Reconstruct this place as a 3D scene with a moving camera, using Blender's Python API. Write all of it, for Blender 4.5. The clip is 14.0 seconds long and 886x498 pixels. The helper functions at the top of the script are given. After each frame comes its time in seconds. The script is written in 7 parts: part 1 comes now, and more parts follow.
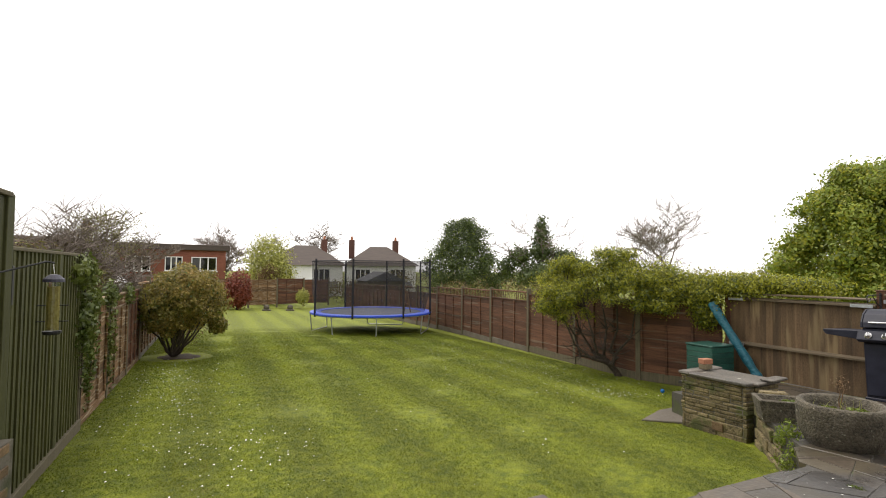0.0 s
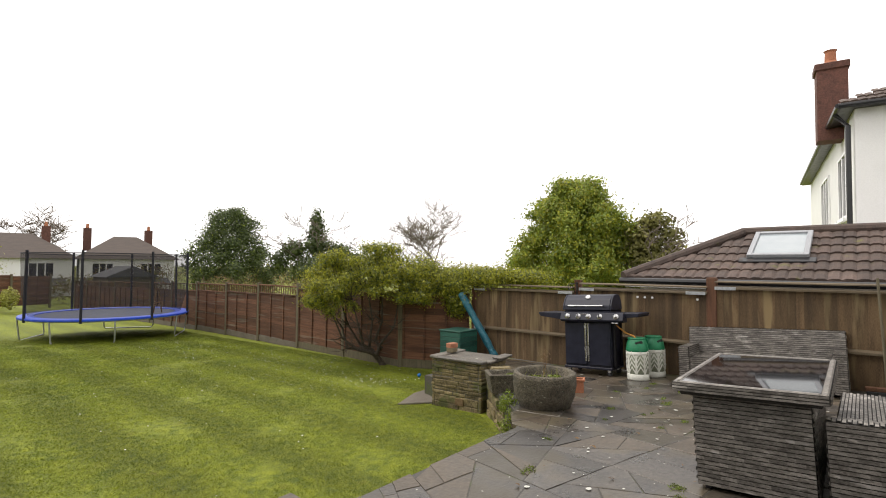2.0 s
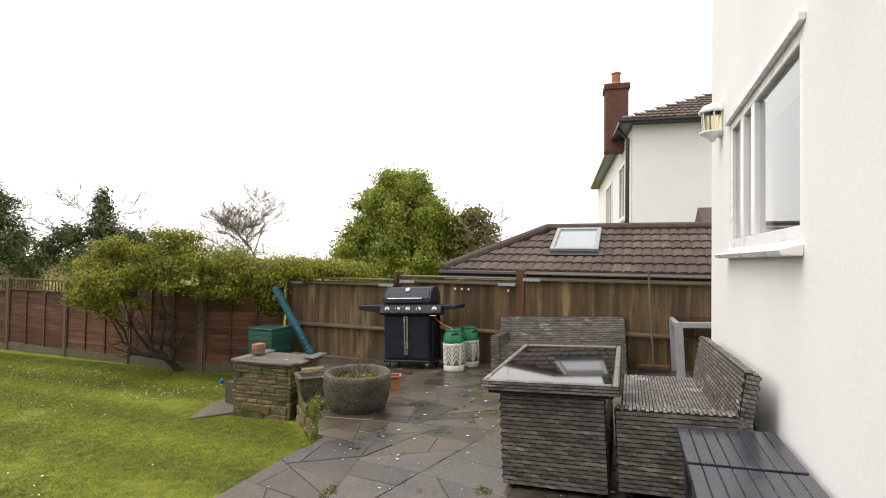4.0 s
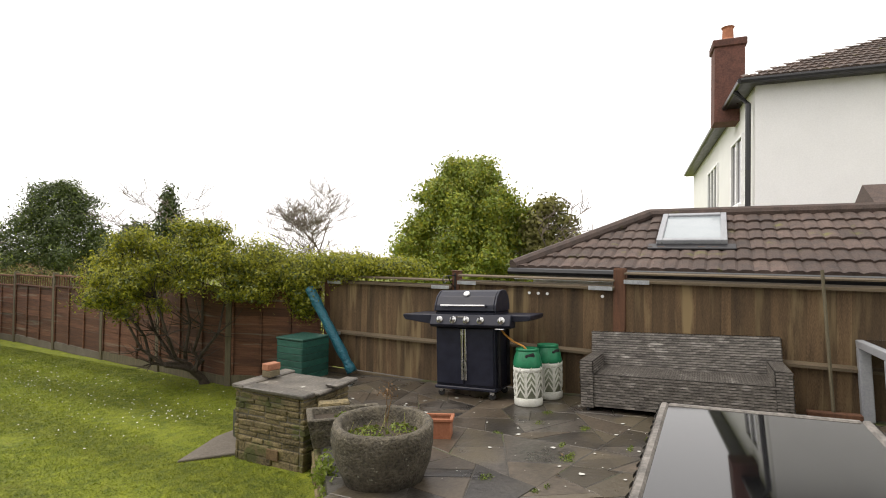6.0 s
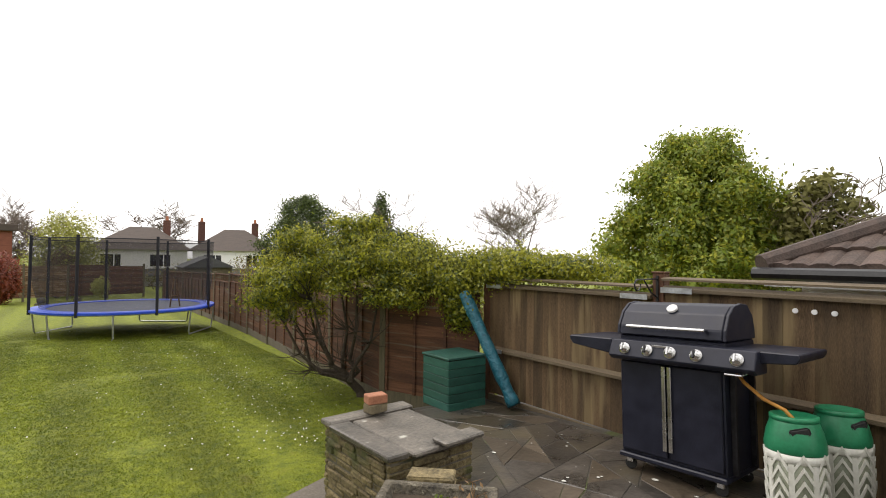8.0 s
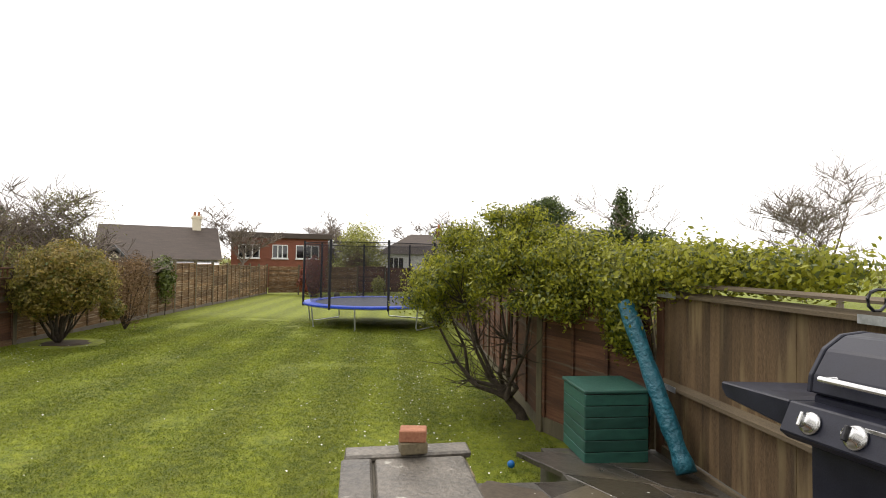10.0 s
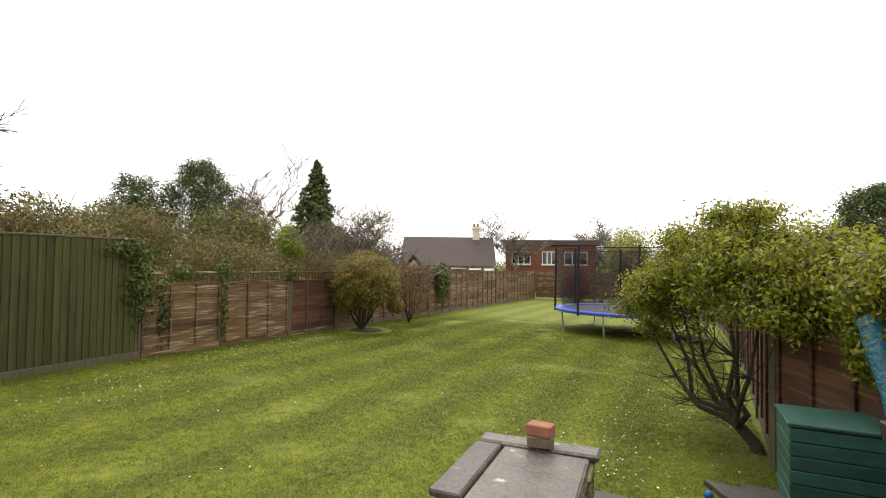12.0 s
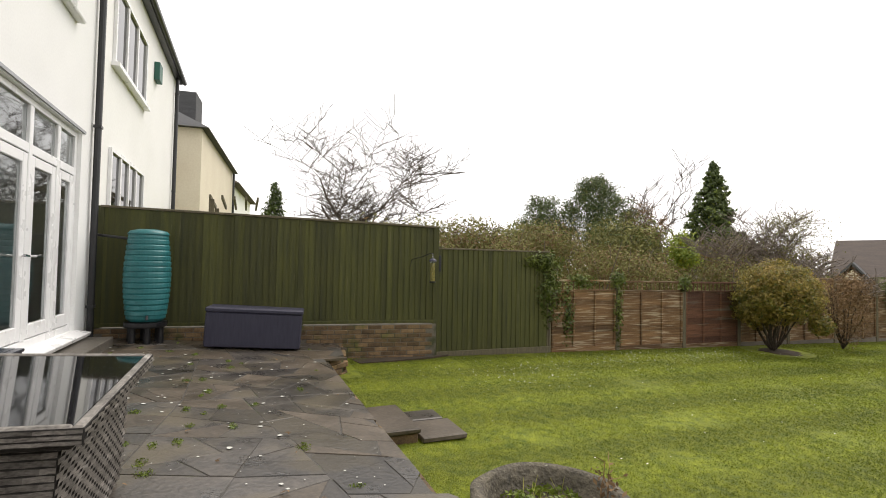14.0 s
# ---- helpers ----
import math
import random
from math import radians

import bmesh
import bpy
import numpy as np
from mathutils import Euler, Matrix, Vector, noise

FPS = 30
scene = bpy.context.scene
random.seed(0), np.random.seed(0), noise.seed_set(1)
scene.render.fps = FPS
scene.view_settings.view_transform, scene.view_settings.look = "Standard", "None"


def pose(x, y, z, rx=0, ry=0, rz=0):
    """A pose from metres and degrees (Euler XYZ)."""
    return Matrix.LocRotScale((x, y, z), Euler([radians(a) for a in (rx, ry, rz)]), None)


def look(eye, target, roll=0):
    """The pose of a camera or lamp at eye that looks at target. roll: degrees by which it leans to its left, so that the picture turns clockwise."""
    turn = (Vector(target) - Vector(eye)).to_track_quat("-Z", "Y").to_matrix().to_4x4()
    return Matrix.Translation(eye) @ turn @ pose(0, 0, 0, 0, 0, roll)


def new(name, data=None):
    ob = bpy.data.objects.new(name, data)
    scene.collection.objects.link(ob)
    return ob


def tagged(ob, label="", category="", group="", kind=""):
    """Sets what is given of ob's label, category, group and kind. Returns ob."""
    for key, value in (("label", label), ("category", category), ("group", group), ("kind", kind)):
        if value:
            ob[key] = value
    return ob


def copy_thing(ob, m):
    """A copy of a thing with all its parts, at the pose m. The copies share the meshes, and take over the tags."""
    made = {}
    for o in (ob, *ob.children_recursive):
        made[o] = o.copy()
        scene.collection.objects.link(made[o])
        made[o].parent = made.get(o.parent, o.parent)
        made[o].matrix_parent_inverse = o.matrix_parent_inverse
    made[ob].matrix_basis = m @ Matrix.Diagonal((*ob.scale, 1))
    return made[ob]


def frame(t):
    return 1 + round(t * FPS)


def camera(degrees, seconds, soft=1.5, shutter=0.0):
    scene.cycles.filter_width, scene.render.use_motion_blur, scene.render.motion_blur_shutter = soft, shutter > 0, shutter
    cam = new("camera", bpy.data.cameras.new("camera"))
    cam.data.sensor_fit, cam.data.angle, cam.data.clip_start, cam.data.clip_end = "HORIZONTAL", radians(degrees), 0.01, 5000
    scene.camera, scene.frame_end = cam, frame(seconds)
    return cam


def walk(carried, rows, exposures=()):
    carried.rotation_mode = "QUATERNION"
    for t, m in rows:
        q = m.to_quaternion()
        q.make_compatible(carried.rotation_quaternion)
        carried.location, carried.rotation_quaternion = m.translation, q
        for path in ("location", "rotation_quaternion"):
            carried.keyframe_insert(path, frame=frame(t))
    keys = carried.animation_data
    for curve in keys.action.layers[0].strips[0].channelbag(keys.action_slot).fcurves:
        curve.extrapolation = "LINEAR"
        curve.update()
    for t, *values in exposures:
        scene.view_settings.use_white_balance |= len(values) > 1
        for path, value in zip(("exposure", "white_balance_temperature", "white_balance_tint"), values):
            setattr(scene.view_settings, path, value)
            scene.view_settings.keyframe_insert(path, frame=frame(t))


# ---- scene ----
EXPOSURE = 1.07
cam = camera(83.4, 14.0, soft=1.0, shutter=0.0)
PATH = [
    (0, (0.838, -0.291, 1.472), (1.679, 1.521, 1.559), 0.5),
    (0.5, (0.905, -0.305, 1.436), (1.909, 1.422, 1.522), 0.7),
    (1, (0.964, -0.351, 1.45), (2.142, 1.263, 1.531), 0.4),
    (1.5, (0.993, -0.391, 1.466), (2.351, 1.075, 1.541), 0.3),
    (2, (1.018, -0.413, 1.474), (2.547, 0.875, 1.544), 0.4),
    (2.5, (1.048, -0.425, 1.478), (2.74, 0.638, 1.541), 0.6),
    (3, (1.09, -0.447, 1.477), (2.911, 0.379, 1.537), 0.5),
    (3.2, (1.114, -0.438, 1.485), (2.971, 0.303, 1.543), 0.7),
    (5.3, (2.575, 0.065, 1.455), (4.45, 0.76, 1.491), 0.8),
    (5.5, (2.743, 0.139, 1.441), (4.598, 0.888, 1.477), 0.8),
    (6, (3.162, 0.308, 1.443), (4.915, 1.269, 1.473), 0.8),
    (6.5, (3.582, 0.487, 1.437), (5.23, 1.62, 1.465), 0.7),
    (6.8, (3.842, 0.605, 1.436), (5.428, 1.824, 1.454), 1.0),
    (7, (3.971, 0.687, 1.415), (5.502, 1.974, 1.449), 0.7),
    (7.2, (4.165, 0.747, 1.394), (5.625, 2.113, 1.434), 0.6),
    (9.3, (6.027, 1.245, 1.321), (6.664, 3.14, 1.365), 0.9),
    (9.5, (6.192, 1.287, 1.315), (6.705, 3.219, 1.361), 1.0),
    (10, (6.593, 1.4, 1.291), (6.804, 3.388, 1.339), 0.9),
    (10.5, (6.924, 1.473, 1.285), (6.88, 3.472, 1.336), 0.8),
    (11, (7.2, 1.48, 1.291), (6.874, 3.452, 1.342), 0.8),
    (11.5, (7.393, 1.419, 1.291), (6.768, 3.318, 1.347), 0.8),
    (12, (7.477, 1.283, 1.289), (6.62, 3.09, 1.346), 0.8),
    (12.5, (7.55, 1.122, 1.303), (6.431, 2.779, 1.364), 1.0),
    (13, (7.617, 1.071, 1.308), (6.202, 2.483, 1.372), 1.0),
    (13.5, (7.68, 1.039, 1.304), (6.009, 2.136, 1.369), 1.1),
    (14, (7.738, 1.008, 1.303), (5.88, 1.746, 1.37), 1.1),
]
walk(cam, [(t, look(e, g, r)) for t, e, g, r in PATH], exposures=[(0, EXPOSURE, 6950, 12), (14, EXPOSURE, 6950, 12)])

# world and light: an overcast sky
world = bpy.data.worlds.new("overcast")
scene.world = world
world.use_nodes = True
wn, wl = world.node_tree.nodes, world.node_tree.links
sky = wn.new("ShaderNodeTexSky")
sky.sky_type, sky.sun_disc = "NISHITA", False
sky.sun_elevation, sky.sun_rotation = radians(59), radians(-27)
hsv = wn.new("ShaderNodeHueSaturation")
hsv.inputs["Saturation"].default_value = 0.1
hsv.inputs["Value"].default_value = 0.35
mixw = wn.new("ShaderNodeMix")
mixw.data_type = "RGBA"
mixw.inputs[0].default_value = 0.7
mixw.inputs[7].default_value = (9.2, 9.4, 9.7, 1)
wl.new(sky.outputs[0], hsv.inputs["Color"])
wl.new(hsv.outputs[0], mixw.inputs[6])
wl.new(mixw.outputs[2], wn["Background"].inputs[0])
wn["Background"].inputs[1].default_value = 0.105
sun = new("sun", bpy.data.lights.new("sun", "SUN"))
sun.data.energy, sun.data.angle, sun.data.color = 0.8, radians(40), (1, 0.97, 0.93)
sun.matrix_world = look((-8, 16, 30), (0, 0, 0))


# ---- materials ----
def mat(name, c1, c2, scale=8.0, rough=0.8, bump=0.3, metal=0.0, fine=60.0, spec=0.5, rand=0.0, stretch=(1, 1, 1), c3=None, c3at=0.6, c3scale=3.0, bumpd=0.01, island=0.0, rvar=0.15):
    """Two colours mixed by coarse and fine noise, an optional third in patches, with bump from the fine grain."""
    m = bpy.data.materials.new(name)
    m.use_nodes = True
    n, l = m.node_tree.nodes, m.node_tree.links
    b = n["Principled BSDF"]
    tc = n.new("ShaderNodeNewGeometry")
    mp = n.new("ShaderNodeMapping")
    mp.inputs["Scale"].default_value = stretch
    l.new(tc.outputs["Position"], mp.inputs["Vector"])
    def noi(s, d=4.0):
        t = n.new("ShaderNodeTexNoise")
        t.inputs["Scale"].default_value, t.inputs["Detail"].default_value = s, d
        l.new(mp.outputs[0], t.inputs["Vector"])
        return t
    n1, n2 = noi(scale), noi(fine, 3.0)
    add = n.new("ShaderNodeMath")
    add.operation = "MULTIPLY_ADD"
    add.inputs[1].default_value = 0.55
    l.new(n2.outputs[0], add.inputs[0])
    half = n.new("ShaderNodeMath")
    half.operation = "MULTIPLY"
    half.inputs[1].default_value = 0.6
    l.new(n1.outputs[0], half.inputs[0])
    l.new(half.outputs[0], add.inputs[2])
    ramp = n.new("ShaderNodeValToRGB")
    ramp.color_ramp.elements[0].position, ramp.color_ramp.elements[1].position = 0.38, 0.75
    ramp.color_ramp.elements[0].color, ramp.color_ramp.elements[1].color = (*c1, 1), (*c2, 1)
    l.new(add.outputs[0], ramp.inputs[0])
    col = ramp.outputs[0]
    if c3:
        n3 = noi(c3scale, 5.0)
        r3 = n.new("ShaderNodeValToRGB")
        r3.color_ramp.elements[0].position, r3.color_ramp.elements[1].position = c3at, c3at + 0.12
        l.new(n3.outputs[0], r3.inputs[0])
        mx = n.new("ShaderNodeMix")
        mx.data_type = "RGBA"
        mx.inputs[7].default_value = (*c3, 1)
        l.new(r3.outputs[0], mx.inputs[0])
        l.new(col, mx.inputs[6])
        col = mx.outputs[2]
    for amount, kind, sock in ((rand, "ShaderNodeObjectInfo", "Random"), (island, "ShaderNodeNewGeometry", "Random Per Island")):
        if amount:
            oi = n.new(kind)
            mr = n.new("ShaderNodeMapRange")
            mr.inputs[3].default_value, mr.inputs[4].default_value = 1 - amount, 1 + amount
            l.new(oi.outputs[sock], mr.inputs[0])
            hs = n.new("ShaderNodeHueSaturation")
            l.new(mr.outputs[0], hs.inputs["Value"])
            l.new(col, hs.inputs["Color"])
            col = hs.outputs[0]
    l.new(col, b.inputs["Base Color"])
    rr = n.new("ShaderNodeMapRange")
    rr.inputs[3].default_value, rr.inputs[4].default_value = max(0.02, rough - rvar), min(1, rough + rvar)
    l.new(n1.outputs[0], rr.inputs[0])
    l.new(rr.outputs[0], b.inputs["Roughness"])
    b.inputs["Metallic"].default_value = metal
    b.inputs["Specular IOR Level"].default_value = spec
    if bump:
        bp = n.new("ShaderNodeBump")
        bp.inputs["Strength"].default_value, bp.inputs["Distance"].default_value = bump, bumpd
        l.new(add.outputs[0], bp.inputs["Height"])
        l.new(bp.outputs[0], b.inputs["Normal"])
    return m


def leafmat(name, c1, c2, trans=0.25, rough=0.5):
    m = mat(name, c1, c2, 1.2, rough, 0, fine=9, island=0.35)
    n, l = m.node_tree.nodes, m.node_tree.links
    b = n["Principled BSDF"]
    tr = n.new("ShaderNodeBsdfTranslucent")
    src = b.inputs["Base Color"].links[0].from_socket
    l.new(src, tr.inputs[0])
    mx = n.new("ShaderNodeMixShader")
    mx.inputs[0].default_value = trans
    l.new(b.outputs[0], mx.inputs[1])
    l.new(tr.outputs[0], mx.inputs[2])
    l.new(mx.outputs[0], n["Material Output"].inputs[0])
    return m


def striped(m):
    """Mowing stripes along the garden, lighter and darker by turns."""
    n, l = m.node_tree.nodes, m.node_tree.links
    b = n["Principled BSDF"]
    src = b.inputs["Base Color"].links[0].from_socket
    users = [k.to_socket for k in src.links]
    g = n.new("ShaderNodeNewGeometry")
    s = n.new("ShaderNodeSeparateXYZ")
    l.new(g.outputs["Position"], s.inputs[0])
    w = n.new("ShaderNodeTexNoise")
    w.inputs["Scale"].default_value = 0.6
    l.new(g.outputs["Position"], w.inputs["Vector"])
    a = n.new("ShaderNodeMath")
    a.operation = "MULTIPLY_ADD"
    a.inputs[1].default_value = 0.16
    l.new(w.outputs[0], a.inputs[0])
    l.new(s.outputs[0], a.inputs[2])
    f = n.new("ShaderNodeMath")
    f.operation = "MULTIPLY"
    f.inputs[1].default_value = 2 * math.pi / 1.05
    l.new(a.outputs[0], f.inputs[0])
    si = n.new("ShaderNodeMath")
    si.operation = "SINE"
    l.new(f.outputs[0], si.inputs[0])
    mr = n.new("ShaderNodeMapRange")
    mr.inputs[1].default_value, mr.inputs[2].default_value = -0.7, 0.7
    mr.inputs[3].default_value, mr.inputs[4].default_value = 0.88, 1.15
    l.new(si.outputs[0], mr.inputs[0])
    hs = n.new("ShaderNodeHueSaturation")
    l.new(mr.outputs[0], hs.inputs["Value"])
    l.new(src, hs.inputs["Color"])
    for u in users:
        l.new(hs.outputs[0], u)
    return m


def rattanmat(name, c1, c2, c3):
    """Flat woven strands: bands that change tone from strand to strand."""
    m = mat(name, c1, c2, 14, 0.5, 0.3, fine=90, stretch=(0.6, 0.6, 2), c3=c3, c3at=0.6, c3scale=7, island=0.27)
    return m


def glassmat(name, tint=(0.9, 0.95, 0.95), rough=0.02, trans=1.0):
    m = bpy.data.materials.new(name)
    m.use_nodes = True
    b = m.node_tree.nodes["Principled BSDF"]
    b.inputs["Base Color"].default_value = (*tint, 1)
    b.inputs["Roughness"].default_value = rough
    b.inputs["Transmission Weight"].default_value = trans
    b.inputs["IOR"].default_value = 1.5
    return m


def netmat():
    m = bpy.data.materials.new("net_mesh")
    m.use_nodes = True
    n, l = m.node_tree.nodes, m.node_tree.links
    b = n["Principled BSDF"]
    b.inputs["Base Color"].default_value = (0.012, 0.012, 0.016, 1)
    b.inputs["Roughness"].default_value = 0.8
    t = n.new("ShaderNodeBsdfTransparent")
    mx = n.new("ShaderNodeMixShader")
    mx.inputs[0].default_value = 0.42
    l.new(t.outputs[0], mx.inputs[1])
    l.new(b.outputs[0], mx.inputs[2])
    l.new(mx.outputs[0], n["Material Output"].inputs[0])
    return m


M = dict(
    lawn=striped(mat("lawn_grass", (0.066, 0.097, 0.007), (0.245, 0.272, 0.021), 9, 0.8, 1.0, fine=70, c3=(0.15, 0.148, 0.027), c3at=0.64, c3scale=4.5, bumpd=0.04, spec=0.35)),
    blade=striped(leafmat("grass_blade", (0.10, 0.14, 0.008), (0.22, 0.252, 0.02), 0.42, 0.6)),
    daisy=mat("white_petal", (0.75, 0.75, 0.7), (0.85, 0.85, 0.8), 8, 0.7, 0),
    soil=mat("dark_soil", (0.025, 0.018, 0.012), (0.07, 0.05, 0.03), 6, 0.95, 0.8),
    slab=mat("wet_paving_stone", (0.030, 0.027, 0.024), (0.092, 0.080, 0.068), 3.2, 0.33, 0.6, rand=0.42, fine=30, c3=(0.085, 0.070, 0.047), c3at=0.47, c3scale=1.6, rvar=0.22),
    slabr=mat("wet_reddish_paving_stone", (0.048, 0.038, 0.027), (0.118, 0.092, 0.066), 2.6, 0.42, 0.5, rand=0.2, fine=30, rvar=0.22),
    joint=mat("mossy_mortar", (0.036, 0.033, 0.028), (0.085, 0.077, 0.064), 5, 0.6, 0.6, c3=(0.065, 0.085, 0.016), c3at=0.57, c3scale=2.2),
    lichen=mat("pale_lichen", (0.5, 0.5, 0.46), (0.66, 0.66, 0.6), 20, 0.9, 0.2),
    moss=leafmat("moss_tuft", (0.08, 0.13, 0.01), (0.18, 0.23, 0.03)),
    brick=mat("old_stock_brick", (0.085, 0.05, 0.027), (0.23, 0.15, 0.075), 9, 0.9, 0.6, rand=0.42, c3=(0.085, 0.085, 0.025), c3at=0.56, c3scale=3),
    stone=mat("weathered_block", (0.06, 0.047, 0.024), (0.28, 0.22, 0.11), 9, 0.92, 1.0, rand=0.25, fine=48, c3=(0.085, 0.09, 0.03), c3at=0.5, c3scale=4.5, bumpd=0.02),
    mortar=mat("old_mortar", (0.09, 0.08, 0.06), (0.17, 0.15, 0.12), 9, 0.95, 0.6, c3=(0.05, 0.055, 0.025), c3at=0.55),
    cap=mat("wet_cap_slab", (0.06, 0.055, 0.048), (0.17, 0.15, 0.125), 6, 0.45, 0.9, fine=40, c3=(0.42, 0.41, 0.36), c3at=0.66, c3scale=12, rand=0.2, bumpd=0.015),
    trough=mat("lichened_stone", (0.04, 0.035, 0.027), (0.16, 0.138, 0.10), 13, 0.92, 1.0, fine=55, c3=(0.40, 0.38, 0.29), c3at=0.64, c3scale=30, bumpd=0.03),
    redbrick=mat("orange_brick", (0.28, 0.11, 0.06), (0.42, 0.19, 0.11), 14, 0.85, 0.5),
    greybrick=mat("olive_brick", (0.12, 0.10, 0.06), (0.22, 0.18, 0.11), 14, 0.85, 0.5),
    concrete=mat("damp_concrete", (0.095, 0.08, 0.062), (0.18, 0.155, 0.125), 3, 0.75, 0.6),
    greenboard=mat("dark_green_fence_stain", (0.028, 0.032, 0.007), (0.082, 0.083, 0.018), 2.0, 0.75, 0.5, rand=0.25, stretch=(9, 9, 0.7), c3=(0.10, 0.095, 0.04), c3at=0.64),
    lap=mat("weathered_brown_board", (0.045, 0.016, 0.008), (0.165, 0.075, 0.04), 3, 0.85, 0.7, rand=0.34, stretch=(1.2, 0.7, 12), c3=(0.15, 0.12, 0.085), c3at=0.58, c3scale=1.2),
    lapold=mat("greyed_larch_board", (0.065, 0.03, 0.012), (0.24, 0.14, 0.065), 3, 0.9, 0.8, rand=0.38, stretch=(1, 0.6, 10), c3=(0.34, 0.27, 0.18), c3at=0.53, c3scale=3.5),
    feather=mat("stained_brown_board", (0.046, 0.026, 0.012), (0.185, 0.118, 0.06), 2.0, 0.8, 0.6, rand=0.36, stretch=(6, 6, 0.6), c3=(0.24, 0.172, 0.085), c3at=0.53, c3scale=1.3),
    featherrail=mat("damp_rail_timber", (0.07, 0.05, 0.03), (0.17, 0.13, 0.08), 2, 0.8, 0.4, stretch=(6, 1, 6)),
    postred=mat("red_brown_post", (0.075, 0.03, 0.015), (0.16, 0.075, 0.04), 4, 0.8, 0.4, stretch=(8, 8, 0.8)),
    postgrey=mat("grey_green_post", (0.07, 0.06, 0.035), (0.16, 0.135, 0.085), 4, 0.85, 0.4, stretch=(8, 8, 0.8)),
    zinc=mat("galvanised_bracket", (0.4, 0.42, 0.45), (0.6, 0.62, 0.65), 20, 0.4, 0.1, metal=0.7),
    white=mat("white_render", (0.78, 0.78, 0.77), (0.86, 0.86, 0.85), 1.2, 0.85, 0.12, fine=40, bumpd=0.004),
    whiteold=mat("aged_white_render", (0.79, 0.785, 0.765), (0.86, 0.855, 0.84), 0.8, 0.9, 0.3, fine=20),
    cream=mat("cream_render", (0.70, 0.62, 0.48), (0.79, 0.72, 0.58), 1, 0.9, 0.3, fine=20),
    upvc=mat("white_upvc", (0.78, 0.78, 0.78), (0.84, 0.84, 0.84), 3, 0.3, 0.0),
    tile=mat("brown_concrete_roof_tile", (0.042, 0.028, 0.023), (0.125, 0.086, 0.07), 7, 0.75, 0.7, rand=0.28, c3=(0.12, 0.115, 0.028), c3at=0.62, c3scale=3.2),
    tilefar=mat("brown_roof_tiles", (0.05, 0.038, 0.032), (0.10, 0.078, 0.066), 1.5, 0.85, 0.6, stretch=(1, 1, 8), fine=12),
    tileblack=mat("slate_grey_tiles", (0.05, 0.052, 0.055), (0.09, 0.09, 0.095), 1.5, 0.8, 0.5, stretch=(1, 1, 8), fine=12),
    gutter=mat("black_plastic", (0.008, 0.008, 0.01), (0.02, 0.02, 0.022), 8, 0.35, 0.0),
    chimney=mat("red_chimney_brick", (0.06, 0.026, 0.019), (0.14, 0.06, 0.045), 8, 0.9, 0.5, rand=0.2, fine=30),
    brickfar=mat("red_facing_brick", (0.17, 0.055, 0.035), (0.27, 0.10, 0.065), 3, 0.9, 0.4, fine=30, stretch=(1, 1, 3)),
    terracotta=mat("terracotta", (0.28, 0.10, 0.05), (0.42, 0.17, 0.09), 12, 0.85, 0.3),
    barbecue=mat("navy_black_enamel", (0.008, 0.009, 0.018), (0.02, 0.022, 0.038), 10, 0.42, 0.05, fine=200, spec=0.35),
    steel=mat("brushed_steel", (0.55, 0.55, 0.55), (0.75, 0.75, 0.75), 10, 0.25, 0.05, metal=1.0),
    darkmetal=mat("dark_metal", (0.02, 0.02, 0.022), (0.045, 0.045, 0.05), 10, 0.4, 0.1, metal=0.5),
    rubber=mat("black_rubber", (0.012, 0.012, 0.012), (0.03, 0.03, 0.03), 10, 0.7, 0.1),
    gasgreen=mat("green_plastic", (0.008, 0.16, 0.07), (0.018, 0.24, 0.11), 8, 0.4, 0.05),
    gaswhite=mat("white_plastic_shell", (0.62, 0.62, 0.55), (0.76, 0.76, 0.70), 6, 0.45, 0.05),
    gasleaf=mat("translucent_green_core", (0.24, 0.27, 0.19), (0.36, 0.38, 0.29), 6, 0.35, 0.0),
    hose=mat("orange_rubber_hose", (0.45, 0.19, 0.03), (0.6, 0.28, 0.05), 20, 0.5, 0.0),
    rattan=rattanmat("grey_rattan", (0.052, 0.045, 0.039), (0.245, 0.224, 0.20), (0.40, 0.375, 0.345)),
    # near-black fill: the shade seen between strands and planks, put into colour
    rattandark=mat("gap_shade_fill", (0.018, 0.016, 0.014), (0.04, 0.036, 0.032), 30, 0.8, 0.3),
    tableglass=mat("black_glass", (0.004, 0.004, 0.005), (0.007, 0.007, 0.008), 4, 0.035, 0.0, spec=0.9, rvar=0.02),
    # wet black resin; its bluish cast is sky reflection mixed into the colour
    blackslat=mat("wet_sky_tinted_black_resin", (0.022, 0.024, 0.034), (0.05, 0.054, 0.072), 5, 0.24, 0.15, rvar=0.16, spec=0.7),
    greymetal=mat("painted_grey_metal", (0.26, 0.27, 0.29), (0.36, 0.37, 0.39), 6, 0.45, 0.1),
    chestgreen=mat("teal_painted_wood", (0.010, 0.062, 0.048), (0.03, 0.125, 0.095), 3, 0.5, 0.4, rand=0.22, stretch=(3, 3, 8)),
    roll=mat("blue_pool_sheet", (0.006, 0.085, 0.125), (0.02, 0.155, 0.21), 12, 0.4, 0.8, fine=30, bumpd=0.04),
    buttgreen=mat("teal_green_plastic", (0.012, 0.115, 0.125), (0.03, 0.185, 0.195), 4, 0.35, 0.1),
    boxnavy=mat("dark_blue_grey_resin", (0.022, 0.022, 0.042), (0.045, 0.044, 0.07), 5, 0.5, 0.15, fine=60, stretch=(8, 8, 1)),
    blue=mat("blue_vinyl_pad", (0.010, 0.045, 0.42), (0.02, 0.085, 0.58), 5, 0.4, 0.1),
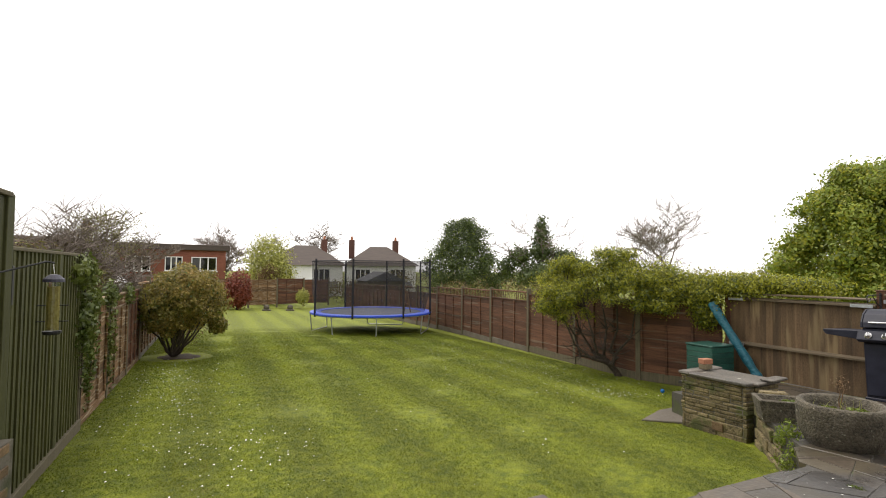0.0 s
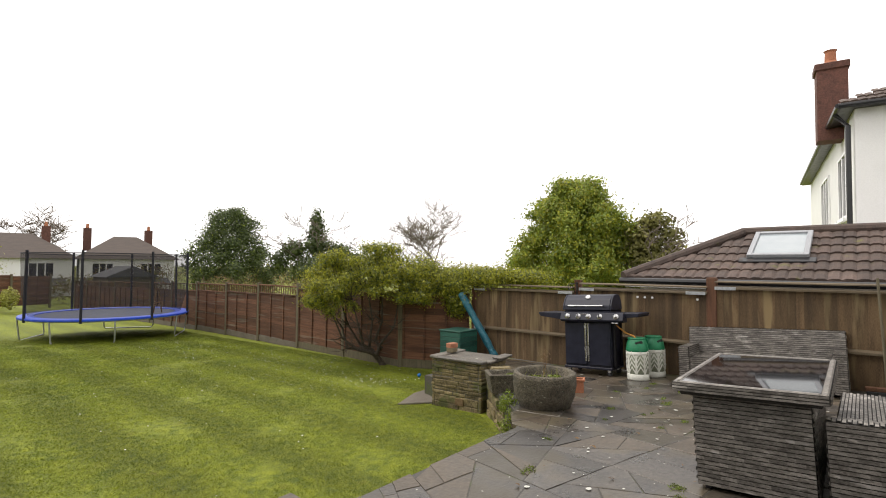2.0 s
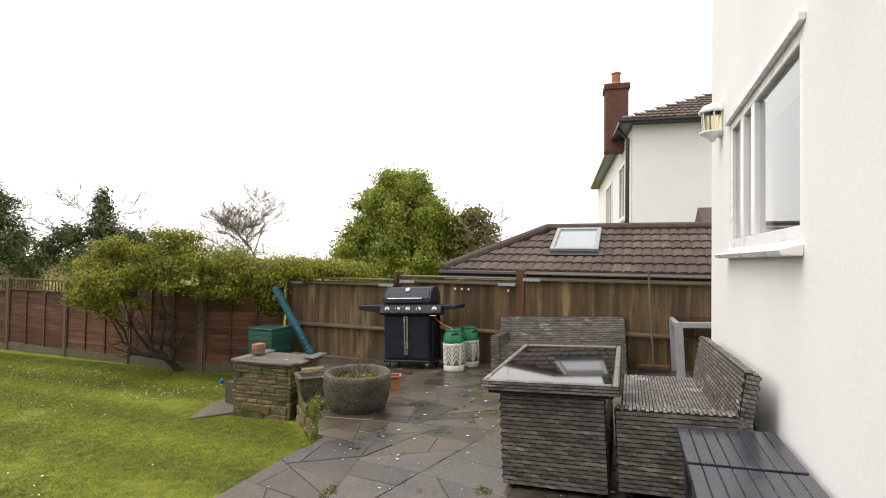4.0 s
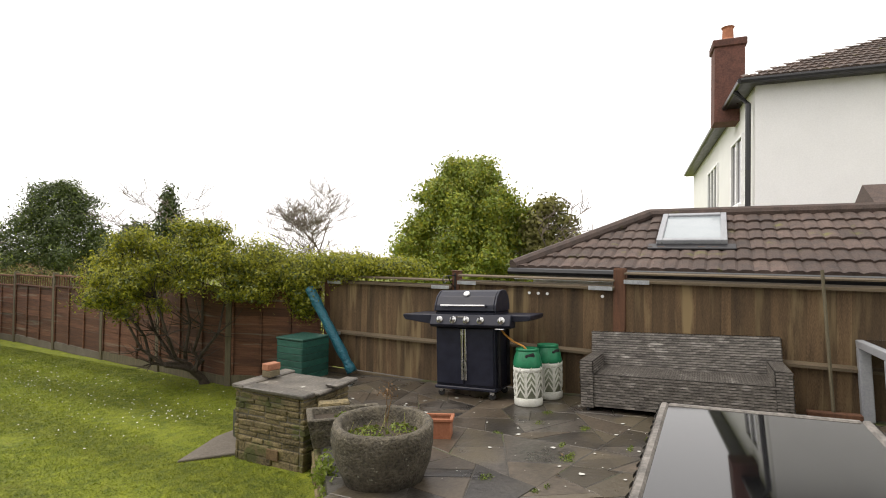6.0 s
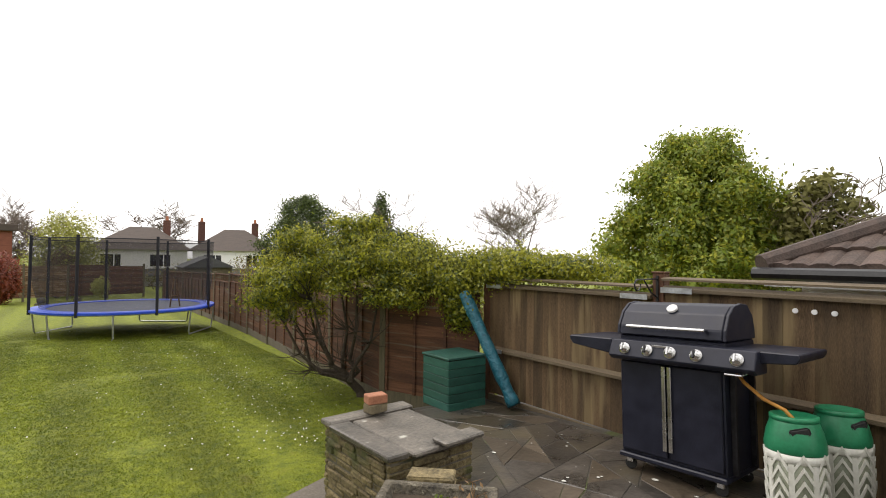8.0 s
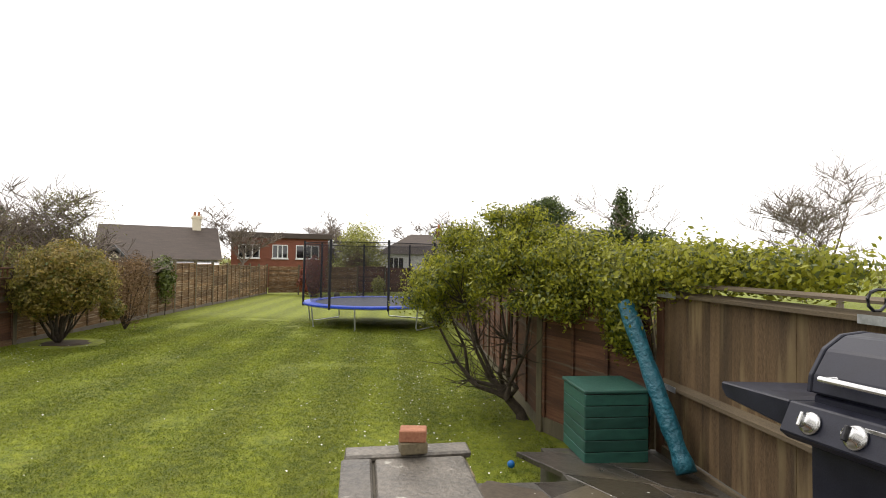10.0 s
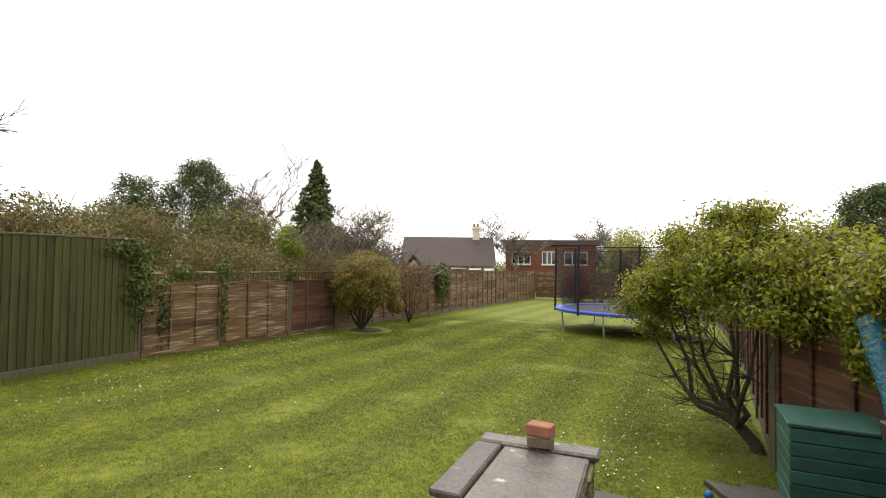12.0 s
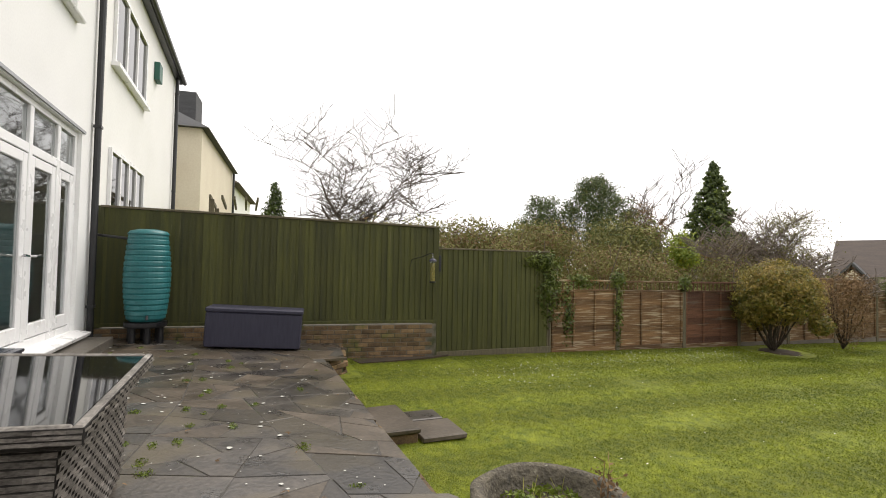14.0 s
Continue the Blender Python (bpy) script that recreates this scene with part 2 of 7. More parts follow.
    matblack=mat("black_jump_mat", (0.035, 0.04, 0.07), (0.07, 0.08, 0.12), 5, 0.5, 0.1),
    foam=mat("black_pole_sleeve", (0.006, 0.006, 0.01), (0.018, 0.018, 0.025), 5, 0.8, 0.1),
    net=netmat(),
    pane=glassmat("window_glass"),
    amber=glassmat("amber_lantern_glass", (0.85, 0.75, 0.45), 0.15),
    room=mat("dim_room_grey", (0.10, 0.095, 0.09), (0.16, 0.15, 0.14), 2, 0.9, 0),
    bark=mat("rough_bark", (0.03, 0.022, 0.015), (0.09, 0.07, 0.05), 9, 0.95, 0.9, stretch=(3, 3, 1), bumpd=0.02),
    barkpale=mat("grey_twig_bark", (0.12, 0.095, 0.08), (0.22, 0.18, 0.15), 6, 0.95, 0.4),
    ballblue=mat("blue_rubber_ball", (0.0, 0.10, 0.35), (0.0, 0.15, 0.45), 6, 0.5, 0),
    seed=mat("bird_seed", (0.3, 0.24, 0.06), (0.5, 0.42, 0.14), 90, 0.8, 0.2),
    leafbright=leafmat("spring_green_leaf", (0.185, 0.21, 0.012), (0.42, 0.41, 0.05), 0.45),
    leafmid=leafmat("mid_green_leaf", (0.12, 0.18, 0.022), (0.31, 0.37, 0.065), 0.45),
    leafdark=leafmat("dark_conifer_leaf", (0.034, 0.058, 0.013), (0.105, 0.14, 0.036), 0.22),
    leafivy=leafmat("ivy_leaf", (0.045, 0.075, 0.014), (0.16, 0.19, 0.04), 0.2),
    leafolive=leafmat("olive_red_leaf", (0.135, 0.145, 0.02), (0.37, 0.26, 0.075), 0.36),
    leafrust=leafmat("rust_beech_leaf", (0.14, 0.028, 0.014), (0.26, 0.06, 0.03), 0.2),
    leafbrown=leafmat("brown_twig_leaf", (0.11, 0.066, 0.032), (0.27, 0.17, 0.085), 0.12, 0.9),
    leafyellow=leafmat("yellow_green_conifer", (0.24, 0.25, 0.035), (0.42, 0.42, 0.10), 0.15),
    leafscrub=leafmat("grey_green_scrub_leaf", (0.095, 0.096, 0.028), (0.25, 0.235, 0.08), 0.2, 0.9),
    greentarp=mat("green_box_plastic", (0.01, 0.08, 0.06), (0.02, 0.12, 0.09), 5, 0.5, 0),
)


# ---- mesh helpers ----
def finish(name, bm, material, smooth=False):
    me = bpy.data.meshes.new(name)
    bm.to_mesh(me)
    bm.free()
    me.materials.append(M[material])
    if smooth:
        me.polygons.foreach_set("use_smooth", [True] * len(me.polygons))
    return me


def part(name, bm, material, parent, label="", smooth=False, m=None):
    ob = new(name, finish(name, bm, material, smooth))
    ob.parent = parent
    if m is not None:
        ob.matrix_basis = m
    if label:
        tagged(ob, label)
    return ob


def solo(name, bm, material, label, category, kind="", group="", m=None, smooth=False):
    ob = new(name, finish(name, bm, material, smooth))
    if m is not None:
        ob.matrix_basis = m
    return tagged(ob, label, category, group, kind)


def thing(name, m, label, category, group="", kind=""):
    ob = new(name)
    ob.empty_display_size = 0.2
    ob.matrix_basis = m
    return tagged(ob, label, category, group, kind)


def box(x0, x1, y0, y1, z0, z1, bevel=0.0, bm=None):
    bm = bm or bmesh.new()
    vs = [bm.verts.new(p) for p in ((x0, y0, z0), (x1, y0, z0), (x1, y1, z0), (x0, y1, z0), (x0, y0, z1), (x1, y0, z1), (x1, y1, z1), (x0, y1, z1))]
    fs = [bm.faces.new([vs[i] for i in q]) for q in ((3, 2, 1, 0), (4, 5, 6, 7), (0, 1, 5, 4), (1, 2, 6, 5), (2, 3, 7, 6), (3, 0, 4, 7))]
    if bevel:
        bmesh.ops.bevel(bm, geom=list({e for f in fs for e in f.edges}), offset=bevel, segments=1, affect="EDGES")
    return bm


def prism(points, y0, y1, axis=1, bm=None, bevel=0.0):
    """An outline in two axes, drawn out along the third."""
    bm = bm or bmesh.new()
    def at(p, d):
        q = list(p)
        q.insert(axis, d)
        return q
    a = [bm.verts.new(at(p, y0)) for p in points]
    b = [bm.verts.new(at(p, y1)) for p in points]
    bm.faces.new(a)
    bm.faces.new(b[::-1])
    for i in range(len(a)):
        j = (i + 1) % len(a)
        bm.faces.new((a[j], a[i], b[i], b[j]))
    bmesh.ops.recalc_face_normals(bm, faces=bm.faces[:])
    if bevel:
        bmesh.ops.bevel(bm, geom=bm.edges[:], offset=bevel, segments=1, affect="EDGES")
    return bm


def tube(pts, rad, seg=8, bm=None):
    """A round bar along points; rad: one radius or one for each point."""
    fresh = bm is None
    bm = bm or bmesh.new()
    pts = [Vector(p) for p in pts]
    rad = rad if isinstance(rad, (list, tuple)) else [rad] * len(pts)
    rings = []
    for i, p in enumerate(pts):
        d = (pts[min(i + 1, len(pts) - 1)] - pts[max(i - 1, 0)]).normalized()
        s = d.cross(Vector((0, 0, 1)) if abs(d.z) < 0.95 else Vector((1, 0, 0))).normalized()
        u = s.cross(d)
        rings.append([bm.verts.new(p + (s * math.cos(a) + u * math.sin(a)) * rad[i]) for a in (2 * math.pi * k / seg for k in range(seg))])
    for r, q in zip(rings, rings[1:]):
        for k in range(seg):
            bm.faces.new((r[k], r[(k + 1) % seg], q[(k + 1) % seg], q[k]))
    bm.faces.new(rings[0][::-1])
    bm.faces.new(rings[-1])
    if fresh:
        bmesh.ops.recalc_face_normals(bm, faces=bm.faces[:])
    return bm


def lathe(profile, seg=24, bm=None, wobble=0.0, flute=0.0, flutes=0):
    """A profile of (radius, height) turned about z."""
    bm = bm or bmesh.new()
    rings = []
    for r, z in profile:
        ring = []
        for k in range(seg):
            a = 2 * math.pi * k / seg
            w = 1 + wobble * noise.noise((3 * math.cos(a), 3 * math.sin(a), z * 6))
            ring.append(bm.verts.new((r * w * math.cos(a), r * w * math.sin(a), z)))
        rings.append(ring)
    for p, q in zip(rings, rings[1:]):
        for k in range(seg):
            bm.faces.new((p[k], p[(k + 1) % seg], q[(k + 1) % seg], q[k]))
    bm.faces.new(rings[0][::-1])
    bm.faces.new(rings[-1])
    return bm


def leaves(name, blobs, count, size, material, seed=1, shell=0.55, flat=0.0, aspect=0.5, fuzz=0.05):
    """A mesh of many small two-sided leaves filling the outer part of some ellipsoids (x, y, z, rx, ry, rz)."""
    rng = np.random.default_rng(seed)
    bl = np.array(blobs, float)
    vol = bl[:, 3] * bl[:, 4] * bl[:, 5]
    vol = vol ** 0.67
    pick = rng.choice(len(bl), count, p=vol / vol.sum())
    d = rng.normal(size=(count, 3))
    d /= np.linalg.norm(d, axis=1)[:, None]
    rad = shell + (1 - shell) * rng.random(count) ** 0.6 + rng.normal(0, fuzz, count)
    lump = 1 + 0.16 * np.sin(d[:, 0] * 7 + pick * 2.1) * np.cos(d[:, 2] * 6 + pick)
    c = bl[pick, :3] + d * (rad * lump)[:, None] * bl[pick, 3:6]
    n = d + rng.normal(0, 0.55, (count, 3))
    n[:, 2] += flat
    n /= np.linalg.norm(n, axis=1)[:, None]
    t = np.cross(n, rng.normal(size=(count, 3)))
    t /= np.linalg.norm(t, axis=1)[:, None]
    b = np.cross(n, t)
    s = size * (0.6 + 0.8 * rng.random(count))[:, None]
    v = np.stack([c - t * s, c + b * s * aspect + n * s * 0.15, c + t * s, c - b * s * aspect + n * s * 0.15], 1).reshape(-1, 3)
    return rawmesh(name, v, np.arange(count * 4).reshape(-1, 4), material)


def rawmesh(name, v, f, material):
    me = bpy.data.meshes.new(name)
    k = f.shape[1]
    me.vertices.add(len(v))
    me.vertices.foreach_set("co", np.asarray(v, np.float32).ravel())
    me.loops.add(f.size)
    me.loops.foreach_set("vertex_index", f.astype(np.int32).ravel())
    me.polygons.add(len(f))
    me.polygons.foreach_set("loop_start", np.arange(0, f.size, k, dtype=np.int32))
    me.update(calc_edges=True)
    me.materials.append(M[material])
    return me


def meshpart(name, me, parent, label=""):
    ob = new(name, me)
    ob.parent = parent
    return tagged(ob, label) if label else ob


def limbs(rng, start, height, spread, depth=4, r=0.1, kids=3, lean=(0, 0), seg=5, up=0.5, first=0.35, least=0.004, twigs=None, ratio=(0.5, 0.8)):
    """Branching tapered limbs as one mesh; the finer ones go into twigs where it is given."""
    bm = bmesh.new()
    def grow(p, d, length, r, level):
        pts, rr = [p], [r]
        q, dd = Vector(p), Vector(d)
        steps = 3 if level else 4
        for i in range(steps):
            dd = (dd + Vector((rng.uniform(-1, 1), rng.uniform(-1, 1), rng.uniform(-0.6, 0.8))) * 0.22).normalized()
            q = q + dd * length / steps
            pts.append(q.copy())
            rr.append(max(r * (1 - 0.55 * (i + 1) / steps), least * 0.8))
        tube(pts, rr, seg if level < 2 else 3, twigs if twigs is not None and level else bm)
        if level < depth:
            for k in range(kids + (1 if level == 0 else 0)):
                i = rng.randint(1, steps) if level else rng.randint(2, steps)
                a = rng.uniform(0, 2 * math.pi)
                side = Vector((math.cos(a), math.sin(a), rng.uniform(-0.1, 0.4)))
                nd = (dd * up + side * spread).normalized()
                grow(pts[i], nd, length * rng.uniform(*ratio), max(rr[i] * 0.62, least), level + 1)
    grow(Vector(start), Vector((lean[0], lean[1], 1)).normalized(), height * first, r, 0)
    return bm


# ---- the setting ----
WALL_Y = -1.05       # rear wall of the house
EDGE_Y = 2.02        # edge of the patio
def lawn_z(x, y):
    return -0.33 - 0.0185 * (max(y, 2.0) - 4) - 0.028 * (min(max(x, -1.0), 9.0) - 1)
def patio_z(x, y):
    """The patio falls away from the house, and beyond the table towards the fence."""
    return -0.035 * max(0.0, x - 5.3) - 0.05 * (y - 2.05)
def on_patio(x, y, rz=0.0):
    """The pose of a thing that stands on the sloping patio."""
    return pose(x, y, patio_z(x, y), -2.86, 2.0 if x > 5.3 else 0.0, 0) @ pose(0, 0, 0, 0, 0, rz)


def build_ground():
    xs = [-400, -120, -40, -15, -6] + [-3 + 13 * i / 40 for i in range(41)] + [14, 25, 60, 150, 400]
    ys = [-300, -80, -30, -12, -4] + [1.0 + 33 * i / 60 for i in range(61)] + [40, 60, 120, 300, 700]
    v = [(x, y, lawn_z(x, min(y, 36)) + (0.015 * noise.noise((x * 1.3, y * 1.3, 0)) if -3 < x < 10 and 2 < y < 33 else 0)) for y in ys for x in xs]
    w = len(xs)
    f = np.array([(j * w + i, j * w + i + 1, (j + 1) * w + i + 1, (j + 1) * w + i) for j in range(len(ys) - 1) for i in range(w - 1)])
    tagged(new("ground", rawmesh("ground", np.array(v), f, "lawn")), "mown striped green lawn with daisies and bare spots", "lawn", kind="structure")


build_ground()

# raised patio bed under the stones, with a low retaining face towards the lawn
bm = bmesh.new()
outline = [(-1.25, -1.2), (9.2, -1.2), (9.2, 5.5), (7.88, 5.5), (7.86, 4.78), (6.7, 4.72), (6.6, 4.35), (6.55, 3.4), (5.5, 2.36), (5.3, 2.17), (5.0, 2.05), (0.75, 2.05), (0.45, 2.38), (-0.75, 2.5)]
prism(outline, -1.2, -0.004, axis=2, bm=bm)
bmesh.ops.bisect_plane(bm, geom=bm.verts[:] + bm.edges[:] + bm.faces[:], plane_co=(5.3, 0, 0), plane_no=(1, 0, 0))
for vv in bm.verts:
    if vv.co.z > -0.5:
        vv.co.z += patio_z(vv.co.x, vv.co.y)
tagged(new("pavement", finish("pavement", bm, "joint")), "mossy mortar bed of the raised patio", "pavement", kind="structure")
pavement = bpy.data.objects["pavement"]


def wall_with_holes(x0, x1, z0, z1, holes):
    """Boxes that fill a wall in the xz plane around rectangular holes (x0, x1, z0, z1)."""
    xs = sorted({x0, x1, *[h[0] for h in holes], *[h[1] for h in holes]})
    zs = sorted({z0, z1, *[h[2] for h in holes], *[h[3] for h in holes]})
    bm = bmesh.new()
    for a, b in zip(xs, xs[1:]):
        for c, d in zip(zs, zs[1:]):
            if not any(h[0] <= a and b <= h[1] and h[2] <= c and d <= h[3] for h in holes):
                box(a, b, -0.3, 0, c, d, bm=bm)
    bmesh.ops.remove_doubles(bm, verts=bm.verts[:], dist=1e-4)
    inner = [f for f in bm.faces if len([g for g in bm.faces if g is not f and (g.calc_center_median() - f.calc_center_median()).length < 1e-4])]
    bmesh.ops.delete(bm, geom=inner, context="FACES")
    return bm


def window(parent, x0, x1, z0, z1, splits, y=-0.09, transom=None, name="window", sill=True, lights=True):
    """A white frame with mullions, panes and a sill, in the wall's own axes."""
    w = thing(name, Matrix(), "", "")
    w.parent = parent
    bmf = bmesh.new()
    t = 0.065
    for a in ((x0, x0 + t, z0, z1), (x1 - t, x1, z0, z1), (x0 + t, x1 - t, z0, z0 + t), (x0 + t, x1 - t, z1 - t, z1)):
        box(a[0], a[1], y - 0.035, y + 0.035, a[2], a[3], 0.006, bmf)
    edges = [x0 + t] + list(splits) + [x1 - t]
    for s in splits:
        box(s - 0.045, s + 0.045, y - 0.033, y + 0.038, z0 + t, z1 - t, 0.006, bmf)
    if transom:
        for a, b in zip(edges, edges[1:]):
            box(a + 0.04, b - 0.04, y - 0.033, y + 0.038, transom - 0.04, transom + 0.04, 0.006, bmf)
    part("window_frame", bmf, "upvc", w)
    for a, b in zip(edges, edges[1:]):
        pane = part("pane", box(a, b, y - 0.006, y + 0.006, z0 + t, z1 - t), "pane", w)
        pane.visible_shadow = False
    if sill:
        part("window_sill", prism([(0.0, z0 - 0.08), (0.09, z0 - 0.08), (0.105, z0 - 0.05), (0.0, z0 - 0.02)], x0 - 0.02, x1 + 0.05, axis=0, bevel=0.006), "upvc", w)
    return w


def hip_roof(w, d, z0, h, over=0.35, ridge=None):
    """A hipped roof over a w x d plan from the origin, as one mesh."""
    r = ridge if ridge is not None else d / 2
    bm = bmesh.new()
    p = [(-over, -d - over, z0), (w + over, -d - over, z0), (w + over, over, z0), (-over, over, z0), (r, -d / 2, z0 + h), (w - r, -d / 2, z0 + h)]
    v = [bm.verts.new(q) for q in p]
    for q in ((0, 1, 5, 4), (1, 2, 5), (2, 3, 4, 5), (3, 0, 4), (3, 2, 1, 0)):
        bm.faces.new([v[i] for i in q])
    return bm


def downpipe(parent, x, y, z0, z1, r=0.035):
    part("downpipe", tube([(x, y, z0), (x, y, z1)], r, 10), "gutter", parent, "black plastic downpipe")
    for z in (z0 + 0.5, (z0 + z1) / 2, z1 - 0.5):
        part("pipe_clip", box(x - 0.055, x + 0.055, y - 0.05, y + 0.05, z - 0.02, z + 0.02, 0.004), "gutter", parent)


# our house: wall runs along -x from the corner; local x is world x
house = thing("house", pose(0, WALL_Y, 0), "white rendered two-storey house with patio doors", "house")
HOUSE_L, HOUSE_R = -0.62, 6.87
DOOR = (-0.12, 2.86, 0.36, 2.96)
WIN = (4.16, 5.94, 1.60, 2.58)
UPW = (0.3, 2.4, 4.35, 5.5)
part("wall", wall_with_holes(HOUSE_L, HOUSE_R, -0.3, 6.3, [DOOR, WIN, UPW]), "white", house)
part("wall", box(HOUSE_R - 0.3, HOUSE_R, -7, -0.3, -0.3, 6.3), "white", house)
part("wall", box(HOUSE_L, HOUSE_R - 0.3, -7.3, -7, -0.3, 6.3), "white", house)
# room behind the glass: its dimness is put into one dark grey
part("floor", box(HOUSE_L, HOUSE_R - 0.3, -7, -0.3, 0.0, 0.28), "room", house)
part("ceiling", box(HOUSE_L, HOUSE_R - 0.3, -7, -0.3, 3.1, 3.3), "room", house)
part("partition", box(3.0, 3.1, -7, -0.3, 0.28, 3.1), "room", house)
part("roof", hip_roof(HOUSE_R - HOUSE_L, 7, 0, 2.6, 0.4), "tile", house, m=pose(HOUSE_L, 0, 6.3))
part("gutter", tube([(HOUSE_L - 0.3, 0.42, 6.25), (HOUSE_R + 0.3, 0.42, 6.25)], 0.06, 8), "gutter", house)
window(house, *WIN, [5.17, 5.5], y=-0.04)
window(house, *UPW, [1.0, 1.7])
# patio doors: side lights, two glazed leaves and a row of fanlights above
w = thing("patio_door", Matrix(), "", "")
w.parent = house
fr = bmesh.new()
x0, x1, z0, z1 = DOOR
tz = 2.44
for a in ((x0, x0 + 0.07, z0, z1), (x1 - 0.07, x1, z0, z1), (x0 + 0.07, x1 - 0.07, z1 - 0.07, z1), (x0 + 0.07, x1 - 0.07, tz - 0.05, tz + 0.05), (x0 + 0.07, x1 - 0.07, z0, z0 + 0.08)):
    box(a[0], a[1], -0.13, -0.05, a[2], a[3], 0.006, fr)
cols = [x0 + 0.07, 0.55, 1.37, 2.19, x1 - 0.07]
for c in cols[1:-1]:
    box(c - 0.045, c + 0.045, -0.128, -0.045, z0 + 0.08, z1 - 0.07, 0.006, fr)
part("door_frame", fr, "upvc", w)
for i, (a, b) in enumerate(zip(cols, cols[1:])):
    leaf = bmesh.new()
    a, b = a + 0.045 * (i > 0), b - 0.045 * (i < 3)
    for q in ((a, a + 0.11, z0 + 0.09, tz - 0.06), (b - 0.11, b, z0 + 0.09, tz - 0.06), (a + 0.11, b - 0.11, z0 + 0.09, z0 + 0.24), (a + 0.11, b - 0.11, tz - 0.17, tz - 0.06)):
        box(q[0], q[1], -0.115, -0.055, q[2], q[3], 0.008, leaf)
    lf = part("door_leaf", leaf, "upvc", w)
    g = part("pane", box(a + 0.11, b - 0.11, -0.09, -0.08, z0 + 0.24, tz - 0.17), "pane", lf)
    g.visible_shadow = False
    g = part("pane", box(a, b, -0.09, -0.08, tz + 0.05, z1 - 0.07), "pane", w)
    g.visible_shadow = False
    if i in (1, 2):
        hx = b - 0.05 if i == 1 else a + 0.05
        part("handle", tube([(hx, -0.05, 1.32), (hx, 0.01, 1.32), (hx - 0.12 if i == 1 else hx + 0.12, 0.012, 1.33)], 0.012, 8), "steel", lf)
part("door_sill", prism([(0.0, 0.28), (0.16, 0.28), (0.18, 0.33), (0.0, 0.36)], x0 - 0.08, x1 + 0.08, axis=0, bevel=0.006), "upvc", w)
part("doorstep", box(x0 - 0.15, x1 + 0.2, 0.004, 0.42, 0.09, 0.25, 0.01), "cap", house, "dark stone doorstep")
part("drip_lip", box(x0 - 0.1, x1 + 0.1, 0.003, 0.02, z1 + 0.015, z1 + 0.05), "greymetal", house)
part("drip_lip", box(WIN[0] - 0.05, WIN[1] + 0.05, 0.003, 0.03, WIN[3] + 0.0, WIN[3] + 0.035), "upvc", house)
downpipe(house, HOUSE_L + 0.06, 0.07, 0.14, 6.2, 0.045)
part("overflow_pipe", tube([(3.0, -0.01, 1.50), (3.0, 0.035, 1.50), (3.0, 0.04, 1.49)], 0.014, 8), "upvc", house)


def wall_lantern(x, z):
    L = thing("wall_lantern", pose(x, WALL_Y, z) @ Matrix.Scale(0.78, 4), "white half-lantern wall lamp with amber glass", "wall lamp", "lanterns on the house wall")
    part("backplate", box(-0.09, 0.09, 0.002, 0.02, -0.17, 0.2, 0.006), "upvc", L)
    part("base", lathe([(0.0, -0.22), (0.03, -0.21), (0.035, -0.18), (0.13, -0.13), (0.135, -0.11), (0.0, -0.11)], 16), "upvc", L, m=pose(0, 0.09, 0), smooth=True)
    part("glass", lathe([(0.095, -0.11), (0.11, 0.10)], 12), "amber", L, m=pose(0, 0.09, 0))
    part("cap", lathe([(0.14, 0.10), (0.145, 0.115), (0.10, 0.18), (0.03, 0.21), (0.0, 0.22)], 16), "upvc", L, m=pose(0, 0.09, 0), smooth=True)
    for k in range(6):
        a = radians(60 * k)
        part("cage_bar", tube([(0.10 * math.cos(a), 0.09 + 0.10 * math.sin(a), -0.11), (0.116 * math.cos(a), 0.09 + 0.116 * math.sin(a), 0.10)], 0.008, 6), "upvc", L)


wall_lantern(6.31, 2.70)
wall_lantern(3.6, 2.86)


# ---- paving of the patio: irregular stones clipped from a jittered grid ----
def inside(p, poly):
    c = False
    for (ax, ay), (bx, by) in zip(poly, poly[1:] + poly[:1]):
        if (ay > p[1]) != (by > p[1]) and p[0] < (bx - ax) * (p[1] - ay) / (by - ay) + ax:
            c = not c
    return c


def clip(poly, n, d):
    out = []
    for a, b in zip(poly, poly[1:] + poly[:1]):
        da, db = a[0] * n[0] + a[1] * n[1] - d, b[0] * n[0] + b[1] * n[1] - d
        if da <= 0:
            out.append(a)
        if (da < 0) != (db < 0) and da != db:
            k = da / (da - db)
            out.append((a[0] + k * (b[0] - a[0]), a[1] + k * (b[1] - a[1])))
    return out


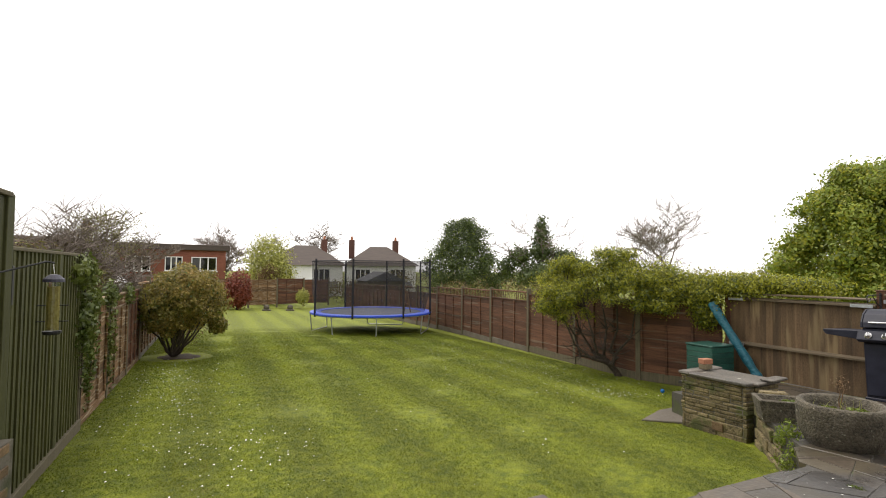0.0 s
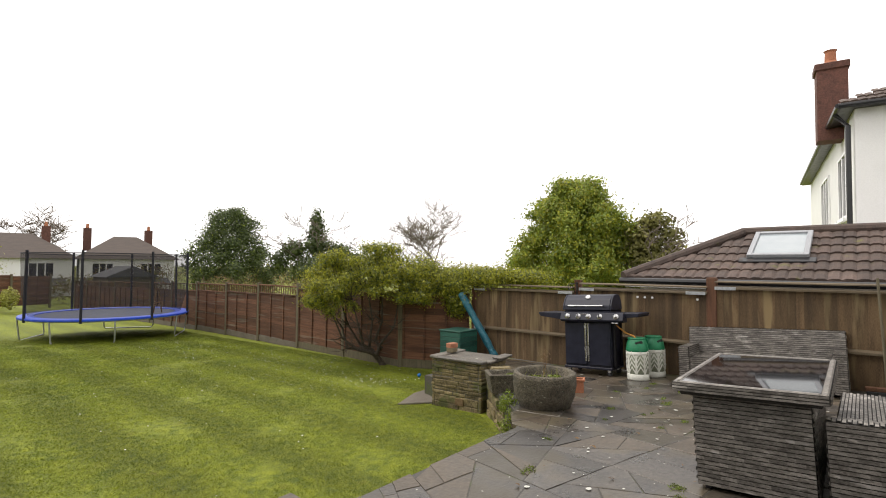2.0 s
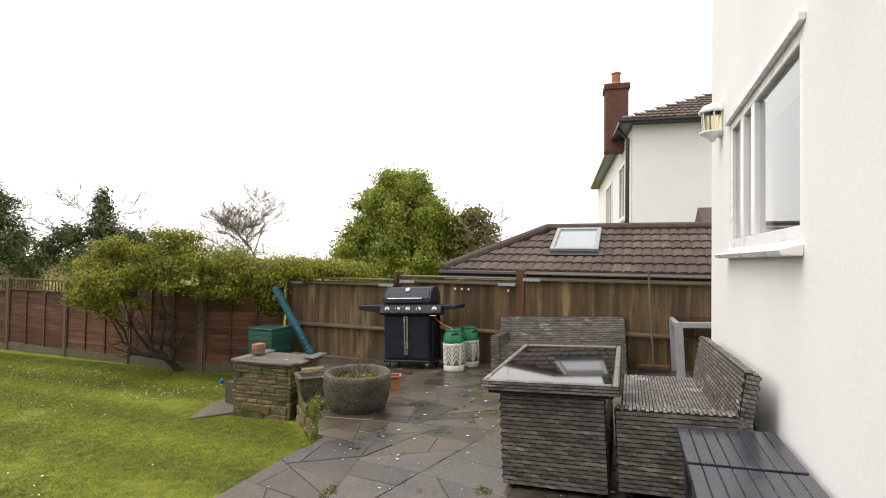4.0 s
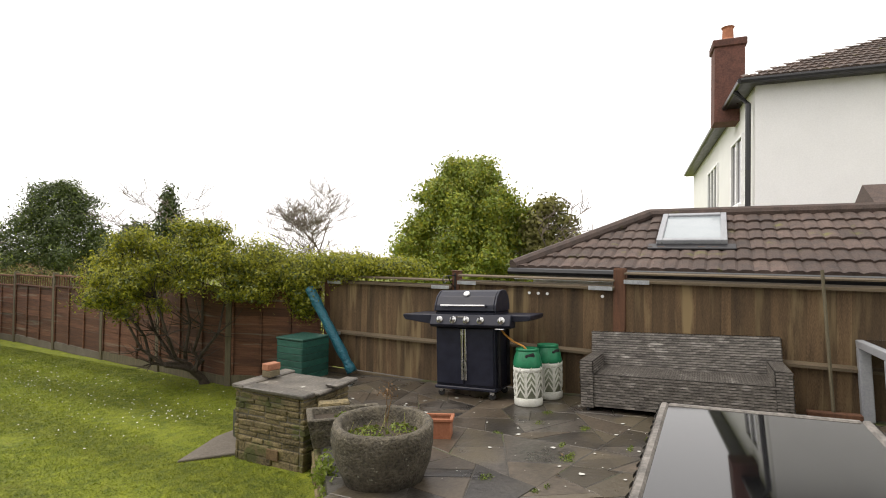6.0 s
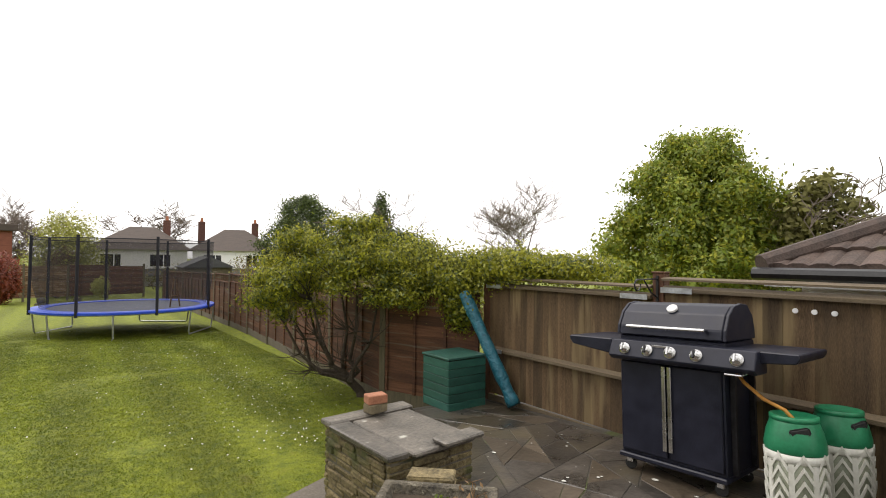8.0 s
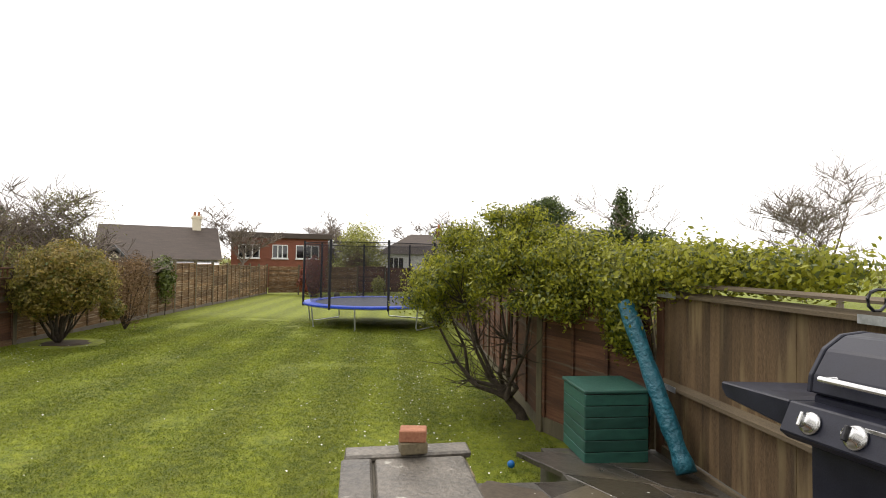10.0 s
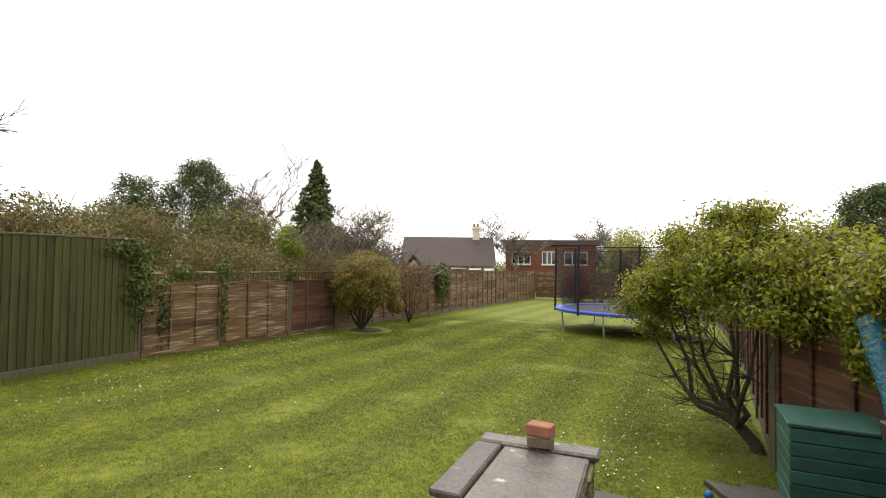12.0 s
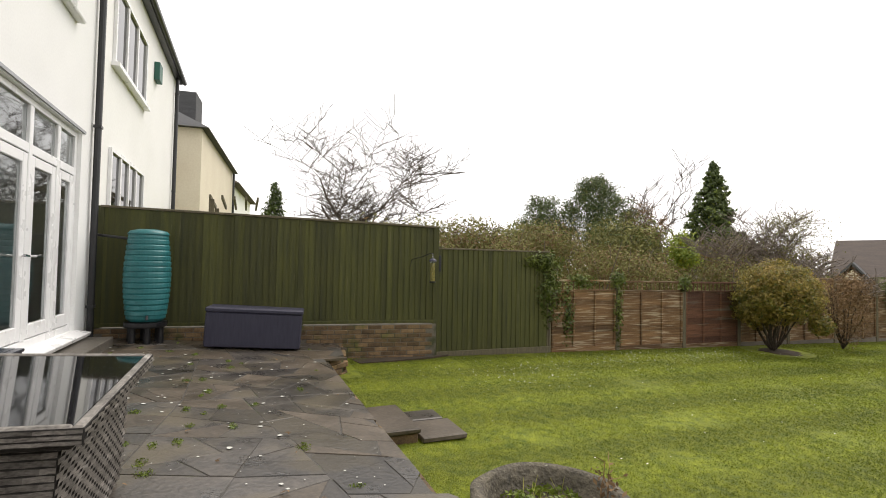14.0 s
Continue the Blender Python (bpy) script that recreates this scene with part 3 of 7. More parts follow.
def build_paving():
    rng = random.Random(7)
    region = [(-1.2, -1.04), (8.75, -1.04), (8.75, 5.4), (7.9, 5.4), (7.86, 4.75), (6.75, 4.7), (6.75, 3.3), (5.0, 2.17), (0.72, 2.12), (0.42, 2.36), (-0.72, 2.48)]
    stones = []
    def split(poly):
        """Halve a piece across its longer side, a little askew, until it is one stone."""
        xs, ys = [p[0] for p in poly], [p[1] for p in poly]
        w, h = max(xs) - min(xs), max(ys) - min(ys)
        if w * h < rng.uniform(0.16, 0.48) and max(w, h) < 0.95:
            stones.append(poly)
            return
        t = rng.uniform(0.34, 0.66)
        lean = rng.choice((-1, 1)) * rng.uniform(0.1, 0.75) if max(w, h) < 2.2 else rng.uniform(-0.25, 0.25)
        n = Vector((1, lean) if w > h else (lean, 1)).normalized()
        d = n.x * (min(xs) + (t if w > h else 0.5) * w) + n.y * (min(ys) + (0.5 if w > h else t) * h)
        g = rng.uniform(0.001, 0.0035)
        for q in (clip(poly, n, d - g), clip(poly, -n, -d - g)):
            if len(q) > 2:
                split(q)
    split([(-1.2, -1.04), (8.8, -1.04), (8.8, 5.4), (-1.2, 5.4)])
    for poly in stones:
        cx, cy = sum(p[0] for p in poly) / len(poly), sum(p[1] for p in poly) / len(poly)
        if not inside((cx, cy), region):
            continue
        if 6.7 < cx < 7.88 and cy > 4:
            poly = clip(poly, (0, 1), 4.79)
        if 0.72 < cx < 5.0:
            poly = clip(poly, (0, 1), 2.07)
        elif 5.0 <= cx < 6.7:
            poly = clip(poly, Vector((-1.05, 1.55)).normalized(), Vector((-1.05, 1.55)).normalized().dot(Vector((5.0, 2.09))))
        if len(poly) < 3:
            continue
        cx, cy = sum(p[0] for p in poly) / len(poly), sum(p[1] for p in poly) / len(poly)
        # worn outline: a slightly bowed point in the middle of each side
        ring = []
        for p, q in zip(poly, poly[1:] + poly[:1]):
            ring.append(p)
            if math.hypot(q[0] - p[0], q[1] - p[1]) > 0.12:
                k, f = rng.uniform(0.3, 0.7), rng.uniform(0.97, 1.0)
                ring.append((cx + (p[0] + k * (q[0] - p[0]) - cx) * f, cy + (p[1] + k * (q[1] - p[1]) - cy) * f))
        bm = bmesh.new()
        lo = [bm.verts.new((x - cx, y - cy, -0.04)) for x, y in ring]
        mid = [bm.verts.new((x - cx, y - cy, -0.005)) for x, y in ring]
        hi = [bm.verts.new(((x - cx) * 0.98, (y - cy) * 0.98, rng.uniform(-0.0015, 0.0))) for x, y in ring]
        for a, b in ((lo, mid), (mid, hi)):
            for i in range(len(ring)):
                j = (i + 1) % len(ring)
                bm.faces.new((a[i], a[j], b[j], b[i]))
        bm.faces.new(hi)
        z = patio_z(cx, cy) + rng.uniform(-0.002, 0.003)
        part("stone", bm, "slabr" if rng.random() < 0.26 else "slab", pavement, m=pose(cx, cy, z, -2.86 + rng.uniform(-0.25, 0.25), rng.uniform(-0.25, 0.25) + (2.0 if cx > 5.3 else 0), 0))


# ---- fences ----
def unit_between(a, b):
    """The pose whose x runs level from a to b, and the length."""
    d = Vector((b[0] - a[0], b[1] - a[1]))
    return Matrix.Translation((a[0], a[1], 0)) @ Matrix.Rotation(math.atan2(d.y, d.x), 4, "Z"), d.length


MESHES = {}
def shared(key, make, material):
    if key not in MESHES:
        MESHES[key] = finish(key.split(":")[0], make(), material)
    return MESHES[key]


def piece(name, me, parent, m):
    ob = new(name, me)
    ob.parent = parent
    ob.matrix_basis = m
    return ob


def lapped_bay(F, base, x0, x1, z0, h, material, rng, trellis=0.0, face=1, slat=0.155):
    """One panel of overlapping boards between two posts."""
    n = int(h / (slat - 0.025))
    me = shared("slat:%s%.2f" % (material, x1 - x0), lambda: prism([(0, 0), (0.012, 0), (0.006, slat), (0.0, slat)], 0, x1 - x0 - 0.09, axis=0), material)
    for i in range(n):
        m = base @ pose(x0 + 0.045, 0.0 + 0.004 * rng.random(), z0 + i * (h - slat) / (n - 1), rng.uniform(-2, 2), 0, 0)
        if face < 0:
            m = m @ Matrix.Scale(-1, 4, (0, 1, 0))
        piece("slat", me, F, m @ pose(0, 0, 0, 0, rng.uniform(-0.3, 0.3), 0))
    bat = shared("batten:%s" % material, lambda: box(-0.02, 0.02, 0.0, 0.022, 0, 1.0, 0.003), material)
    for k in (0.0, 0.33, 0.67, 1.0):
        x = x0 + 0.07 + k * (x1 - x0 - 0.14)
        piece("batten", bat, F, base @ pose(x, 0.016 if face > 0 else -0.038, z0) @ Matrix.Scale(h, 4, (0, 0, 1)))
    rail = shared("rail:%s%.2f" % (material, x1 - x0), lambda: box(0, x1 - x0 - 0.09, -0.02, 0.03, 0, 0.035, 0.004), material)
    piece("rail", rail, F, base @ pose(x0 + 0.045, 0, z0 + h))
    if trellis:
        tb = shared("trellis_bar:%s" % material, lambda: box(-0.009, 0.009, -0.008, 0.008, 0, trellis), material)
        k = int((x1 - x0 - 0.1) / 0.12)
        for i in range(k + 1):
            piece("trellis_bar", tb, F, base @ pose(x0 + 0.06 + i * (x1 - x0 - 0.12) / k, 0, z0 + h + 0.035))
        piece("rail", rail, F, base @ pose(x0 + 0.045, 0, z0 + h + trellis + 0.035))


def post(F, base, x, z0, z1, material, w=0.045, cap=True):
    def make():
        b = box(-w, w, -w, w, 0, 1.0, 0.004)
        return b
    piece("post", shared("post:%s%.3f" % (material, w), make, material), F, base @ pose(x, 0, z0) @ Matrix.Scale(z1 - z0, 4, (0, 0, 1)))


def build_right_fence():
    rng = random.Random(3)
    F = thing("lapped_fence", Matrix(), "weathered brown lapped panel fence with trellis top and posts", "fence")
    ys = [5.45, 6.84, 8.8, 10.8, 12.95, 15.1, 17.3, 19.4, 21.5, 23.6, 25.7, 27.8, 29.9, 32.0]
    line = lambda y: (min(8.8, 8.3 + 0.055 * (y - 6.8)) if y > 6 else 8.86, y)
    for i, (a, b) in enumerate(zip(ys, ys[1:])):
        base, ln = unit_between(line(a), line(b))
        zg = min(lawn_z(8, a), lawn_z(8, b))
        h = 1.5
        piece("gravel_board", shared("gravel_board:%.2f" % ln, lambda: box(0.045, ln - 0.045, -0.015, 0.02, 0, 0.17, 0.003), "concrete" if a > 9 else "postgrey"), F, base @ pose(0, 0, zg))
        lapped_bay(F, base, 0, ln, zg + 0.17, 1.18 if a > 9 else 1.32, "lap", rng, 0.2 if a > 9 else 0.0, face=1)
        post(F, base, ln, zg - 0.1, zg + 1.66, "postgrey")


def build_patio_fence():
    rng = random.Random(5)
    F = thing("board_fence", Matrix(), "brown stained feather-edge board fence with rails and metal brackets", "fence")
    a, b = (8.93, 5.42), (9.06, -2.8)
    base, ln = unit_between(a, b)
    w = 0.105
    posts = [0.0, 2.15, 4.18, 7.2, ln]
    # the bays step up towards the house
    tops = [1.15, 1.22, 1.30, 1.36]
    level = lambda x: tops[min(3, sum(x >= p for p in posts) - 1)]
    board = shared("board:feather", lambda: prism([(0, 0), (w + 0.02, 0.0), (w + 0.02, 0.018), (0, 0.007)], 0, 1.0, axis=2), "feather")
    n = int(ln / w)
    for i in range(n):
        piece("board", board, F, base @ pose(i * w, -0.035 + rng.uniform(-0.002, 0.002), level(i * w) - 1.36, 0, rng.uniform(-0.25, 0.25), 0) @ Matrix.Scale(1.28 + rng.uniform(-0.008, 0.008), 4, (0, 0, 1)))
    for p in posts:
        zt = level(p) + 0.03
        post(F, base, p, -0.7, zt, "postred", 0.05 if p != 4.18 else 0.065)
        piece("post_cap", shared("post_cap:a", lambda: box(-0.06, 0.06, -0.06, 0.06, 0, 0.012, 0.004), "postred"), F, base @ pose(p, 0, zt))
    for p, q in zip(posts, posts[1:]):
        L = q - p - 0.1
        z0 = level(p) - 1.46
        for z, d in ((0.60, 0.055), (1.34, 0.05), (1.43, 0.03)):
            part("rail", prism([(-0.03, 0), (-0.095, 0.0), (-0.095, d * 0.5), (-0.03, d)], 0, L, axis=0), "featherrail", F, m=base @ pose(p + 0.05, 0, z0 + z))
        part("gravel_board", box(0.05, L + 0.05, -0.06, -0.03, -0.2, 0.11, 0.003), "featherrail", F, m=base @ pose(p, 0, z0 - 0.02))
        for x in (p + 0.05, q - 0.33):
            for z in ((0.59, 1.33) if x < q - 0.4 and p == 0 else (1.33,)):
                part("bracket", box(0, 0.26, -0.102, -0.097, 0, 0.045), "zinc", F, "grey metal rail bracket", m=base @ pose(x, 0, z0 + z))
    for x in (3.15, 3.26, 3.37, 4.0):
        part("screw_cap", lathe([(0.018, 0), (0.018, 0.008), (0.0, 0.01)], 10), "upvc", F, m=base @ pose(x, -0.06, 1.02, 90, 0, 0))
    B = thing("hanging_bracket", base @ pose(2.15, -0.06, 1.14), "black wrought-iron scroll hanging-basket bracket", "bracket")
    pts = [(0, 0, 0.06), (0, -0.30, 0.06)] + [(0, -0.30 - 0.045 * math.sin(k * 0.7), 0.06 - 0.045 + 0.045 * math.cos(k * 0.7)) for k in range(1, 8)]
    part("arm", tube(pts, 0.007, 6), "gutter", B)
    part("brace", tube([(0, 0, -0.10), (0, -0.10, -0.05), (0, -0.2, 0.05)], 0.007, 6), "gutter", B)
    part("backplate", box(-0.012, 0.012, -0.006, 0.0, -0.13, 0.09), "gutter", B)


LX = lambda y: -1.02 + 0.102 * (y + 1.0) if y < 4.2 else -0.5 - 0.002 * (y - 4.2)
def build_left_fences():
    rng = random.Random(11)
    w = 0.1
    # tall green screen on a brick plinth
    F = thing("green_fence", Matrix(), "tall dark green boarded fence with capping rail", "fence")
    base, ln = unit_between((LX(-1.0), -1.0), (LX(4.14), 4.14))
    board = shared("board:green", lambda: prism([(0, 0), (w + 0.018, 0.0), (w + 0.018, -0.007), (0, -0.022)], 0, 1.0, axis=2), "greenboard")
    for i in range(int(ln / w)):
        piece("board", board, F, base @ pose(i * w, -0.02 + rng.uniform(-0.002, 0.002), 0.33) @ Matrix.Scale(1.74 - 0.022 * i * w, 4, (0, 0, 1)))
    for x in (0.0, 1.9, ln / 2 + 0.3, ln):
        post(F, base, x, -0.4, 2.10 - 0.022 * x, "greenboard", 0.05)
    part("capping", box(0, ln, -0.06, 0.03, 0, 0.035, 0.005), "postgrey", F, m=base @ pose(0, 0, 2.075, 0, 1.26, 0))
    part("rail", box(0, ln, -0.055, -0.02, 0.30, 0.35, 0.004), "greenboard", F, m=base)
    P = thing("brick_plinth", base, "low weathered stock-brick plinth wall under the fence", "wall")
    part("mortar_core", box(0.0, ln, -0.12, 0.1, -0.5, 0.285), "mortar", P)
    bk = shared("brick:plinth", lambda: box(0, 0.21, -0.128, 0.0, 0, 0.062, 0.005), "brick")
    for r in range(9):
        for k in range(int(ln / 0.222)):
            x = k * 0.222 + (0.11 if r % 2 else 0)
            if x + 0.21 < ln and (r > 5 or x > 2.9):
                piece("brick", bk, P, pose(x, rng.uniform(-0.004, 0.003), -0.37 + r * 0.073))
    # lower green gate-like panel
    G = thing("green_fence", Matrix(), "lower dark green vertical board fence panel with worn timber", "fence")
    base, ln = unit_between((LX(4.22), 4.17), (LX(6.5), 6.5))
    zg = lawn_z(0, 5.5)
    for i in range(int(ln / w)):
        piece("board", board, G, base @ pose(i * w, -0.02 + rng.uniform(-0.003, 0.003), zg + 0.1) @ Matrix.Scale(1.82, 4, (0, 0, 1)))
    part("capping", box(0, ln, -0.05, 0.03, zg + 1.92, zg + 1.95, 0.005), "postgrey", G, m=base)
    part("gravel_board", box(0, ln, -0.062, 0.02, zg - 0.05, zg + 0.12, 0.004), "postgrey", G, m=base)
    for x in (0.03, 1.35, ln):
        post(G, base, x, zg - 0.1, zg + 1.97 if x < ln else zg + 1.3, "greenboard" if x < 2 else "postgrey", 0.045)
    part("latch", box(0.02, 0.06, -0.06, -0.03, 1.2, 1.48, 0.004), "darkmetal", G, "black metal latch", m=base)
    # lapped panels down the garden
    H = thing("lapped_fence", Matrix(), "old greyed lapped fence panels between mossy posts", "fence")
    ys = [6.52, 8.17, 10.0, 11.7, 13.4, 15.2, 17.0, 18.8, 20.6, 22.4, 24.2, 26.0, 27.8, 29.6, 31.4]
    for i, (a, b) in enumerate(zip(ys, ys[1:])):
        base, ln = unit_between((LX(a), a), (LX(b), b))
        zg = min(lawn_z(0, a), lawn_z(0, b))
        m = "lapold" if i in (0, 1) else "lap" if i == 2 else "lapold"
        part("gravel_board", box(0.05, ln - 0.05, -0.03, 0.02, zg - 0.06, zg + 0.13, 0.004), "lapold" if i < 3 else "concrete", H, m=base)
        lapped_bay(H, base, 0, ln, zg + 0.13, (1.12 if i < 3 else 1.5) + rng.uniform(-0.03, 0.03), m, rng, 0.16 if i < 3 else 0.0, face=-1)
        post(H, base, ln, zg - 0.1, zg + (1.55 if i < 3 else 1.75), "postgrey")


def build_far_fence():
    rng = random.Random(17)
    H = thing("lapped_fence", Matrix(), "grey-brown panel fence across the end of the garden", "fence")
    a, b = Vector((-0.5, 31.4)), Vector((8.0, 33.4))
    n = 5
    for i in range(n):
        p, q = a.lerp(b, i / n), a.lerp(b, (i + 1) / n)
        base, ln = unit_between(p, q)
        lapped_bay(H, base, 0, ln, lawn_z(0, 32) + 0.1, 1.5 + 0.06 * (i % 2), "lapold" if i < 3 else "lap", rng, face=-1)
        post(H, base, ln, lawn_z(0, 32) - 0.1, lawn_z(0, 32) + 1.75, "postgrey")


build_right_fence()
build_patio_fence()
build_left_fences()
build_far_fence()


# ---- things on the patio ----
def weave(parent, name, w, h, m, pitch=0.025, label=""):
    """A woven rattan face in the xz plane: dark backing, whose near-black paints the shade in the gaps, and flat
    strands that pass in and out of uprights.
    """
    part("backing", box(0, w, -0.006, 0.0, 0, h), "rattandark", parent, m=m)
    rows = max(2, int(h / pitch))
    bm = bmesh.new()
    n = max(4, int(w / 0.042))
    for r in range(rows):
        z0, z1 = r * h / rows + 0.003, (r + 1) * h / rows - 0.003
        prev = None
        for k in range(n + 1):
            x = k * w / n
            y = 0.003 + (0.0065 if (k + r) % 2 else 0.0)
            a, b = bm.verts.new((x, y, z0)), bm.verts.new((x, y, z1))
            if prev:
                bm.faces.new((prev[0], a, b, prev[1]))
            # a new length begins at every second upright
            prev = (bm.verts.new(a.co), bm.verts.new(b.co)) if (k + r) % 2 else (a, b)
    o = part(name, bm, "rattan", parent, label, m=m)
    tagged(o, kind="stuff")
    return o


def rattan_box(parent, x0, x1, y0, y1, z0, z1, name="woven_side", top=True):
    """Woven faces round a box, with a plain inner body."""
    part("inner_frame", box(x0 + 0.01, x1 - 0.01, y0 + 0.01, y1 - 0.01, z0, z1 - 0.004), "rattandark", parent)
    weave(parent, name, x1 - x0, z1 - z0, pose(x0, y1, z0))
    weave(parent, name, x1 - x0, z1 - z0, pose(x1, y0, z0, 0, 0, 180))
    weave(parent, name, y1 - y0, z1 - z0, pose(x0, y0, z0, 0, 0, 90))
    weave(parent, name, y1 - y0, z1 - z0, pose(x1, y1, z0, 0, 0, -90))
    if top:
        weave(parent, "woven_top", x1 - x0, y1 - y0, pose(x0, y1, z1, 90, 0, 0), 0.022)


def rattan_sofa(m, L, label, arms=(True, True)):
    """Local x along the length, y from front (0) to back (D)."""
    S = thing("rattan_sofa", m, label, "garden sofa", "rattan garden set")
    D = 0.72
    a0, a1 = (0.12 if arms[0] else 0.0), (L - 0.12 if arms[1] else L)
    rattan_box(S, a0, a1, 0.02, D - 0.12, 0.05, 0.36, "seat_side")
    for on, x in zip(arms, (0.0, L - 0.12)):
        if on:
            rattan_box(S, x, x + 0.12, 0.0, D - 0.04, 0.04, 0.49, "armrest")
    bk = thing("backrest", pose(0, D - 0.14, 0.28, -11, 0, 0), "", "")
    bk.parent = S
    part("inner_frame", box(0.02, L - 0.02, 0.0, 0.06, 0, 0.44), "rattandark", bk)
    weave(bk, "woven_front", L, 0.45, pose(L, -0.002, 0, 0, 0, 180))
    weave(bk, "woven_back", L, 0.45, pose(0, 0.062, 0))
    weave(bk, "woven_edge", L, 0.07, pose(0, 0.065, 0.45, 90, 0, 0))
    for x in (0.0, L):
        weave(bk, "woven_edge", 0.064, 0.45, pose(x, 0.0 if x == 0 else 0.064, 0, 0, 0, 90 if x == 0 else -90))
    for x in (0.06, L - 0.06):
        for y in (0.06, D - 0.12):
            part("foot", tube([(x, y, 0.0), (x, y, 0.05)], 0.022, 8), "darkmetal", S)
    return S


rattan_sofa(on_patio(8.2, 1.47, -89), 1.76, "grey woven rattan two-seat sofa without cushions against the fence")
rattan_sofa(on_patio(6.36, -0.27, 180), 1.86, "grey woven rattan bench sofa without cushions against the house wall", arms=(False, True))


def rattan_table(m):
    T = thing("rattan_table", m, "grey woven rattan dining table with black glass top, wet", "garden table", "rattan garden set")
    W, D, H = 1.38, 0.79, 0.67
    rattan_box(T, 0.11, W - 0.11, 0.09, D - 0.09, 0.03, H - 0.075, "base_panel", top=False)
    for x in (0.16, W - 0.16):
        for y in (0.14, D - 0.14):
            part("leg", box(x - 0.02, x + 0.02, y - 0.02, y + 0.02, 0, H - 0.08, 0.006), "darkmetal", T)
    part("apron", box(0.03, W - 0.03, 0.03, D - 0.03, H - 0.075, H - 0.02, 0.008), "rattandark", T)
    for x0, x1, y0, y1 in ((0, W, 0, 0.034), (0, W, D - 0.034, D), (0, 0.034, 0.034, D - 0.034), (W - 0.034, W, 0.034, D - 0.034)):
        part("woven_rim", box(x0, x1, y0, y1, H - 0.05, H + 0.012, 0.008), "rattan", T)
    for side in range(2):
        weave(T, "rim_face", W, 0.055, pose(0, D + 0.002, H - 0.05) if side else pose(W, -0.002, H - 0.05, 0, 0, 180), 0.018)
        weave(T, "rim_face", D, 0.055, pose(-0.002, 0, H - 0.05, 0, 0, 90) if side else pose(W + 0.002, D, H - 0.05, 0, 0, -90), 0.018)
    part("glass_top", box(0.034, W - 0.034, 0.034, D - 0.034, H - 0.004, H + 0.006, 0.002), "tableglass", T, "shiny black glass top")


rattan_table(on_patio(4.41, -0.30, 0.5))


def slatted_table(m, L, D=0.46, H=0.47):
    T = thing("slatted_table", m, "low black slatted resin table, wet, against the white wall", "table", "black slatted tables")
    n = int(D / 0.052)
    for i in range(n):
        part("slat", box(0.0, L, i * D / n + 0.0012, (i + 1) * D / n - 0.0012, H - 0.025, H, 0.003), "blackslat", T)
    part("apron", box(0.01, L - 0.01, 0.01, D - 0.01, H - 0.09, H - 0.026, 0.006), "blackslat", T)
    for x in (0.03, L - 0.08):
        for y in (0.02, D - 0.07):
            part("leg", box(x, x + 0.05, y, y + 0.05, 0.0, H - 0.08, 0.006), "blackslat", T)


slatted_table(on_patio(3.95, -1.04), 0.52)
slatted_table(on_patio(2.94, -1.04), 0.98)


def glass_side_table(m):
    T = thing("side_table", m, "grey metal framed garden table with dark glass top", "garden table")
    W, D, H = 0.95, 0.9, 0.72
    for x in (0.0, W - 0.09):
        for y in (0.0, D - 0.09):
            part("leg", box(x, x + 0.09, y, y + 0.09, 0, H - 0.07, 0.006), "greymetal", T)
    for q in ((0, W, 0, 0.07), (0, W, D - 0.07, D), (0, 0.07, 0.07, D - 0.07), (W - 0.07, W, 0.07, D - 0.07)):
        part("rail", box(*q, H - 0.07, H, 0.006), "greymetal", T)
    part("glass_top", box(0.05, W - 0.05, 0.05, D - 0.05, H - 0.008, H + 0.004), "tableglass", T)


glass_side_table(on_patio(8.0, -1.75))


def broom(m):
    B = thing("broom", m, "yard broom with wooden handle standing against the fence", "broom")
    part("handle", tube([(0, 0, 0.05), (0.10, 0.0, 1.36)], 0.014, 8), "postgrey", B)
    part("head", box(-0.04, 0.04, -0.2, 0.2, 0.05, 0.10, 0.008), "postred", B)
    part("bristles", box(-0.045, 0.045, -0.19, 0.19, 0.0, 0.05, 0.004), "rubber", B)


broom(on_patio(8.7, -0.62))


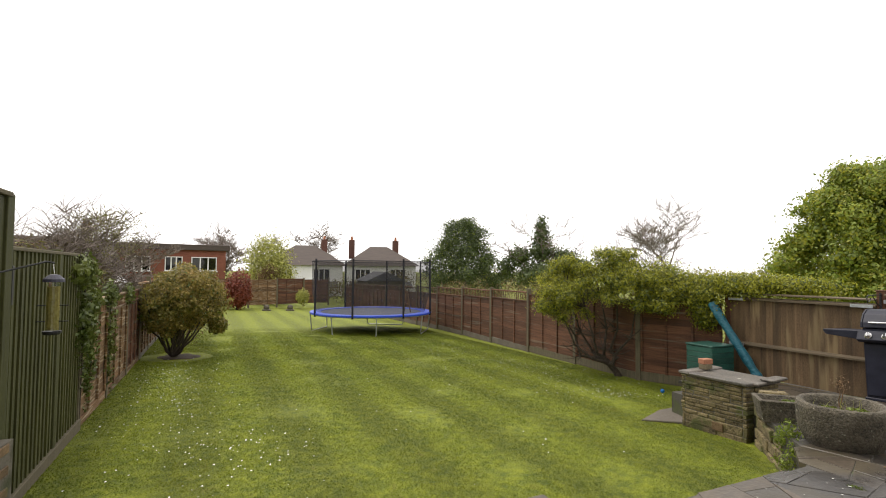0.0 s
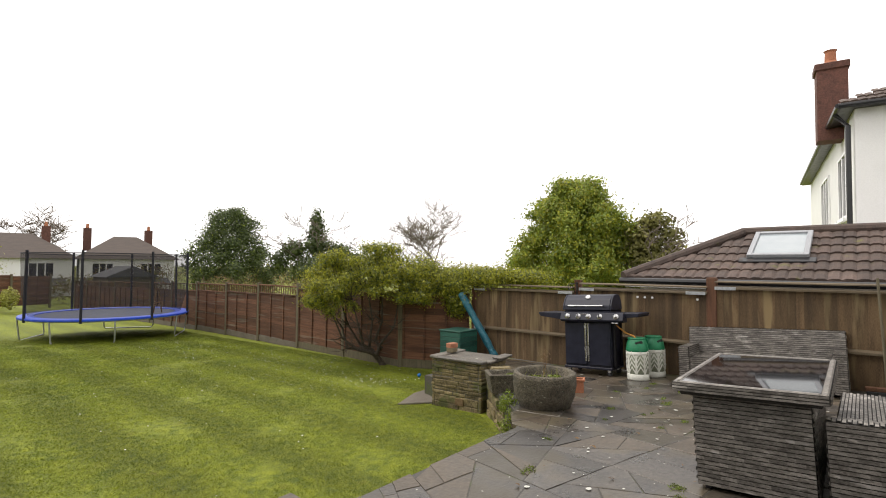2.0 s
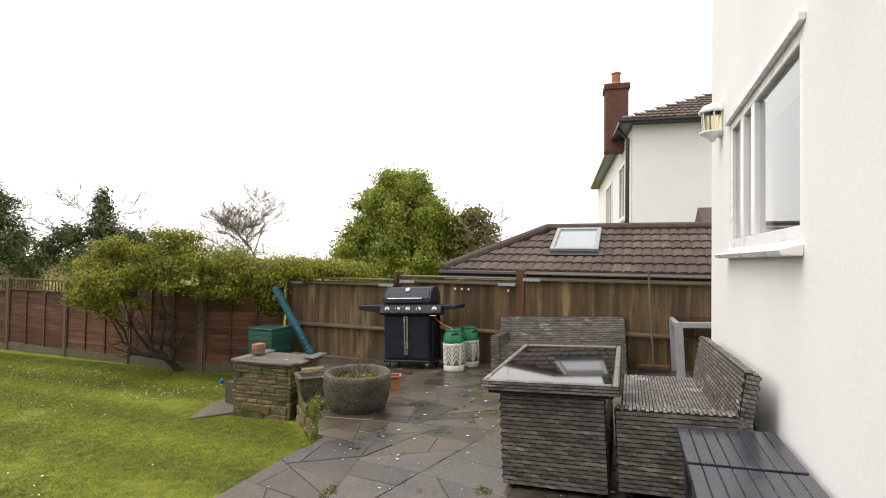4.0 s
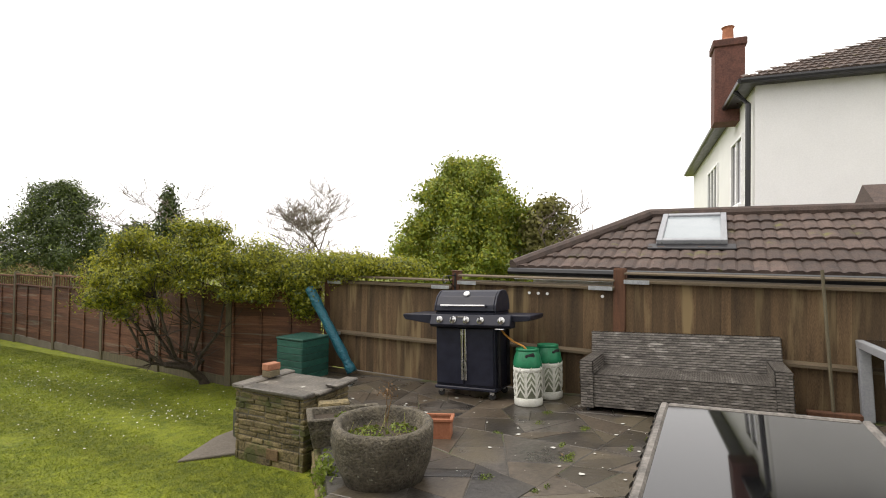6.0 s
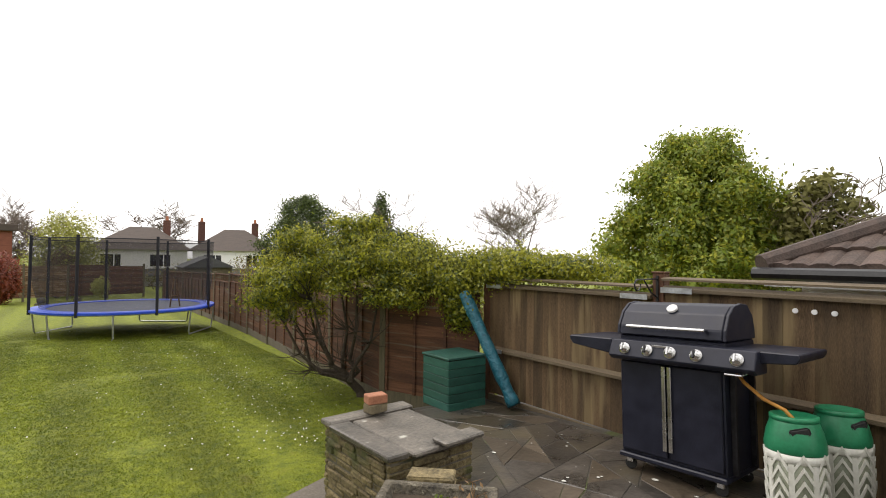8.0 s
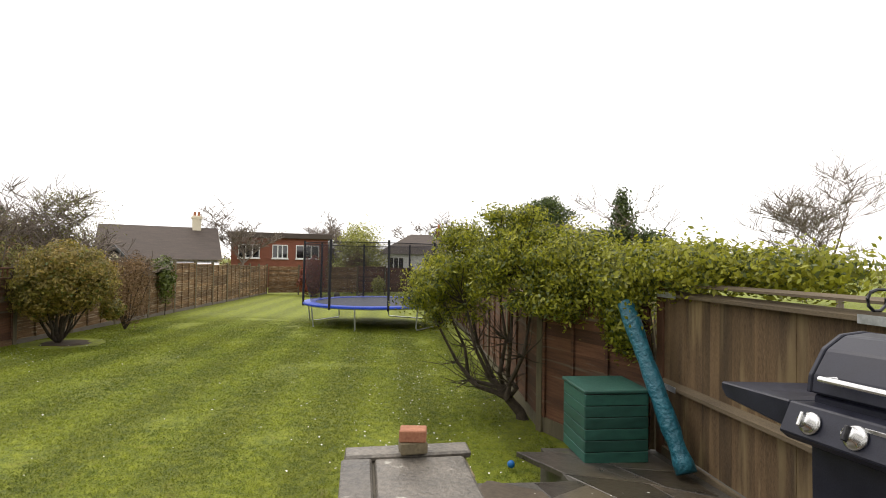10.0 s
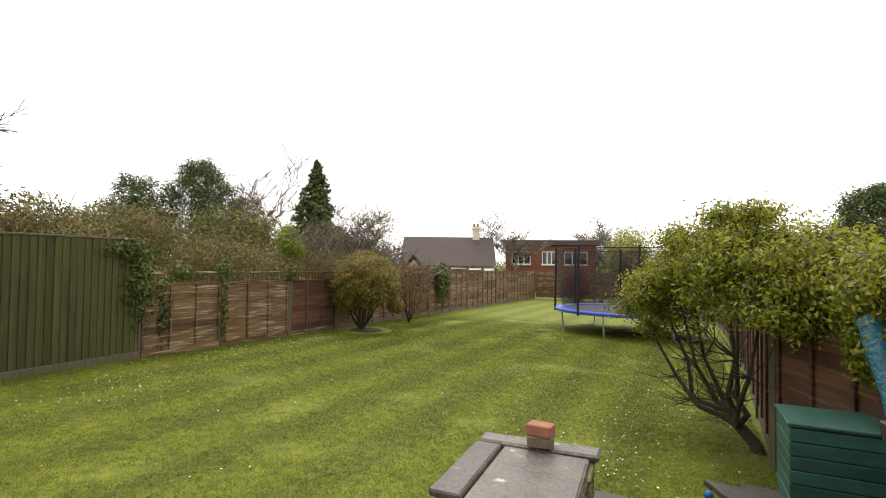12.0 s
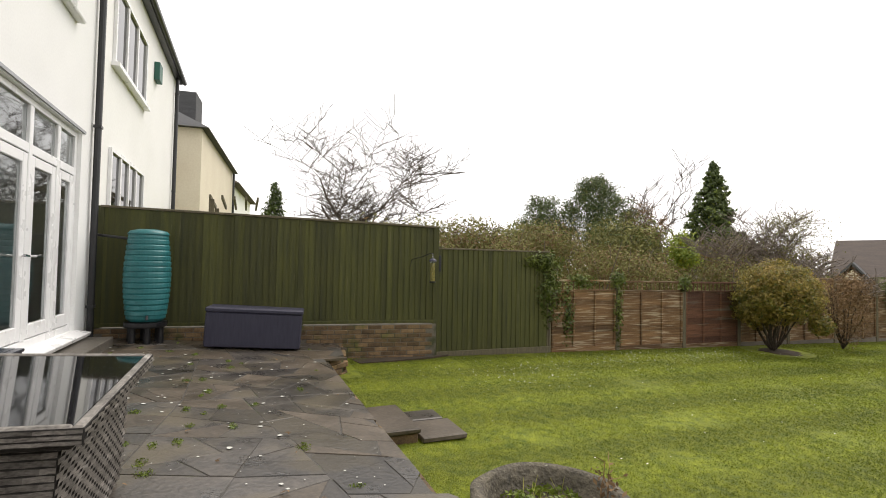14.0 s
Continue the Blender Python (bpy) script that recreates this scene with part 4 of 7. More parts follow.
def barbecue(m):
    """Local x across, seen from the front; y towards the back."""
    B = thing("barbecue", m, "dark navy gas barbecue on castors with closed hood and side shelves", "barbecue")
    W, D = 0.72, 0.5
    part("cabinet", box(0, W, 0.03, D, 0.12, 0.79, 0.008), "barbecue", B)
    for x0, x1 in ((0.012, W / 2 - 0.012), (W / 2 + 0.012, W - 0.012)):
        d = part("door", box(x0, x1, 0.008, 0.028, 0.15, 0.775, 0.006), "barbecue", B)
    for x in (W / 2 - 0.02, W / 2 + 0.02):
        part("door_handle", box(x - 0.014, x + 0.014, -0.012, 0.007, 0.2, 0.77, 0.004), "steel", B, "brushed steel door handle")
    part("bottom_tray", box(-0.01, W + 0.01, 0.0, D + 0.01, 0.09, 0.125, 0.008), "barbecue", B)
    # control panel leaning back
    part("control_panel", prism([(-0.06, 0.79), (-0.10, 0.82), (-0.05, 0.93), (0.10, 0.93), (0.10, 0.79)], -0.02, W + 0.22, axis=0, bevel=0.006), "barbecue", B)
    for i, x in enumerate((0.10, 0.27, 0.43, 0.60, W + 0.12)):
        k = part("knob", lathe([(0.042, 0.0), (0.042, 0.006), (0.036, 0.012), (0.027, 0.014), (0.025, 0.034), (0.0, 0.036)], 18), "steel", B, "chrome control knob", m=pose(x, -0.078, 0.873, 67, 0, 0), smooth=True)
        part("knob_grip", box(-0.007, 0.007, -0.026, 0.026, 0.03, 0.05, 0.003), "darkmetal" if i % 2 else "steel", k)
    part("badge", box(W / 2 - 0.06, W / 2 + 0.06, 0, 0.003, 0, 0.014), "steel", B, m=pose(0, -0.072, 0.9, 25, 0, 0))
    # side shelves, the left one tapered towards its end
    part("side_shelf", prism([(-0.40, 0.90), (-0.37, 0.865), (-0.02, 0.82), (-0.02, 0.93), (-0.40, 0.93)], -0.05, D - 0.02, axis=1, bevel=0.006), "barbecue", B)
    part("side_shelf", prism([(W + 0.42, 0.90), (W + 0.40, 0.87), (W + 0.02, 0.84), (W + 0.02, 0.928), (W + 0.42, 0.928)], 0.0, D, axis=1, bevel=0.006), "barbecue", B)
    part("firebox", box(-0.01, W + 0.01, 0.04, D - 0.0, 0.79, 0.96, 0.01), "barbecue", B)
    prof = [(0.02, 0.965), (0.03, 1.03), (0.09, 1.13), (0.17, 1.185), (0.27, 1.2), (0.38, 1.19), (0.46, 1.12), (0.49, 1.02), (0.49, 0.965)]
    hood = part("hood", prism(prof, 0.0, W, axis=0, bevel=0.008), "barbecue", B)
    for x in (-0.022, W + 0.001):
        part("hood_end", prism([(y * 0.99 + 0.003, 0.965 + (z - 0.965) * 1.02) for y, z in prof], x, x + 0.021, axis=0, bevel=0.004), "barbecue", hood)
    part("hood_handle", tube([(0.10, 0.03, 1.03), (0.09, -0.025, 1.03), (W / 2, -0.045, 1.03), (W - 0.09, -0.025, 1.03), (W - 0.10, 0.03, 1.03)], 0.012, 10), "steel", hood, "chrome bar handle")
    part("thermometer", lathe([(0.036, 0.0), (0.036, 0.014), (0.028, 0.018), (0.0, 0.018)], 20), "upvc", hood, "round white thermometer dial", m=pose(W / 2, 0.112, 1.155, 42, 0, 0))
    for x in (0.05, W - 0.05):
        for y in (0.06, D - 0.05):
            c = part("castor", lathe([(0.036, -0.014), (0.04, -0.010), (0.04, 0.010), (0.036, 0.014)], 16), "rubber", B, m=pose(x, y, 0.04, 90, 0, 20))
            part("castor_fork", box(x - 0.024, x + 0.024, y - 0.026, y + 0.026, 0.05, 0.09, 0.006), "steel", B)
    # towel hook and side frame
    part("towel_rail", tube([(W + 0.04, -0.05, 0.80), (W + 0.06, -0.10, 0.785), (W + 0.15, -0.10, 0.785), (W + 0.17, -0.05, 0.80)], 0.007, 8), "steel", B)
    for y in (0.1, 0.4):
        part("side_strut", box(W + 0.003, W + 0.035, y, y + 0.03, 0.13, 0.84), "darkmetal", B)
    return B


barbecue(on_patio(8.15, 3.11, -88))


def gas_bottle(m):
    G = thing("gas_bottle", m, "white and green plastic gas bottle with leaf-shaped cut-outs", "gas bottle", "gas bottles beside the barbecue")
    r = 0.15
    part("core", lathe([(0.0, 0.02), (r - 0.012, 0.03), (r - 0.008, 0.38), (0.0, 0.38)], 24), "gasleaf", G, smooth=True)
    part("foot_ring", lathe([(r - 0.006, 0.0), (r, 0.01), (r, 0.075), (r - 0.01, 0.085), (r - 0.02, 0.02)], 28), "gaswhite", G, smooth=True)
    part("shell_band", lathe([(r - 0.008, 0.345), (r, 0.35), (r, 0.39), (r - 0.02, 0.395)], 28), "gaswhite", G, smooth=True)
    # slanting bars between the openings
    bar = bmesh.new()
    for k in range(8):
        a0 = 2 * math.pi * k / 8
        for j in range(6):
            z0, z1 = 0.085 + j * 0.26 / 6, 0.085 + (j + 1) * 0.26 / 6
            q = []
            for a, z in ((a0 - 0.09, z0), (a0 + 0.09, z0), (a0 + 0.09, z1), (a0 - 0.09, z1)):
                q.append(bar.verts.new((r * math.cos(a), r * math.sin(a), z)))
            bar.faces.new(q)
        for j in range(4):
            for side in (1, -1):
                pts = []
                for f in range(4):
                    a = a0 + side * (0.09 + f * 0.305 / 3)
                    z = 0.10 + j * 0.068 + 0.075 * f / 3
                    pts.append((a, z))
                for (a, z), (b, y) in zip(pts, pts[1:]):
                    bar.faces.new([bar.verts.new((r * math.cos(t), r * math.sin(t), zz)) for t, zz in ((a, z), (b, y), (b, y + 0.026), (a, z + 0.026))])
    part("shell", bar, "gaswhite", G).modifiers.new("thick", "SOLIDIFY").thickness = 0.008
    part("collar", lathe([(r - 0.002, 0.392), (r + 0.001, 0.40), (r + 0.001, 0.43), (r - 0.012, 0.50), (r - 0.03, 0.55), (r - 0.035, 0.565), (r - 0.05, 0.565), (r - 0.055, 0.48), (0.0, 0.46)], 28), "gasgreen", G, smooth=True)
    part("hand_ring", lathe([(r - 0.045, 0.555), (r - 0.03, 0.56), (r - 0.03, 0.585), (r - 0.045, 0.588), (r - 0.055, 0.57)], 28), "gasgreen", G, smooth=True)
    # solid black blocks on the collar paint the shade inside the hand holes
    for a in (200, 20):
        part("hand_opening", box(-0.05, 0.05, -0.006, 0.006, -0.022, 0.022, 0.01), "rubber", G, m=pose((r - 0.022) * math.cos(radians(a)), (r - 0.022) * math.sin(radians(a)), 0.515, 0, -16, a + 90))
    part("valve", lathe([(0.03, 0.44), (0.03, 0.52), (0.04, 0.525), (0.04, 0.56), (0.0, 0.56)], 14), "darkmetal", G)
    return G


g = gas_bottle(on_patio(8.23, 2.03, 10))
copy_thing(g, on_patio(8.63, 1.93, 40))
solo("gas_hose", tube([(8.23, 2.03, 0.44), (8.24, 2.10, 0.50), (8.27, 2.22, 0.53), (8.3, 2.34, 0.60), (8.33, 2.42, 0.68)], 0.011, 8), "hose", "orange rubber gas hose between bottle and barbecue", "hose", smooth=True)


def storage_chest():
    x0, x1, y0, y1, z0, z1 = 8.12, 8.64, 5.15, 5.63, patio_z(8.4, 5.4), 0.30
    C = thing("storage_chest", pose(x0, y0, z0), "green painted slatted wooden storage chest with flat lid", "chest")
    W, D, H = x1 - x0, y1 - y0, z1 - z0
    # near-black body colours in the shade between the planks
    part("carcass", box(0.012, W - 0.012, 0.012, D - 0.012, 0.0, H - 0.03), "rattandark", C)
    n = 6
    for i in range(n):
        a, b = 0.01 + i * (H - 0.04) / n, 0.01 + (i + 1) * (H - 0.04) / n - 0.006
        part("plank", box(0.0, W, 0.0, 0.014, a, b, 0.004), "chestgreen", C)
        part("plank", box(0.0, W, D - 0.014, D, a, b, 0.004), "chestgreen", C)
        part("plank", box(-0.001, 0.013, 0.014, D - 0.014, a, b, 0.004), "chestgreen", C)
        part("plank", box(W - 0.013, W + 0.001, 0.014, D - 0.014, a, b, 0.004), "chestgreen", C)
    part("lid", box(-0.012, W + 0.012, -0.012, D + 0.012, H - 0.026, H, 0.006), "chestgreen", C)


storage_chest()


def pool_roll():
    a, b = Vector((8.74, 4.80, patio_z(8.74, 4.8) + 0.05)), Vector((8.63, 5.53, 0.95))
    rng = random.Random(2)
    n = 18
    pts = [a.lerp(b, i / n) for i in range(n + 1)]
    rad = [0.068 + 0.008 * rng.uniform(-1, 1) for _ in pts]
    P = thing("sheet_roll", Matrix(), "rolled blue plastic sheet leaning on the fence post", "rolled sheet")
    part("roll", tube(pts, rad, 14), "roll", P, smooth=True)
    part("end_cap", tube([b, b + (b - a).normalized() * 0.012], [0.062, 0.05], 10), "roll", P)


pool_roll()


# ---- stone pillar with its slabs, the low wall and the planters ----
def worn(bm, rng, d=0.006):
    """Shift the corners of a piece a little, as weather does."""
    for v in bm.verts:
        v.co += Vector((rng.uniform(-d, d), rng.uniform(-d, d), rng.uniform(-d, d) * 0.6))
    return bm


def stone_pillar():
    rng = random.Random(9)
    z0, z1 = lawn_z(6.4, 4) - 0.06, 0.17
    P = thing("stone_pillar", pose(6.42, 3.46, 0, 0, 0, 3), "weathered mossy block-built barbecue pier capped with stone slabs", "garden pier")
    W, D = 0.66, 0.84
    part("core", box(0.012, W - 0.012, 0.012, D - 0.012, z0, z1), "mortar", P)
    levels = [z0, z0 + 0.13, z0 + 0.235]
    while levels[-1] < z1 - 0.07:
        levels.append(levels[-1] + rng.uniform(0.044, 0.058))
    levels.append(z1)
    for c, (za, zb) in enumerate(zip(levels, levels[1:])):
        za, zb = za + 0.0015, zb - 0.002
        for side in range(4):
            L = W if side % 2 == 0 else D
            x = 0.0
            while x < L - 0.02:
                ln = min(rng.uniform(0.14, 0.30) if c > 1 else rng.uniform(0.26, 0.44), L - x)
                if L - x - ln < 0.09:
                    ln = L - x
                j = rng.uniform(-0.010, 0.012)
                a, b = x + 0.003, x + ln - 0.003
                if side == 0:
                    q = (a, b, -j, 0.05)
                elif side == 2:
                    q = (a, b, D - 0.05, D + j)
                elif side == 1:
                    q = (W - 0.05, W + j, max(a, 0.055), min(b, D - 0.055))
                else:
                    q = (-j, 0.05, max(a, 0.055), min(b, D - 0.055))
                if q[3] - q[2] > 0.02 and q[1] - q[0] > 0.02:
                    part("block", worn(box(*q, za, zb + rng.uniform(-0.004, 0.003), 0.009), rng, 0.004), "stone", P)
                x += ln
    part("air_brick", box(-0.016, 0.0, 0.28, 0.42, z0 + 0.12, z0 + 0.22, 0.006), "brick", P, "reddish air brick")
    t = 0.038
    part("cap_slab", worn(box(-0.03, 0.13, -0.02, D - 0.13, z1, z1 + t, 0.010), rng, 0.004), "cap", P)
    part("cap_slab", worn(box(0.145, W - 0.02, -0.04, D - 0.13, z1 - 0.004, z1 + t - 0.008, 0.010), rng, 0.004), "cap", P)
    part("cap_slab", worn(box(-0.02, W + 0.03, D - 0.12, D + 0.03, z1 + 0.004, z1 + t + 0.008, 0.012), rng, 0.004), "cap", P)
    part("cap_slab", worn(box(0.34, W + 0.01, -0.10, 0.04, z1 + t - 0.006, z1 + t + 0.026, 0.010), rng, 0.005), "cap", P)
    return z1 + t + 0.010


ptop = stone_pillar()
for i, (mm, nm) in enumerate((("greybrick", "olive"), ("redbrick", "orange"))):
    solo("brick", box(-0.075, 0.075, -0.052, 0.052, 0, 0.065, 0.006), mm, nm + " loose brick stacked on the stone pier", "brick", group="bricks on the pier", m=pose(6.74, 4.22, ptop + 0.066 * i, 0, 0, 8 - 14 * i))


def low_wall():
    """Crumbling wall between the pier and the round planter."""
    rng = random.Random(19)
    base, ln = unit_between((6.52, 3.36), (5.66, 2.44))
    z0 = lawn_z(6, 3) - 0.06
    Wl = thing("low_wall", base, "crumbling mossy block retaining wall between lawn and patio", "wall")
    part("core", box(0.0, ln, 0.02, 0.2, z0, -0.13), "mortar", Wl)
    for c in range(4):
        x = -0.06 * (c % 2)
        while x < ln:
            l2 = rng.uniform(0.18, 0.32)
            if not (c == 3 and (x > 0.3 or rng.random() < 0.35)) and not (c == 2 and x > 0.6) and not (c == 1 and x > 0.95):
                a, b = max(0, x) + 0.006, min(ln, x + l2) - 0.006
                if b - a > 0.04:
                    part("block", worn(box(a, b, -0.05 - rng.uniform(0, 0.03), 0.1, z0 + c * 0.125, z0 + (c + 1) * 0.125 - 0.008, 0.012), rng, 0.006), "stone", Wl)
            x += l2
    # stepped courses beside the pier
    for c, (d, z) in enumerate(((0.16, 0.075), (0.13, 0.12))):
        part("block", worn(box(-0.02, d, -0.02 * c, 0.24, z - 0.02, z + 0.035, 0.01), rng, 0.006), "stone", Wl)


low_wall()


def round_trough():
    x, y = 5.91, 2.25
    T = thing("stone_planter", pose(x, y, patio_z(x, y) - 0.025) @ Matrix.Scale(1.04, 4) @ Matrix.Scale(0.90, 4, (0, 0, 1)), "large round weathered stone planter with moss and dead stalks", "planter")
    part("bowl", lathe([(0.22, 0.0), (0.255, 0.03), (0.30, 0.16), (0.325, 0.30), (0.33, 0.37), (0.325, 0.415), (0.305, 0.43), (0.275, 0.42), (0.262, 0.36), (0.25, 0.30), (0.0, 0.30)], 64, wobble=0.06), "trough", T, smooth=True)
    part("soil", lathe([(0.0, 0.30), (0.252, 0.315), (0.2, 0.335), (0.0, 0.345)], 24, wobble=0.1), "soil", T)
    rng = np.random.default_rng(4)
    meshpart("moss", leaves("moss", [(-0.08, 0.06, 0.335, 0.16, 0.15, 0.03), (0.12, -0.06, 0.335, 0.1, 0.1, 0.03), (-0.14, -0.06, 0.335, 0.07, 0.1, 0.03)], 900, 0.014, "moss", 5), T)
    bm = bmesh.new()
    for k in range(22):
        a, r = rng.uniform(0, 6.28), 0.22 * math.sqrt(rng.random())
        p = Vector((r * math.cos(a), r * math.sin(a), 0.33))
        tube([p, p + Vector((rng.normal(0, 0.03), rng.normal(0, 0.03), rng.uniform(0.04, 0.13)))], [0.002, 0.0008], 3, bm)
    tagged(part("grass_tuft", bm, "leafyellow", T), kind="stuff")
    bm = bmesh.new()
    R = random.Random(6)
    p = Vector((0.20, 0.12, 0.33))
    for k in range(2):
        pts = [p]
        for _ in range(5):
            pts.append(pts[-1] + Vector((R.uniform(-0.02, 0.02), R.uniform(-0.02, 0.02), R.uniform(0.04, 0.07))))
        tube(pts, [0.005, 0.004, 0.004, 0.003, 0.002, 0.0015], 5, bm)
        for q in (2, 3, 4, 5):
            tube([pts[q], pts[q] + Vector((R.uniform(-0.07, 0.07), R.uniform(-0.07, 0.07), R.uniform(0, 0.05)))], [0.002, 0.001], 3, bm)
    part("dead_stalk", bm, "leafbrown", T, "dry brown flower stalk")
    tagged(meshpart("dead_foliage", leaves("dead_foliage", [(0.20, 0.12, 0.55, 0.08, 0.08, 0.08)], 40, 0.013, "leafbrown", 8, 0.1), T), kind="stuff")


round_trough()


def corner_planter():
    base = pose(6.42, 3.0, -0.115, 0, 0, -44)
    T = thing("trough_planter", base, "shallow weathered stone trough with mossy soil on the low wall", "planter")
    bm = bmesh.new()
    W, D = 0.62, 0.36
    rings = []
    for dx, z in ((0.05, 0.02), (0.0, 0.26), (0.045, 0.262), (0.07, 0.2)):
        rings.append([bm.verts.new(p) for p in ((-W / 2 + dx, -D / 2 + dx, z), (W / 2 - dx, -D / 2 + dx, z), (W / 2 - dx, D / 2 - dx, z), (-W / 2 + dx, D / 2 - dx, z))])
    for a, b in zip(rings, rings[1:]):
        for k in range(4):
            bm.faces.new((a[k], a[(k + 1) % 4], b[(k + 1) % 4], b[k]))
    bm.faces.new(rings[0][::-1])
    bm.faces.new(rings[-1])
    bmesh.ops.bevel(bm, geom=bm.edges[:], offset=0.008, segments=1, affect="EDGES")
    part("stone_body", bm, "trough", T)
    part("soil", box(-W / 2 + 0.06, W / 2 - 0.06, -D / 2 + 0.06, D / 2 - 0.06, 0.19, 0.215, 0.006), "soil", T)
    meshpart("moss", leaves("moss", [(0.05, 0.0, 0.215, 0.15, 0.1, 0.03)], 500, 0.013, "moss", 15), T)
    I = thing("fern", pose(5.78, 2.62, -0.25), "bright green trailing plant growing out of the low wall", "plant")
    meshpart("foliage", leaves("foliage", [(0.0, 0.0, 0.22, 0.11, 0.11, 0.15), (-0.12, -0.12, 0.1, 0.09, 0.09, 0.14), (0.07, 0.12, 0.14, 0.08, 0.08, 0.12), (-0.2, -0.06, 0.0, 0.07, 0.1, 0.1)], 700, 0.018, "leafmid", 25, 0.1), I)
    P = thing("window_box", on_patio(6.78, 2.50, -68), "long terracotta plastic plant trough with dry soil", "planter")
    bm = bmesh.new()
    for q in ((-0.28, 0.28, -0.085, -0.075), (-0.28, 0.28, 0.075, 0.085), (-0.28, -0.27, -0.075, 0.075), (0.27, 0.28, -0.075, 0.075)):
        box(*q, 0.0, 0.15, bm=bm)
    part("tub", bm, "terracotta", P)
    for q in ((-0.30, 0.30, -0.10, -0.072), (-0.30, 0.30, 0.072, 0.10), (-0.30, -0.272, -0.072, 0.072), (0.272, 0.30, -0.072, 0.072)):
        part("rim", box(*q, 0.14, 0.165, 0.004), "terracotta", P)
    part("soil", box(-0.27, 0.27, -0.075, 0.075, 0.03, 0.12), "soil", P)


corner_planter()

solo("concrete_pad", prism([(6.02, 4.62), (6.45, 4.3), (7.0, 4.4), (7.86, 4.76), (7.86, 4.92), (6.6, 4.86)], lawn_z(6.4, 4.5) - 0.06, lawn_z(6.4, 4.5) + 0.03, axis=2, bevel=0.008), "concrete", "damp concrete pad sloping to the lawn", "paving", kind="structure")
solo("rubber_ball", lathe([(0.034 * math.sin(math.pi * k / 10), 0.034 - 0.034 * math.cos(math.pi * k / 10)) for k in range(1, 10)], 14), "ballblue", "small blue rubber ball lying on the grass", "ball", m=pose(7.69, 5.75, lawn_z(7, 5.75)), smooth=True)


def garden_steps():
    S = thing("garden_step", pose(2.45, 2.11, 0.035), "two rough brick and slab steps down to the lawn", "steps")
    R = random.Random(31)
    part("tread", worn(box(0.0, 0.84, 0.0, 0.48, -0.31, -0.26, 0.012), R), "slabr", S)
    part("tread", worn(box(0.36, 0.86, 0.49, 0.95, -0.40, -0.345, 0.012), R), "slabr", S)
    part("tread", worn(box(0.02, 0.34, 0.49, 0.90, -0.39, -0.335, 0.012), R), "slab", S)
    for x in (0.02, 0.24, 0.46, 0.62):
        part("brick", box(x, x + 0.19, 0.02, 0.46, -0.46, -0.312, 0.008), "brick", S)
        part("brick", box(x, x + 0.19, 0.51, 0.88, -0.50, -0.402, 0.008), "brick", S)


garden_steps()
# brick face of the patio edge towards the lawn
E0 = thing("retaining_wall", Matrix(), "low weathered brick retaining wall along the patio edge", "wall")
for a, b in (((5.05, 2.07), (0.74, 2.07)), ((0.74, 2.07), (0.45, 2.40)), ((0.45, 2.40), (-0.55, 2.52))):
    base, ln = unit_between(a, b)
    me = shared("brick:edge", lambda: box(0.004, 0.214, -0.035, 0.05, 0.004, 0.066, 0.006), "brick")
    R = random.Random(int(ln * 100))
    for r in range(4):
        for k in range(int(ln / 0.22) + 1):
            x = k * 0.22 - (0.11 if r % 2 else 0)
            if x > -0.02 and x + 0.2 < ln:
                piece("brick", me, E0, base @ pose(x, R.uniform(-0.012, 0.008), -0.335 + r * 0.072))


# ---- by the left fence ----
def water_butt():
    B = thing("water_butt", pose(-0.55, -0.30, patio_z(0, -0.3) - 0.012) @ Matrix.Scale(1.07, 4), "teal green ribbed plastic water butt on a black stand", "water butt")
    z0 = 0.30
    prof = [(0.0, z0), (0.20, z0), (0.235, z0 + 0.04)]
    H = 1.22
    for k in range(14):
        z = z0 + 0.08 + k * (H - 0.2) / 14
        r = 0.245 + 0.04 * math.sin(math.pi * (k + 0.5) / 14)
        rib = 0.010
        prof += [(r - rib, z), (r, z + 0.012), (r, z + (H - 0.2) / 14 - 0.018), (r - rib, z + (H - 0.2) / 14 - 0.006)]
    prof += [(0.245, z0 + H - 0.10), (0.235, z0 + H - 0.06)]
    part("barrel", lathe(prof + [(0.0, z0 + H - 0.06)], 32), "buttgreen", B, smooth=False)
    part("lid", lathe([(0.248, z0 + H - 0.065), (0.25, z0 + H - 0.05), (0.22, z0 + H - 0.01), (0.12, z0 + H + 0.012), (0.0, z0 + H + 0.015)], 28), "buttgreen", B, smooth=True)
    part("stand_top", lathe([(0.25, 0.22), (0.26, 0.24), (0.26, 0.29), (0.0, 0.299)], 20), "gutter", B)
    for k in range(6):
        a = radians(60 * k + 15)
        part("stand_leg", lathe([(0.045, 0.0), (0.04, 0.22)], 10), "gutter", B, m=pose(0.19 * math.cos(a), 0.19 * math.sin(a), 0))
    part("tap", tube([(0.24, 0.05, z0 + 0.08), (0.32, 0.06, z0 + 0.08), (0.33, 0.06, z0 + 0.04)], 0.016, 8), "gutter", B)
    part("inlet_hose", tube([(-0.02, -0.2, z0 + H - 0.12), (-0.1, -0.6, z0 + H - 0.08), (-0.28, -0.95, z0 + H - 0.02)], 0.018, 8), "gutter", B, "black inlet hose")


water_butt()


